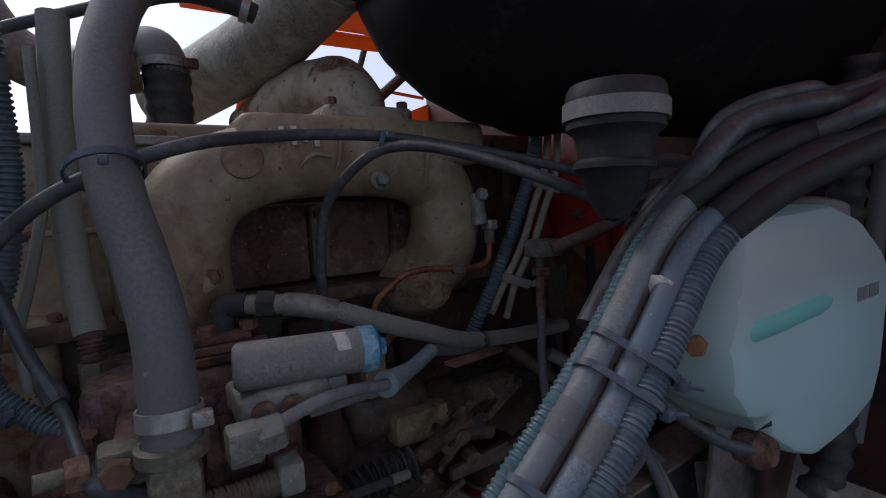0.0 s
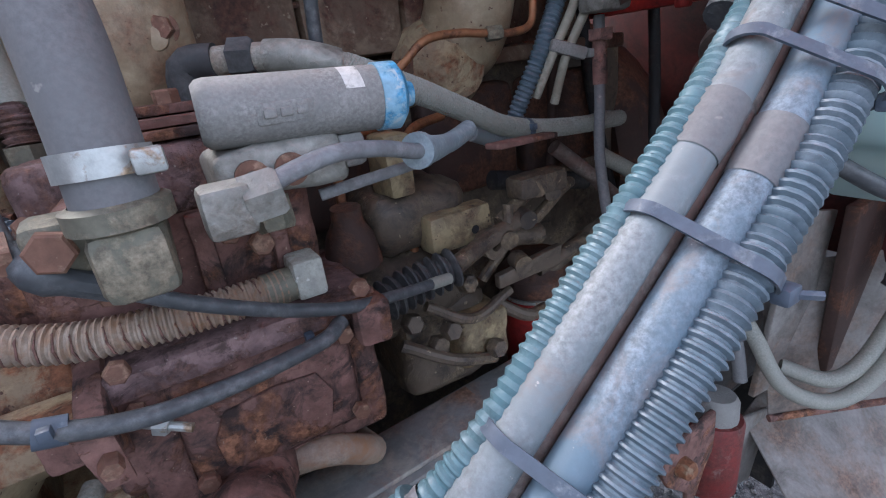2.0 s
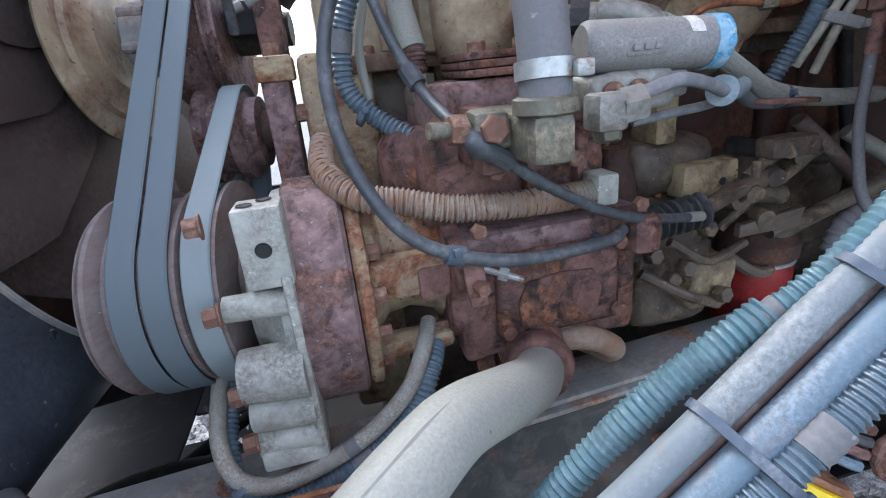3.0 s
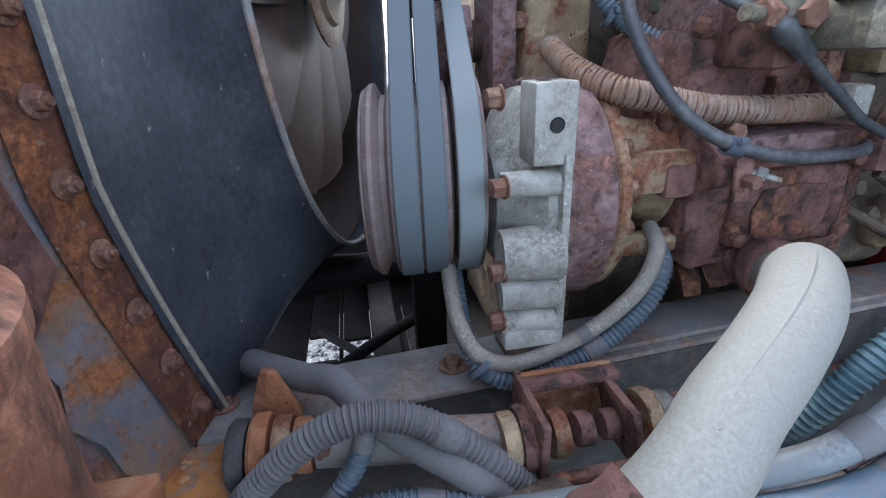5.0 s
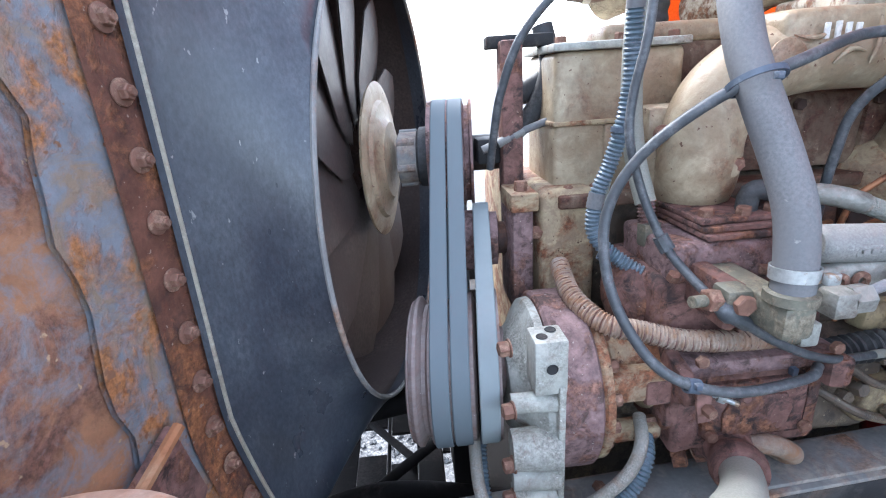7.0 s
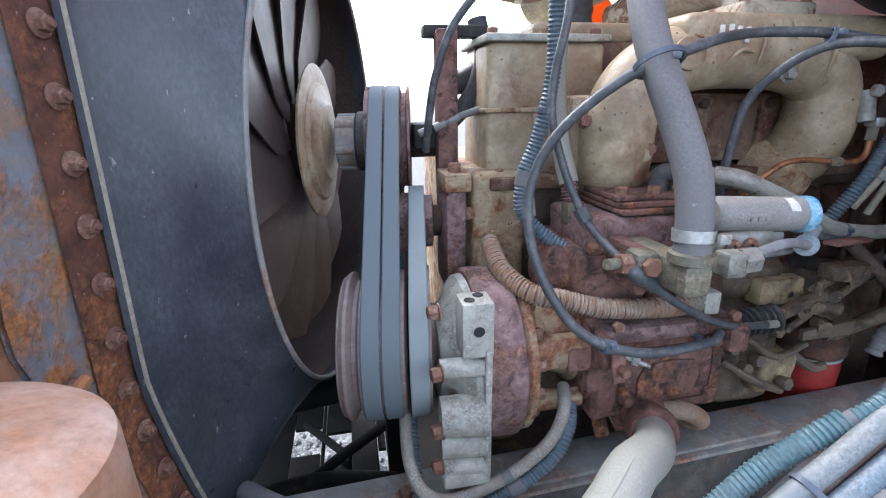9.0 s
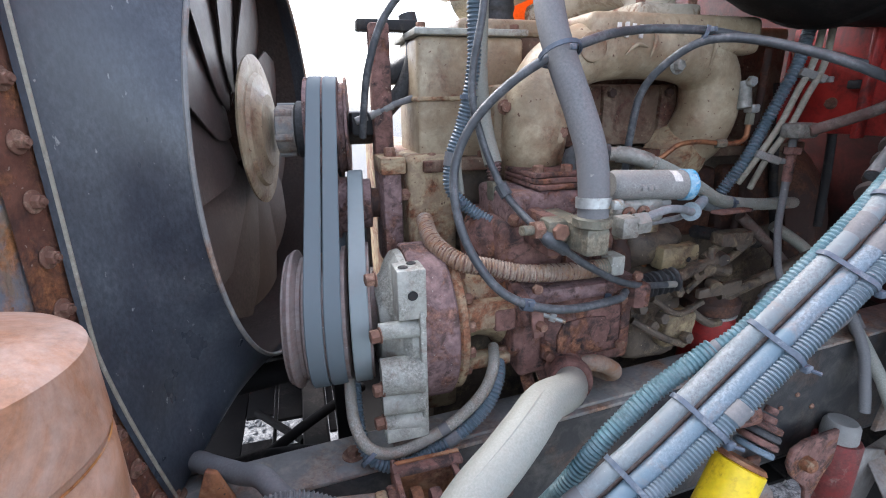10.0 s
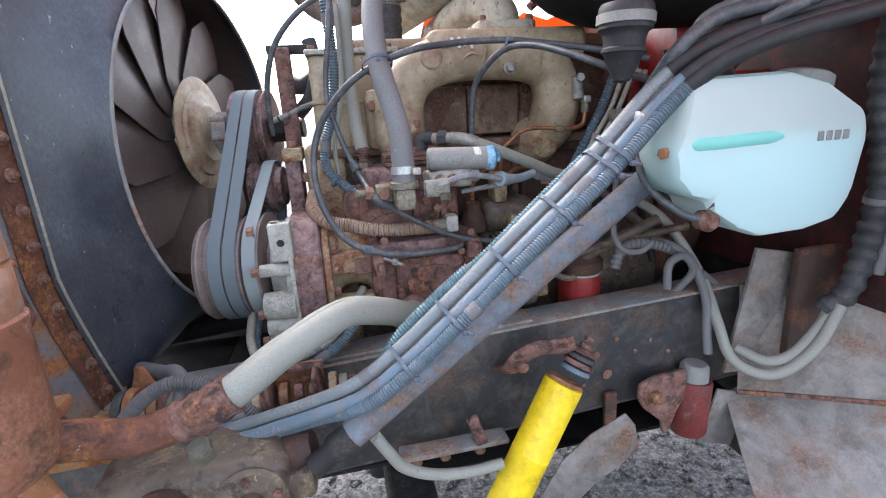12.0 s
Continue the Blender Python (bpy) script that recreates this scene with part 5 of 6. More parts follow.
hose("wiring_cable", [(0.062, 0.225, 1.32), (0.064, 0.20, 1.37), (0.072, 0.18, 1.43), (0.10, 0.17, 1.50), (0.16, 0.16, 1.56), (0.25, 0.15, 1.60), (0.36, 0.12, 1.63), (0.46, 0.1, 1.64)], 0.006, "cable", "black cable rising over the engine front", "cable")
hose("heater_hose", [(0.27, 0.30, 1.60), (0.31, 0.25, 1.655), (0.37, 0.215, 1.668), (0.43, 0.20, 1.655), (0.452, 0.20, 1.648)], 0.013, "rubber", "black hose bending over the rocker cover", "hose")
part("clamp", lathe([(-0.005, 0.013), (-0.005, 0.0165), (0.005, 0.0165), (0.005, 0.013)], (0.44, 0.20, 1.652), (0.9, -0.1, -0.3), 24, close=True), "zinc", thing("hose_clamp", (0.44, 0.2, 1.652), "steel clamp on the end of the black hose", "clamp"))
glow = M["orange_hood"].node_tree
thin = glow.nodes.new("ShaderNodeBsdfTranslucent")
thin.inputs["Color"].default_value = (0.95, 0.32, 0.06, 1)
blend = glow.nodes.new("ShaderNodeMixShader")
blend.inputs[0].default_value = 0.4
glow.links.new(glow.nodes["Principled BSDF"].outputs[0], blend.inputs[1])
glow.links.new(thin.outputs[0], blend.inputs[2])
glow.links.new(blend.outputs[0], glow.nodes["Material Output"].inputs["Surface"])
hood = thing("hood", (0.9, 0.6, 1.9), "orange-red glassfibre hood raised over the engine", "hood")
# hood top stretched over the bay to darken its rear half
part("top_panel", block((0.42, -0.80, 1.86), (2.1, 0.80, 1.875), 0.004), "orange_hood", hood)
part("side_panel", slab([(0, 0), (1.25, 0), (1.25, 0.95), (0.50, 0.95), (0.47, 0.78), (0.24, 0.69), (0.14, 0.72), (0.0, 0.62)], 0.015, (0.85, 1.10, 1.0), (1, 0, 0), (0, 0, 1)), "orange_hood", hood)
# orange strip added for the glow fringe along the hood opening
part("edge_strip", block((0.60, 0.805, 1.845), (2.1, 0.86, 1.855), 0.003, turn=Euler((-0.35, 0, 0)).to_matrix()), "orange_hood", hood)
part("inner_lip", slab([(0, 0), (0.15, -0.02), (0.16, 0.07), (0.12, 0.12), (0.03, 0.10)], 0.012, (0.49, 0.74, 1.56), (1, 0.1, 0), (0, 0.1, 1)), "orange_hood", hood, "sunlit orange inner lip")
part("brace", sweep([Vector((0.98, 1.0, 1.72)), Vector((1.10, 1.0, 1.82)), Vector((1.26, 1.0, 1.93))], 0.017, 10), "rust_dark", hood)
part("brace", sweep([Vector((0.80, 1.0, 1.60)), Vector((0.93, 1.0, 1.80)), Vector((1.00, 1.0, 2.0))], 0.010, 10), "rust_dark", hood)
# thin orange rods added for the bright strips in that glow
for a, b in (((0.99, 1.05, 1.78), (1.20, 1.05, 1.76)), ((0.97, 1.05, 1.97), (1.14, 1.05, 1.86)), ((1.01, 1.05, 1.98), (1.11, 1.05, 1.82))):
    part("stay", rod(a, b, 0.006, sides=8), "orange_hood", hood)

# ---- wiring bundle across the bay ----
CORE = [(1.22, -0.35, 1.545), (1.02, -0.325, 1.478), (0.92, -0.310, 1.453), (0.84, -0.292, 1.436), (0.78, -0.272, 1.418), (0.728, -0.247, 1.391), (0.685, -0.226, 1.351), (0.612, -0.233, 1.284), (0.552, -0.240, 1.232), (0.478, -0.243, 1.172), (0.408, -0.243, 1.112), (0.336, -0.243, 1.050), (0.265, -0.242, 0.991), (0.193, -0.240, 0.942)]
E1, E2 = Vector((-0.66, 0, 0.75)), Vector((0, 1, 0))


def offset(points, a, b):
    return [Vector(p) + a * E1 + b * E2 for p in points]


def conduit(points, r, material, label):
    path = spline(points)
    th = thing("conduit", path[len(path) // 2], label, "conduit")
    part("tube", sweep(path, r, 20), material, th)
    part("upper_tape", sweep(path[:int(0.35 * len(path))], lambda s, u: r + 0.001 + 0.0005 * math.sin(40 * u), 18), "tape", th, "black tape over the upper end, darkened for the shade under the hood")
    for share, n in ((0.47, 6), (0.74, 4)):
        i = int(share * len(path))
        part("tape_wrap", sweep(path[i:i + n], lambda s, u: r + 0.0009 + 0.0004 * math.sin(23 * u), 20, caps=False), "hose", th, "grey tape wrap")


TAIL = [(0.113, -0.230, 0.908), (0.04, -0.205, 0.880), (-0.03, -0.180, 0.850), (-0.09, -0.160, 0.800), (-0.12, -0.14, 0.75)]
loom1, _ = hose("wiring_loom", offset(CORE[4:8], 0.010, 0.008) + offset(CORE[8:11], 0.018, 0.004) + [Vector(p) for p in ((0.318, -0.212, 1.056), (0.262, -0.210, 1.000), (0.222, -0.200, 0.935), (0.205, -0.17, 0.87))], 0.0068, "loom_teal", "teal-grey corrugated wiring loom in the bundle", "wiring loom", rib=0.0055, step=0.002)
conduit(offset(CORE, 0.012, -0.006) + offset(TAIL, 0.008, 0.01), 0.0104, "tube_grey", "dusty grey smooth conduit in the bundle")
conduit(offset(CORE, -0.004, -0.025) + offset(TAIL, -0.004, -0.012), 0.0104, "tube_blue", "dusty blue-grey smooth conduit in the bundle")
loom4, path4 = hose("wiring_loom", offset(CORE, -0.014, -0.038) + offset(TAIL, -0.018, -0.004), 0.0104, "loom", "blue-grey corrugated wiring loom in the bundle", "wiring loom", rib=0.0046, step=0.00115)
part("upper_tape", sweep(path4[:int(0.35 * len(path4)):3], 0.0122, 16), "tape", loom4, "black tape over the upper end, darkened for the shade under the hood")
hose("wiring_cable", offset(CORE, 0.001, -0.006), 0.009, "tube_brown", "brown stained cable inside the bundle", "cable")
for at, way, skew in (((0.598, -0.239, 1.275), (0.75, 0, 0.72), -0.12), ((0.578, -0.239, 1.256), (0.75, 0, 0.72), 0.15), ((0.505, -0.242, 1.194), (0.75, 0, 0.62), 0.1), ((0.422, -0.243, 1.124), (0.75, 0, 0.62), -0.1), ((0.335, -0.243, 1.049), (0.75, 0, 0.62), 0.08), ((0.258, -0.242, 0.986), (0.75, 0, 0.6), 0.05)):
    th = thing("cable_tie", at, "grey nylon cable tie round the wiring bundle", "cable tie", "ties on the bundle")
    w = (Vector(way) + skew * E2).normalized()
    ends = [Vector(at) + 0.012 * E1 - 0.006 * E2, Vector(at) - 0.014 * E1 - 0.038 * E2]
    d = (ends[0] - ends[1]).normalized()
    d = (d - w * d.dot(w)).normalized()
    p = w.cross(d)
    loop = [(ends[0] if math.cos(a) > 0 else ends[1]) + 0.0122 * (math.cos(a) * d + math.sin(a) * p) for a in (2 * math.pi * (k + 0.5) / 40 for k in range(40))]
    out = [math.cos(a) * d + math.sin(a) * p for a in (2 * math.pi * (k + 0.5) / 40 for k in range(40))]
    bm = bmesh.new()
    rings = [[bm.verts.new(q + u * n + v * w) for u, v in ((0, -0.003), (0.0014, -0.003), (0.0014, 0.003), (0, 0.003))] for q, n in zip(loop, out)]
    for k in range(40):
        for j in range(4):
            bm.faces.new((rings[k][j], rings[k][(j + 1) % 4], rings[(k + 1) % 40][(j + 1) % 4], rings[(k + 1) % 40][j]))
    part("strap", bm, "tie", th)
    tip = ends[1] - d * 0.016
    part("latch", block(tip - Vector((0.005, 0.004, 0.004)), tip + Vector((0.005, 0.004, 0.004)), 0.0015), "tie", th)
    part("tail", rod(tip, tip - d * 0.012 + w * 0.006, 0.0022, sides=6), "tie", th)
TG = Vector((0.645, -0.2485, 1.313))
tagn = (Vector((0.37, -0.31, 1.30)) - TG).normalized()
tagu = Vector((0.6, -0.1, 0.75)).cross(tagn).normalized()
part("sheet", slab([(-0.009, -0.013), (0.000, -0.0145), (0.0095, -0.0135), (0.0085, 0.001), (0.010, 0.013), (-0.001, 0.0145), (-0.0085, 0.012), (-0.0095, 0.001)], 0.0015, TG, tagu, tagn.cross(tagu), bevel=0.0006), "white", thing("paper_tag", TG, "crumpled white paper tag taped round the conduits", "tag"))

# steering shaft and its bellows
sh = thing("steering_shaft", (0.45, -0.16, 1.0), "blue-grey rusty steering shaft tube", "shaft")
S0, S1 = Vector((0.768, -0.140, 1.225)), Vector((0.170, -0.245, 0.862))
part("tube", rod(S0, S1, 0.0235, sides=28), "shaft", sh)
part("yoke", lathe([(0, 0.0), (0, 0.024), (0.03, 0.024), (0.045, 0.018), (0.075, 0.020), (0.08, 0)], S1, S1 - S0, 20), "black", sh, "black greasy yoke")
part("joint", block(S1 + Vector((-0.13, -0.025, -0.085)), S1 + Vector((-0.06, 0.025, -0.035)), 0.012, rough=0.004, cuts=3), "grease", sh, "greasy universal joint")
part("bellows", sweep(spline([(0.765, -0.138, 1.225), (0.812, -0.125, 1.285), (0.85, -0.115, 1.34), (0.90, -0.10, 1.42)], 0.0025), ribbed(0.036, 0.028, 0.0075), 28), "boot", sh, "dark rubber bellows")

# ---- washer tank ----
tank_mat = bpy.data.materials.new("translucent_white_plastic")
tank_mat.use_nodes = True
tn, tl = tank_mat.node_tree.nodes, tank_mat.node_tree.links.new
pb = tn["Principled BSDF"]
pb.inputs["Base Color"].default_value = (0.80, 0.86, 0.83, 1)
pb.inputs["Roughness"].default_value = 0.42
pb.inputs["Subsurface Weight"].default_value = 0.0
tr = tn.new("ShaderNodeBsdfTranslucent")
tr.inputs["Color"].default_value = (0.80, 0.93, 0.92, 1)
tp = tn.new("ShaderNodeBsdfTransparent")
tp.inputs["Color"].default_value = (0.85, 0.95, 0.95, 1)
mx1, mx2 = tn.new("ShaderNodeMixShader"), tn.new("ShaderNodeMixShader")
mx1.inputs[0].default_value, mx2.inputs[0].default_value = 0.45, 0.16
tl(pb.outputs[0], mx1.inputs[1]); tl(tr.outputs[0], mx1.inputs[2])
tl(mx1.outputs[0], mx2.inputs[1]); tl(tp.outputs[0], mx2.inputs[2])
tl(mx2.outputs[0], tn["Material Output"].inputs["Surface"])
M["tank"] = tank_mat
M["fluid"] = surface("blue_green_washer_fluid", (0.22, 0.62, 0.70), (0.34, 0.74, 0.80), None, scale=6, cover=0.4, rough=0.3, bump=0.0, edge=0.5)
M["groove_shade"] = surface("teal_groove_shade", (0.20, 0.54, 0.49), None, None, scale=3, rough=0.5, bump=0.0, mottle=0.9, speck=0.0)
TO = [(0.690, 1.345), (0.712, 1.36), (0.846, 1.363), (0.912, 1.345), (0.984, 1.30), (0.996, 1.26), (0.983, 1.163), (0.96, 1.121), (0.902, 1.108), (0.824, 1.105), (0.785, 1.123), (0.739, 1.153), (0.735, 1.175), (0.703, 1.182), (0.679, 1.212), (0.672, 1.253), (0.685, 1.29)]
tk = thing("washer_tank", (0.83, -0.2, 1.105), "translucent white washer fluid tank holding blue-green fluid", "fluid tank")
TO = [(0.688 + (x - 0.672) * 1.09, 1.245 + (z - 1.235) * 1.0) for x, z in TO]
part("shell", slab([(x, z) for x, z in TO], 0.115, (0, -0.172, 0), (1, 0, 0), (0, 0, 1), bevel=0.016), "tank", tk)
inner = [(0.865 + (x - 0.865) * 0.955, 1.24 + (min(z, 1.285) - 1.24) * 0.95) for x, z in TO]
part("fluid", slab(inner, 0.103, (0, -0.178, 0), (1, 0, 0), (0, 0, 1), bevel=0.004), "fluid", tk, "blue-green washer fluid")
# proud band whose teal stands for the shade in a moulded groove
part("groove", sweep(spline([(0.706, -0.2742, 1.274), (0.76, -0.2742, 1.274), (0.82, -0.2742, 1.276), (0.885, -0.2742, 1.277)]), lambda s, u: 0.016 * min(1, 0.7 + 4 * u, 0.7 + 1.5 * (1 - u)), 28), "groove_shade", tk, "proud teal band for the shade in a moulded groove")
capm = part("filler_cap", lathe([(0, 0), (0, 0.042), (0.006, 0.045), (0.022, 0.044), (0.026, 0.038), (0.026, 0)], (0.955, -0.225, 1.345), (0.25, 0.05, 1), 36), "can", tk, "grey screw cap")
for k in range(4):
    part("embossed_bar", block((0.935 + 0.016 * k, -0.2885, 1.265), (0.946 + 0.016 * k, -0.286, 1.280), 0.001), "can", tk)
part("outlet", lathe([(0, 0), (0, 0.016), (0.02, 0.018), (0.03, 0.012), (0.03, 0)], (0.762, -0.255, 1.150), (0, -1, 0.1), 20), "rust", tk, "rusty outlet fitting")
part("strap_bolt", hexa((0.690, -0.255, 1.262), (-1, -0.4, 0), 0.016, 0.009), "rust_orange", tk)
hose("washer_hose", [(0.762, -0.280, 1.152), (0.725, -0.255, 1.165), (0.690, -0.21, 1.21), (0.695, -0.17, 1.27)], 0.006, "cable", "thin black washer hose at the tank", "hose")

# ---- frame rail and what hangs on it ----
rail = thing("frame_rail", (0.5, -0.03, 0.64), "grey worn steel frame rail with rust and bolt holes", "frame rail", kind="structure")
RA, RB = Vector((-0.45, -0.045, 0.855)), Vector((1.75, 0.02, 0.925))
rd = (RB - RA).normalized()
ru = Vector((0, 0, 1))
rn = rd.cross(ru).normalized()
LR = (RB - RA).length
# web and bottom flange are much darker than the top flange
part("web", slab([(0, -0.235), (LR, -0.235), (LR, 0), (0, 0)], 0.008, RA, rd, ru), "rail_dark", rail, "dark worn web")
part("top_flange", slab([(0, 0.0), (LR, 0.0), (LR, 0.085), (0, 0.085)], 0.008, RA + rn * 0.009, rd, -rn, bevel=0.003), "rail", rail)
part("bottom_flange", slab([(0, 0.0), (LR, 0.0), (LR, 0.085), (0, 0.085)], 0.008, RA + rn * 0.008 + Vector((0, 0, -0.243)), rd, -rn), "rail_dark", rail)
part("fishplate", slab([(0.50, 0.008), (1.02, 0.008), (1.02, 0.075), (0.50, 0.075)], 0.007, RA + rn * 0.009 + Vector((0, 0, 0.0082)), rd, -rn), "rail", rail, "bolted doubling plate")
for s, o in ((0.44, 0.03), (0.20, 0.04), (0.62, 0.045)):
    part("rail_bolt", hexa(RA + rd * s - rn * o + Vector((0, 0, 0.0085)), (0, 0, 1), 0.017, 0.010, washer=0.016), "bolt", rail)
for s, zz, r in ((1.17, -0.10, 0.009), (1.20, -0.155, 0.012), (1.10, -0.12, 0.005), (1.14, -0.17, 0.005), (1.22, -0.07, 0.006), (1.27, -0.11, 0.005), (1.31, -0.09, 0.005), (1.02, -0.06, 0.005), (1.36, -0.13, 0.006)):
    part("rail_rivet", lathe([(0, r), (0.002, r), (0.004, r * 0.6), (0.0045, 0)], RA + rd * s + ru * zz + rn * 0.0085, rn, 14), "bolt", rail)
# far rail added and coloured black so the underside stays dark
tagged(part("far_rail", block((-0.6, 0.78, 0.62), (1.8, 0.86, 0.87), 0.006), "black", None), "frame rail added on the far side, black to keep the underside dark", "frame rail", kind="structure")
# beam and links take the shade under the fan into their colour
xm = thing("crossmember", (-0.05, 0.35, 0.6), "crossmember and steering links under the fan, near-black for the shade", "crossmember")
part("beam", block((-0.098, 0.02, 0.60), (-0.040, 0.80, 0.65), 0.01), "shade_black", xm)
part("upright", block((-0.022, 0.26, 0.60), (0.03, 0.30, 0.95), 0.004), "shade_black", xm)
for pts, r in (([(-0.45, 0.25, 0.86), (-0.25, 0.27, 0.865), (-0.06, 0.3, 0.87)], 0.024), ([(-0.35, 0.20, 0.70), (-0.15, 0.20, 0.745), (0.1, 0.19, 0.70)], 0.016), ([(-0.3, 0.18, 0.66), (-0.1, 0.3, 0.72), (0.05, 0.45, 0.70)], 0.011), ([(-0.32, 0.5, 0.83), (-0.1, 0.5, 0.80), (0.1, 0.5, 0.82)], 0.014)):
    part("link", sweep(spline(pts), r, 14), "shade_black", xm)
axle = thing("front_axle", (0.3, 0.3, 0.4), "black greasy front axle beam under the engine", "axle")
part("beam", block((0.22, -0.6, 0.36), (0.34, 1.2, 0.47), 0.02, 3), "black", axle)

# pulley-side mount on the rail
mt = thing("engine_mount", (0.09, -0.07, 0.86), "rusty bolted mounting bracket on the rail", "bracket")
part("channel", block((0.055, -0.043, 0.800), (0.15, -0.035, 0.876), 0.003), "rust_orange", mt, "orange rusted back of the frame")
part("frame_bar", block((0.055, -0.060, 0.868), (0.15, -0.044, 0.877), 0.003), "rust", mt)
part("frame_bar", block((0.058, -0.115, 0.812), (0.148, -0.103, 0.822), 0.003), "rust", mt)
part("side", block((0.055, -0.11, 0.80), (0.063, -0.03, 0.876), 0.003), "rust", mt)
part("side", block((0.142, -0.11, 0.79), (0.150, -0.03, 0.876), 0.003, turn=Euler((0, -0.25, 0)).to_matrix()), "rust", mt)
for x, r, m in ((0.030, 0.026, "cream_rust"), (0.045, 0.030, "rust"), (0.075, 0.022, "cream_rust"), (0.100, 0.016, "rust"), (0.125, 0.014, "rust"), (0.160, 0.028, "cream_rust"), (0.178, 0.022, "alu"), (0.195, 0.018, "rust")):
    part("bush", lathe([(0, 0), (0, r * 0.94), (0.003, r), (0.012, r), (0.014, r * 0.94), (0.014, 0)], (x, -0.075, 0.835), (1, 0, 0), 24), m, mt)
shift(mt, -0.024, -0.045, 0.043)
ml = thing("spring_hanger", (-0.19, -0.05, 0.86), "orange rusted hanger with rubber washers on the rail", "bracket")
part("tab", slab([(0, 0), (0.045, 0.0), (0.052, 0.05), (0.035, 0.095), (0.022, 0.10), (0.008, 0.06)], 0.010, (-0.215, -0.045, 0.845), (1, -0.15, 0), (0, 0, 1), bevel=0.003), "rust_orange", ml)
for x, r, m in ((-0.218, 0.030, "rubber"), (-0.200, 0.033, "rust_orange"), (-0.182, 0.028, "cream_rust"), (-0.165, 0.024, "rust_orange"), (-0.148, 0.020, "rust")):
    part("washer", lathe([(0, 0), (0, r * 0.93), (0.003, r), (0.012, r), (0.015, r * 0.93), (0.015, 0)], (x - 0.004, -0.088, 0.884), (1, -0.05, -0.05), 28), m, ml)
part("cross_tube", rod((-0.15, -0.088, 0.880), (0.03, -0.110, 0.872), 0.020), "rail", ml)

hose("wiring_loom", [(-0.225, -0.13, 0.850), (-0.199, -0.13, 0.882), (-0.160, -0.13, 0.918), (-0.124, -0.13, 0.936), (-0.094, -0.13, 0.937), (-0.062, -0.132, 0.926), (-0.017, -0.14, 0.892), (0.020, -0.15, 0.856), (0.045, -0.165, 0.835)], 0.0118, "hose", "thick grey corrugated loom over the rail", "wiring loom", rib=0.0048, step=0.002)
hose("rail_hose", [(-0.245, 0.085, 0.80), (-0.245, 0.062, 0.860), (-0.225, 0.030, 0.897), (-0.20, 0.0, 0.908), (-0.160, -0.035, 0.914), (-0.130, -0.065, 0.926), (-0.105, -0.098, 0.918), (-0.070, -0.122, 0.898), (-0.034, -0.145, 0.884), (0.002, -0.155, 0.852), (0.03, -0.17, 0.82)], 0.014, "hose", "smooth grey hose taped along the rail", "hose", sides=18)
hose("wiring_loom", [(-0.108, -0.115, 0.925), (-0.112, -0.125, 0.900), (-0.132, -0.135, 0.872), (-0.16, -0.15, 0.850)], 0.0085, "loom", "thin blue-grey loom dropping off the rail", "wiring loom", rib=0.0055, step=0.002)
hose("wiring_loom", [(-0.155, -0.16, 0.868), (-0.09, -0.155, 0.872), (-0.02, -0.165, 0.862)], 0.009, "loom", "pale corrugated loom lying along the rail", "wiring loom", rib=0.0055, step=0.002)
# loops under the accessory drive
UL = [(0.006, 0.080, 0.990), (0.000, 0.022, 0.952), (0.000, -0.020, 0.922), (0.014, -0.044, 0.897), (0.045, -0.050, 0.884), (0.088, -0.047, 0.889), (0.142, -0.046, 0.914), (0.184, -0.044, 0.950), (0.206, -0.030, 0.982), (0.222, 0.01, 0.992)]
hose("wiring_loom", UL, 0.0095, "loom", "blue-grey corrugated loom looped under the drive", "wiring loom", rib=0.0055, step=0.002)
hose("braided_hose", [(x - 0.006, y + 0.004, z + 0.0185 - 0.03 * max(0.0, x - 0.2)) for x, y, z in UL], 0.0085, "braid", "grey cloth-braided hose looped under the drive", "hose")
part("strap", band(spline(UL), 24, 0.016, 0.006), "tie", thing("cable_tie", UL[3], "white-grey nylon tie round the looped hoses", "cable tie"))

# ---- shock absorber ----
sk = thing("shock_absorber", (0.50, -0.14, 0.55), "bright yellow shock absorber with a rusty top mount", "shock absorber")
K0, K1 = Vector((0.588, -0.133, 0.818)), Vector((0.395, -0.18, 0.50))
kd = (K1 - K0).normalized()
part("body", lathe([(0.004, 0), (0.004, 0.032), (0.008, 0.0395), (0.16, 0.0395), (0.161, 0.040), (0.163, 0.040), (0.164, 0.0395), (0.42, 0.0395), (0.42, 0)], K0, kd, 40), "yellow", sk)
part("top_plate", lathe([(0, 0), (-0.002, 0.034), (0.004, 0.039), (0.006, 0.034)], K0, kd, 36), "rust_orange", sk, "rusty top plate")
for h, r, m in ((-0.026, 0.030, "tube_blue"), (-0.040, 0.031, "rust"), (-0.053, 0.029, "rubber"), (-0.066, 0.027, "rust"), (-0.078, 0.014, "rust"), (-0.092, 0.010, "rust")):
    part("bush", lathe([(0, 0), (0, r * 0.9), (0.003, r), (0.009, r), (0.011, r * 0.9), (0.011, 0)], K0 + kd * h + Vector((0.012, 0.0, 0)), kd, 26), m, sk)
part("mount_arm", sweep(spline([(0.490, -0.024, 0.800), (0.497, -0.075, 0.828), (0.510, -0.095, 0.862), (0.545, -0.108, 0.884), (0.58, -0.120, 0.886), (0.61, -0.128, 0.893)]), 0.021, 14, flat=0.45), "rust", sk, "rusty bent mounting arm")
part("arm_bolt", hexa((0.507, -0.108, 0.850), (0, -1, 0), 0.02, 0.012), "rust", sk)
pl = thing("spring_clamp", (0.36, -0.09, 0.66), "rusty clamp plate with bolts on the rail", "bracket")
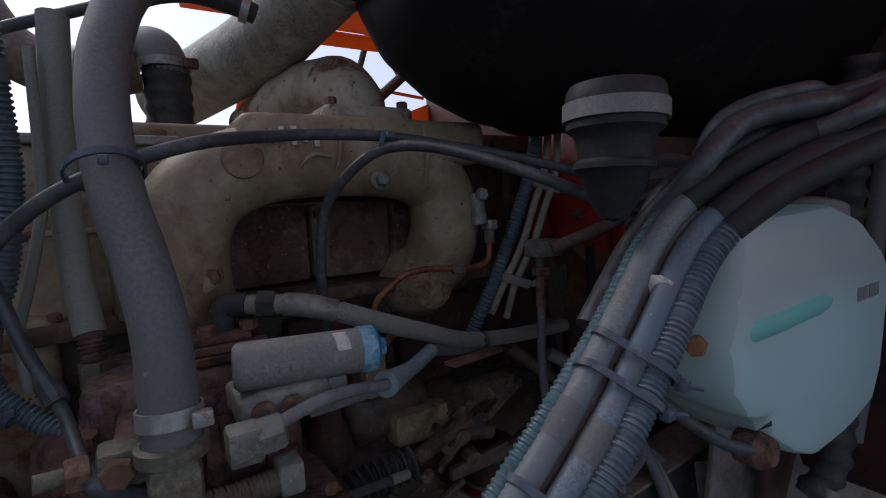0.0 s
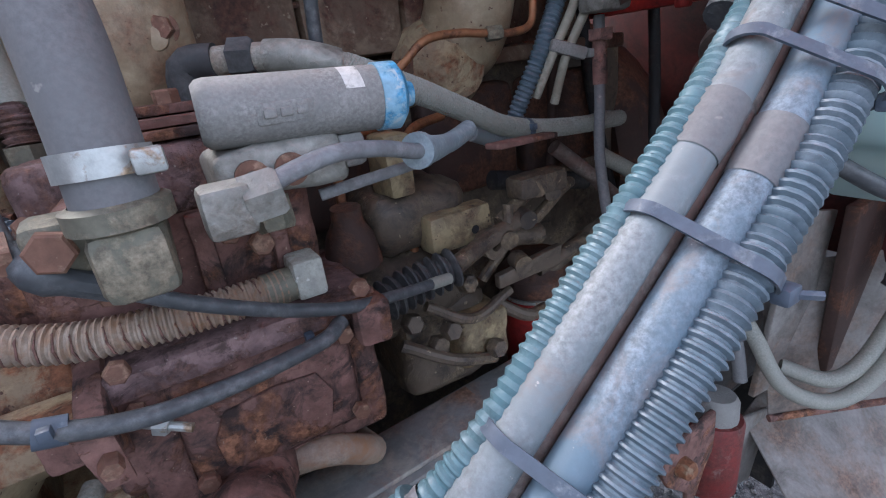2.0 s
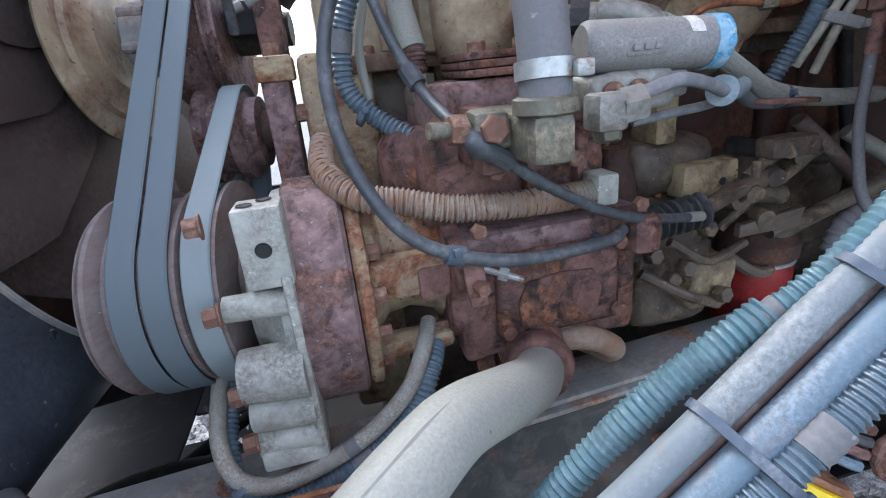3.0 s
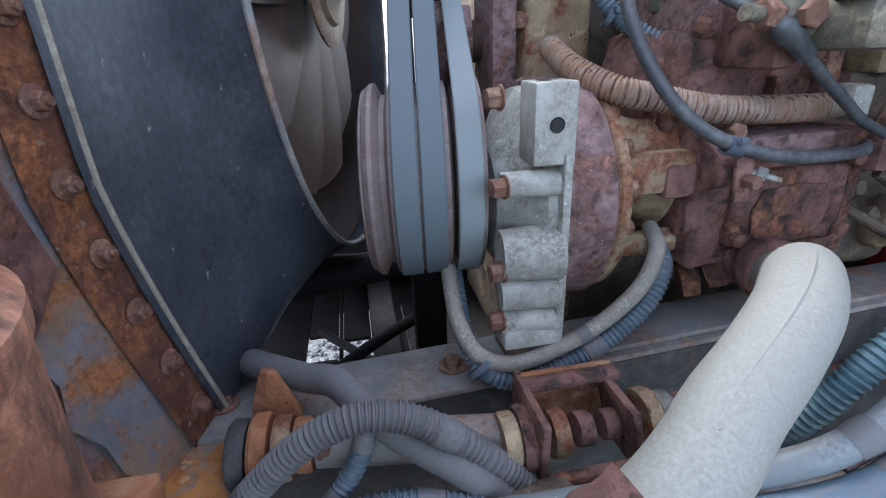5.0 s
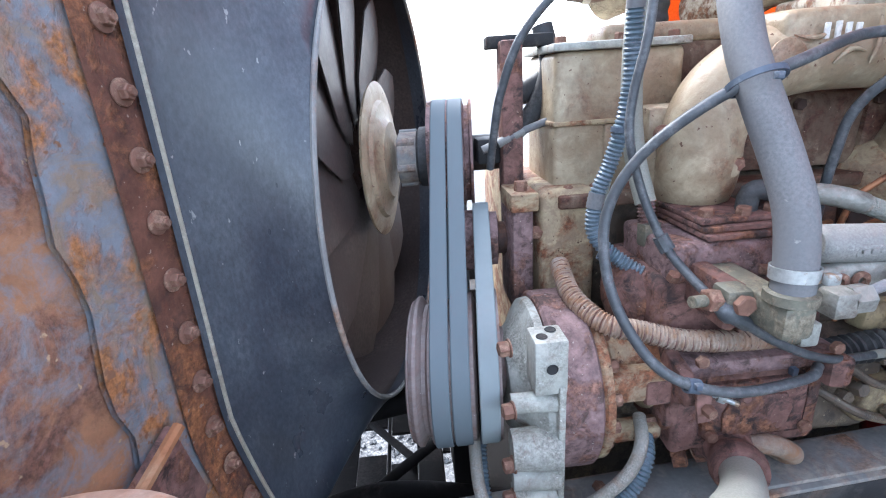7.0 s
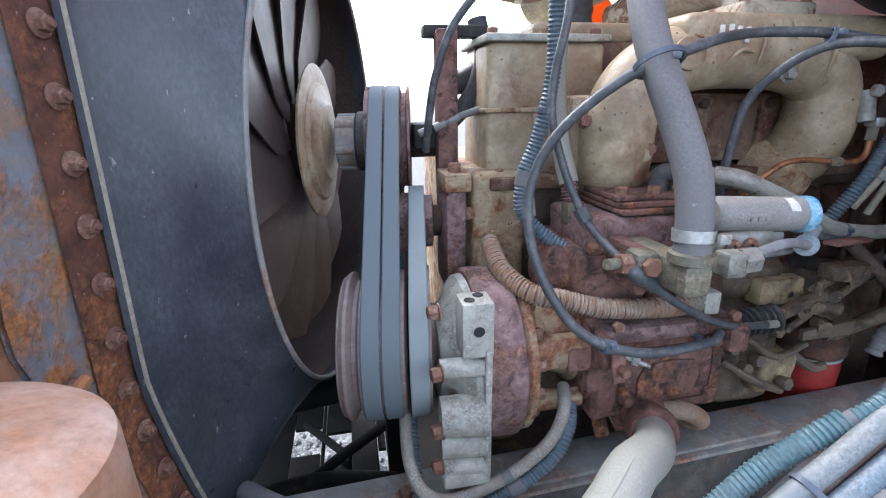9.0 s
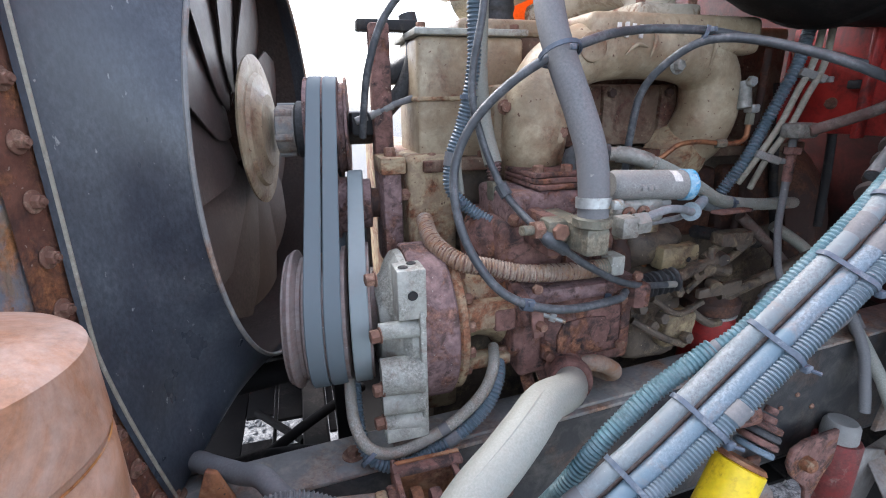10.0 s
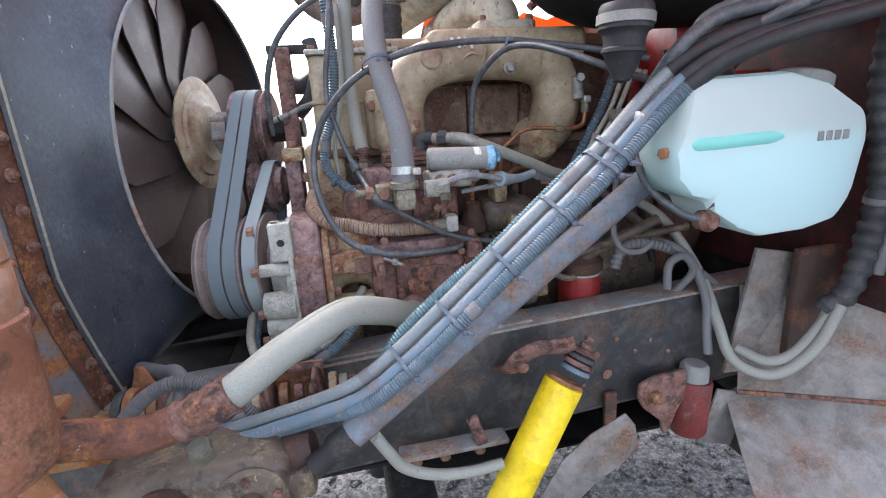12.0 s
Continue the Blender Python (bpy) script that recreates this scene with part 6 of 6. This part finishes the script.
part("strip", block((0.25, -0.10, 0.668), (0.48, -0.055, 0.680), 0.004, rough=0.002, cuts=3), "rail", pl)
part("ear", block((0.40, -0.10, 0.675), (0.425, -0.085, 0.745), 0.004, turn=Euler((0, -0.3, 0)).to_matrix()), "rust", pl)
for x in (0.285, 0.345, 0.42):
    part("bolt", hexa((x, -0.08, 0.668), (0, -0.2, -1), 0.020, 0.020), "bolt", pl)
th, _ = hose_set("brake_hose", [(0.205, -0.215, 0.83), (0.225, -0.21, 0.79), (0.25, -0.20, 0.745), (0.30, -0.19, 0.71), (0.37, -0.18, 0.69), (0.44, -0.17, 0.685)], 0.0105, "hose_pale", "pale grey brake hose curving under the shaft", "hose")

# ---- red canister and hose loop by the cab ----
rc = thing("red_canister", (0.915, -0.07, 0.6), "dull dark red filter canister with a grey cap", "canister")
C0 = Vector((0.925, -0.075, 0.775))
cd = Vector((-0.06, -0.02, -1)).normalized()
part("can", lathe([(0.04, 0), (0.04, 0.040), (0.045, 0.043), (0.17, 0.043), (0.178, 0.038), (0.178, 0)], C0, cd, 36), "red_dark", rc)
part("cap", lathe([(0, 0), (0, 0.026), (0.008, 0.032), (0.042, 0.034), (0.042, 0)], C0, cd, 14), "can", rc, "grey hexagonal cap")
part("bracket", slab([(-0.062, 0.050), (-0.030, 0.066), (0.055, 0.072), (0.060, 0.0), (0.040, -0.03), (0.020, -0.085), (0.004, -0.088), (-0.002, -0.055), (-0.050, -0.012), (-0.066, 0.018)], 0.010, (0.830, -0.088, 0.706), (1, 0, 0), (0, 0, 1), bevel=0.003), "rust", rc, "rusty mounting ear")
part("ear_boss", lathe([(0, 0), (0, 0.016), (0.016, 0.014), (0.02, 0.009), (0.02, 0)], (0.806, -0.098, 0.722), (0, -1, 0.1), 18), "cream_rust", rc)
part("rear_plate", block((0.89, -0.03, 0.72), (1.04, -0.02, 0.86), 0.003, turn=Euler((0, 0.35, 0)).to_matrix()), "rail", rc, "grey back plate")
part("hang_plate", block((0.96, -0.09, 0.545), (1.06, -0.082, 0.69), 0.003, turn=Euler((0, 0.3, 0)).to_matrix()), "fender", rc, "grey hanging plate with holes")
shift(rc, 0.035, 0.030, -0.030)
for pts, r, m, lab in (([(0.82, 0.12, 1.12), (0.884, 0.09, 1.07), (0.929, 0.06, 1.0), (0.945, 0.0, 0.92), (0.928, -0.07, 0.853), (0.929, -0.115, 0.79), (0.965, -0.155, 0.765), (1.01, -0.18, 0.78), (1.06, -0.196, 0.84), (1.10, -0.196, 0.92)], 0.0115, "hose_pale", "pale grey hose looping down by the cab"),
                       ([(0.80, 0.10, 1.02), (0.87, 0.06, 1.015), (0.915, 0.02, 0.98), (0.925, -0.03, 0.90), (0.91, -0.06, 0.83), (0.91, -0.07, 0.78)], 0.010, "hose", "grey hose dropping to the canister"),
                       ([(0.83, -0.02, 0.93), (0.84, -0.01, 0.985), (0.885, 0.0, 0.995), (0.91, 0.0, 0.955), (0.88, 0.02, 0.90)], 0.009, "hose", "grey hose curled in a small loop"),
                       ([(0.955, -0.10, 0.80), (0.985, -0.15, 0.79), (1.03, -0.17, 0.81), (1.075, -0.18, 0.87), (1.12, -0.19, 0.95)], 0.0115, "hose_pale", "second pale grey hose beside the loop"),
                       ([(0.93, 0.0, 0.95), (1.0, 0.02, 0.90), (1.05, 0.0, 0.85)], 0.010, "hose", "short grey hose to the firewall")):
    hose("air_hose", [(x + 0.06, y, z) for x, y, z in pts], r, m, lab, "hose")
for pts, r, lab, rib in (([(1.06, -0.22, 1.56), (1.085, -0.20, 1.35), (1.12, -0.20, 1.18), (1.125, -0.19, 1.05), (1.10, -0.19, 0.95), (1.07, -0.17, 0.90)], 0.022, "thick dark hose hanging down the cab side", 0.03),
                         ([(1.12, -0.25, 1.58), (1.14, -0.22, 1.35), (1.165, -0.21, 1.15), (1.15, -0.2, 0.98)], 0.012, "grey hose hanging down the cab side", None)):
    hose("cab_hose", [(x + 0.08, y, z) for x, y, z in pts], r, "rubber" if rib else "hose", lab, "hose", rib=rib, sides=18)
for da, db, r, n in ((0.034, 0.008, 0.011, 6), (0.016, 0.03, 0.010, 6), (0.046, 0.02, 0.007, 5), (-0.004, 0.02, 0.009, 6), (0.03, -0.02, 0.009, 4)):
    hose("wiring_cable", [p + Vector((0, 0.01 * math.sin(3 * k + 40 * da), 0.008 * math.sin(2 * k + 60 * db))) for k, p in enumerate(offset(CORE[:n], da, db))] + offset(CORE[n:n + 2], -0.004, 0.03), r, "cable", "black cable running up to the cab", "cable")
cabp = thing("cab_step_panel", (1.15, -0.15, 0.8), "rusty black bracket plate below the cab", "bracket")
part("plate", slab([(0, 0), (0.10, 0.0), (0.12, 0.28), (0.02, 0.30)], 0.010, (1.02, -0.06, 0.72), (1, -0.1, 0), (0.1, 0, 1)), "fender", cabp)
part("post", block((1.13, -0.12, 0.74), (1.45, -0.10, 1.02), 0.005), "rust_dark", cabp)
part("rust_hole", lathe([(0, 0.004), (0.001, 0.012), (0.002, 0.007), (0.001, 0)], (1.075, -0.071, 0.80), (0.1, -1, 0), 12), "rust_bright", cabp, "orange rusted hole")
# worn leaf of the splash guard under the rail, on a short bracket
sg = thing("splash_guard", (0.70, -0.03, 0.5), "pale worn splash guard leaf with a rusty edge", "splash guard")
part("leaf", slab([(-0.13, -0.13), (-0.055, -0.035), (0.02, 0.012), (0.115, 0.045), (0.14, 0.01), (0.145, -0.045), (0.09, -0.085), (0.035, -0.105), (-0.03, -0.15)], 0.005, (0.675, -0.045, 0.592), (1, 0.05, 0), (0, 0.15, 1), bevel=0.0015), "fender", sg)
part("rusty_edge", sweep(spline([(0.822, -0.046, 0.552), (0.765, -0.052, 0.510), (0.710, -0.056, 0.488), (0.646, -0.066, 0.443)]), 0.0045, 8), "rust", sg, "rusty folded edge")
part("hanger", block((0.735, -0.040, 0.585), (0.765, -0.028, 0.70), 0.003), "rust_dark", sg)
fend = thing("fender_sheet", (1.15, -0.25, 0.55), "worn grey fender sheet with a rusty seam", "fender")
part("sheet", slab([(-0.05, -0.45), (0.75, -0.45), (0.75, 0.10), (0.13, 0.10)], 0.004, (0.93, -0.13, 0.56), (0.95, 0.10, 0.15), (-0.05, 0.72, 0.60)), "fender", fend)
part("upper_sheet", slab([(0.0, 0), (0.55, 0.0), (0.55, 0.25), (0.0, 0.25)], 0.004, (1.05, -0.08, 0.675), (0.80, -0.45, 0.02), (0.10, 0.2, 0.9)), "fender", fend)
part("seam", sweep(spline([(1.045, -0.085, 0.675), (1.2, -0.17, 0.68), (1.48, -0.33, 0.686)]), 0.006, 8), "rust", fend, "rusty seam")

# ---- reservoir ----
rs = thing("steering_reservoir", (-0.22, -0.19, 0.96), "rusty orange power steering reservoir with a lipped lid", "reservoir")
rx = Vector((0.015, 0.05, 1)).normalized()
RC = Vector((-0.233, -0.369, 1.278)) - rx * 0.30
part("body", lathe([(0, 0), (0, 0.060), (0.008, 0.084), (0.022, 0.092), (0.172, 0.0875), (0.176, 0.089), (0.182, 0.089), (0.186, 0.085), (0.19, 0)], RC, rx, 64), "rust_body", rs)
part("lid", lathe([(0.184, 0.084), (0.189, 0.0865), (0.236, 0.0845), (0.2385, 0.0828), (0.2425, 0.0828), (0.245, 0.0845), (0.283, 0.0820), (0.2885, 0.0808), (0.292, 0.0765), (0.300, 0.050), (0.310, 0.022), (0.311, 0)], RC, rx, 64), "rust_pale", rs, "dusty pale rusty lid with a rolled lip")
part("seam_bead", lathe([(0.2385, 0.0832), (0.2392, 0.0838), (0.2402, 0.0832)], RC, rx, 64), "rust_bright", rs, "orange rusted seam")
part("lid_knob", lathe([(0.304, 0), (0.304, 0.020), (0.316, 0.019), (0.320, 0.013), (0.328, 0.011), (0.329, 0)], RC, rx, 24), "rust_body", rs)
part("outlet", sweep(spline([RC + rx * 0.03 + Vector((0.04, 0.02, 0)), RC + Vector((0.085, 0.045, 0.012)), Vector((-0.095, -0.305, 0.960)), Vector((-0.036, -0.297, 0.970))]), 0.025, 20), "rust_brown", rs, "brown rusty outlet elbow")
part("drain_plug", hexa(RC + Vector((0.055, -0.035, 0.004)), (0.4, -0.4, -1), 0.022, 0.025), "rust", rs)
part("bracket_arm", block((-0.32, -0.33, 0.962), (-0.22, -0.196, 0.982), 0.003), "rust_orange", rs, "rusty carrying arm")
part("joint_sleeve", sweep(spline([(-0.046, -0.296, 0.966), (-0.014, -0.300, 0.978), (0.024, -0.296, 0.996)]), lambda s, u: 0.0285 + 0.0012 * math.sin(20 * u), 22), "rust", rs, "flaking pinkish-red sleeve")
part("mount_plate", slab([(0, 0), (0.16, 0.02), (0.09, 0.18), (0.0, 0.20)], 0.010, (-0.38, -0.215, 0.80), (1, -0.2, 0), (0, 0, 1)), "rust_orange", rs, "rusty mounting plate")
gear = thing("steering_gear", (-0.02, -0.22, 0.75), "greasy brown steering gear box on the rail", "steering gear")
part("housing", block((-0.20, -0.27, 0.72), (0.07, -0.12, 0.84), 0.03, 4, rough=0.006, cuts=4), "grease", gear)
part("end_cap", lathe([(0, 0), (0, 0.04), (0.02, 0.045), (0.04, 0.04), (0.05, 0.02), (0.05, 0)], (-0.10, -0.27, 0.79), (0.1, -1, 0.1), 28), "rust_dark", gear)
part("side_cover", lathe([(0, 0), (0, 0.05), (0.01, 0.052), (0.016, 0.045), (0.016, 0.02), (0.03, 0.018), (0.03, 0)], (0.02, -0.268, 0.785), (0.05, -1, 0.15), 32), "grease", gear, "greasy round side cover")
for k in range(5):
    a = radians(72 * k + 20)
    part("cover_bolt", hexa((0.02 + 0.042 * math.cos(a), -0.282, 0.785 + 0.042 * math.sin(a)), (0.05, -1, 0.15), 0.012, 0.008), "rust", gear)
part("input_boss", lathe([(0, 0), (0, 0.034), (0.03, 0.032), (0.05, 0.024), (0.05, 0)], (0.06, -0.2, 0.80), (1, -0.1, 0.25), 24), "rust_dark", gear)
part("port_nut", hexa((-0.035, -0.262, 0.87), (0.1, -0.4, 0.6), 0.03, 0.03), "fitting", gear)
shift(gear, 0.0, -0.02, 0.03)

th = thing("sensor_hose", (0.09, 0.22, 1.33), "grey sensor hose with plated crimp ends", "hose")
part("tube", sweep(spline([(0.06, 0.20, 1.318), (0.10, 0.20, 1.335), (0.15, 0.205, 1.35)]), 0.0058, 14), "hose", th)
for a, b, r in (((0.035, 0.20, 1.310), (0.055, 0.20, 1.317), 0.0065), ((0.060, 0.20, 1.318), (0.078, 0.20, 1.326), 0.0072), ((0.085, 0.20, 1.328), (0.10, 0.20, 1.335), 0.0072)):
    part("crimp", rod(a, b, r), "can", th)
part("black_box", block((0.03, 0.215, 1.285), (0.085, 0.26, 1.325), 0.005), "black", th, "black sensor body")
shift(th, 0.019, 0.045, 0.035)

# added dark sheets standing in for the shade below fan and engine
under_shade = thing("undertray", (-0.1, 0.4, 0.57), "added near-black sheets for the shade below fan and engine, with open slots", "undertray")
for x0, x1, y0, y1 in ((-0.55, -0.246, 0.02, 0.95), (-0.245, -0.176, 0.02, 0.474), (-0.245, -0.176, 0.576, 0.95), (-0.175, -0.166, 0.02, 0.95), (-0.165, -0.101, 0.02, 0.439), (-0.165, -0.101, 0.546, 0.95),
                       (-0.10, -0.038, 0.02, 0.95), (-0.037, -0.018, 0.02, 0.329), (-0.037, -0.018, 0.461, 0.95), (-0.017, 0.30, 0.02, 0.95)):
    part("tray_panel", block((x0, y0, 0.575), (x1, y1, 0.585), 0.003), "shade_black", under_shade)
# further sheets added to hide bright ground beside the sump
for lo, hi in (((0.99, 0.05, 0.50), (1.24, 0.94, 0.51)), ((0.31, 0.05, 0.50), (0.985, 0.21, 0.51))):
    part("tray_panel", block(lo, hi, 0.003), "shade_black", under_shade)
part("strut", rod((-0.215, 0.57, 0.60), (-0.10, 0.42, 0.60), 0.010, sides=10), "shade_black", under_shade)

# dark pipes and levers behind the tee
for name, pts, r, m, lab in (("oil_pipe", [(0.80, 0.13, 1.145), (0.848, 0.12, 1.103), (0.915, 0.12, 1.047), (0.998, 0.12, 0.975)], 0.011, "tube_brown", "dusty brown pipe slanting down behind the tee"),
                             ("oil_pipe", [(0.699, 0.06, 1.012), (0.76, 0.06, 1.024), (0.83, 0.06, 1.036), (0.91, 0.06, 1.043), (0.994, 0.06, 1.049)], 0.0095, "grease", "greasy brown pipe along the block"),
                             ("drain_hose", [(0.80, 0.05, 0.97), (0.812, 0.05, 1.005), (0.84, 0.05, 1.024), (0.89, 0.05, 1.02), (0.973, 0.05, 0.99)], 0.012, "hose", "grey ribbed hose curling beside the filter"),
                             ("oil_pipe", [(0.69, 0.13, 1.122), (0.77, 0.13, 1.104), (0.86, 0.13, 1.083)], 0.013, "black", "dark pipe across the block"),
                             ("oil_pipe", [(0.825, 0.15, 1.46), (0.821, 0.15, 1.317), (0.818, 0.15, 1.177), (0.81, 0.15, 1.10)], 0.007, "rust_dark", "thin dark upright pipe"),
                             ("oil_pipe", [(0.90, 0.18, 1.40), (0.905, 0.16, 1.22), (0.93, 0.14, 1.05), (0.95, 0.12, 0.95)], 0.009, "black", "black upright pipe by the firewall"),
                             ("oil_pipe", [(0.98, 0.12, 1.40), (0.97, 0.10, 1.25), (0.95, 0.08, 1.12)], 0.008, "black", "black upright pipe by the firewall")):
    hose(name, pts, r, m, lab, "pipe", rib=0.012 if name == "drain_hose" else None)
part("clevis", sweep(spline([(0.615, 0.04, 1.088), (0.65, 0.04, 1.08), (0.686, 0.04, 1.071)]), 0.013, 16), "grease", inj)
part("clevis_lug", lathe([(-0.012, 0.006), (-0.012, 0.016), (0.012, 0.016), (0.012, 0.006)], (0.612, 0.035, 1.082), (0, 1, 0), 20, close=True), "grease", inj)
part("red_arm", slab([(0, -0.008), (0.09, -0.012), (0.095, 0.012), (0, 0.008)], 0.010, (0.606, 0.025, 1.042), (1, 0, 0.06), (0, 0, 1)), "grease", inj, "greasy lever arm")
part("neck_cone", lathe([(0, 0.03), (0.03, 0.024), (0.045, 0.016), (0.06, 0.015), (0.06, 0)], (0.468, 0.075, 1.095), (0, -0.1, 1), 24), "rust_dark", inj, "dark conical neck")
for x, y, z0 in ((0.505, 0.045, 1.02), (0.53, 0.04, 0.985), (0.60, 0.03, 0.955), (0.575, 0.04, 1.045), (0.545, 0.035, 1.0)):
    part("knuckle", hexa((x, y, z0), (0.1, -1, 0.2), 0.02, 0.014), "grease", inj)
for pts, r in (([(0.49, 0.04, 1.0), (0.54, 0.02, 0.97), (0.60, 0.03, 0.94)], 0.007), ([(0.52, 0.03, 1.04), (0.57, 0.02, 1.01), (0.63, 0.03, 1.02)], 0.006), ([(0.62, 0.05, 1.0), (0.66, 0.04, 0.97), (0.70, 0.05, 0.96)], 0.008)):
    part("link", sweep(spline(pts), r, 10), "grease", inj)

# fittings and the hose that loops back under the pump
th, path = hose_set("suction_hose", [(0.30, 0.02, 0.94), (0.345, -0.005, 0.965), (0.385, -0.02, 0.968), (0.415, -0.020, 0.950), (0.424, 0.005, 0.928), (0.415, 0.05, 0.918), (0.38, 0.11, 0.915), (0.33, 0.16, 0.91)], 0.0135, "tan", "brown-grey suction hose looping under the pump", "hose", sides=16)
part("hose_clamp", band(path, 8, 0.0135, 0.012, 0.0018), "rust", th, "rusty clamp")
part("union", hexa((0.30, 0.02, 0.94), (1, -0.4, 0.4), 0.034, 0.022), "rust", th, "rusty union nut")
part("union", hexa((0.275, 0.03, 0.93), (1, -0.4, 0.3), 0.040, 0.020), "rust", th, "rusty union nut")
# clamp that carries the cable on the pump
th = thing("cable_bracket", (0.21, -0.045, 1.08), "rusty bent cable bracket on the drive neck", "bracket")
part("strap", slab([(0, -0.012), (0.016, -0.012), (0.014, 0.026), (0.006, 0.034), (-0.006, 0.032), (-0.004, 0.012)], 0.004, (0.225, -0.040, 1.060), (1, 0.1, 0), (0, 0, 1), bevel=0.001), "rust", th)
part("bolt", hexa((0.233, -0.044, 1.068), (0.1, -1, 0), 0.012, 0.012), "bolt", th)
shift(th, 0.018, -0.022, 0.010)

# fittings round the foot of the coolant hose
cl = thing("hose_union", (0.30, -0.01, 1.18), "pale greasy union with rusty nuts at the hose foot", "fitting")
part("body", block((0.272, -0.018, 1.178), (0.305, 0.012, 1.210), 0.007, 2, rough=0.002, cuts=2), "fitting", cl)
part("side_nut", hexa((0.268, -0.006, 1.196), (-1, -0.2, 0.1), 0.022, 0.014), "bolt", cl)
part("side_stub", rod((0.256, -0.008, 1.197), (0.238, -0.012, 1.199), 0.0065), "fitting", cl)
part("front_plug", hexa((0.287, -0.022, 1.196), (0, -1, 0), 0.02, 0.008), "bolt", cl)
part("collar", lathe([(0, 0.02), (0.002, 0.0245), (0.012, 0.0245), (0.014, 0.02)], (0.322, -0.040, 1.204), (0, 0, 1), 28), "fitting", cl)
shift(cl, -0.018, -0.052, 0.016)
for x, y, z0, k in ((0.245, -0.016, 1.115, "bolt"), (0.415, -0.016, 1.115, "bolt"), (0.27, -0.016, 1.002, "bolt"), (0.395, -0.016, 1.002, "bolt")):
    part("cover_bolt", hexa((x + 0.020, y - 0.010, z0), (0, -1, 0), 0.014, 0.008), k, fp)
for x in (0.245, 0.30, 0.36, 0.41):
    part("flange_nut", hexa((x, 0.018, 1.205), (0, -0.6, 1), 0.014, 0.010), "bolt", cp)
part("cast_rib", block((0.33, 0.006, 1.125), (0.345, 0.03, 1.195), 0.004, rough=0.0015, cuts=2), "rust", cp)
part("cast_rib", block((0.385, 0.006, 1.125), (0.398, 0.03, 1.195), 0.004, rough=0.0015, cuts=2), "rust", cp)
# dark hoses behind the idler bracket
for pts, r in (([(0.115, 0.30, 1.36), (0.15, 0.29, 1.40), (0.17, 0.28, 1.46), (0.16, 0.29, 1.52)], 0.016), ([(0.10, 0.32, 1.43), (0.135, 0.31, 1.425), (0.165, 0.30, 1.44)], 0.02)):
    hose("bypass_hose", pts, r, "rubber", "black rubber hose behind the idler bracket", "hose")

MARK = Vector((0.440, 0.0785, 1.468))
# added black sheet against bright far ground, and marks painted on the manifold
tagged(part("wall_far_fender", block((-0.7, 0.96, 0.42), (1.8, 0.975, 1.0), 0.004), "black", None), "added black sheet hiding the bright ground beyond the far frame rail", "splash shield", kind="structure")
for k, (dx, dz, h) in enumerate(((0.0, 0.0, 0.018), (0.014, -0.003, 0.022), (0.027, 0.001, 0.016), (0.040, -0.004, 0.020))):
    part("paint_mark", block((MARK.x + dx, MARK.y, MARK.z + dz), (MARK.x + dx + 0.006, MARK.y + 0.004, MARK.z + dz + h), 0.0008), "white", man, "white paint mark")

# wider teal sleeve over the lower end of the loom
part("outer_sleeve", sweep(spline([Vector((0.378, -0.231, 1.107)), Vector((0.318, -0.218, 1.055)), Vector((0.260, -0.212, 0.999)), Vector((0.222, -0.200, 0.935)), Vector((0.205, -0.17, 0.87))], 0.0018), ribbed(0.0108, 0.0054, 0.0010), 18), "loom_teal", loom1, "wide teal-grey corrugated sleeve")
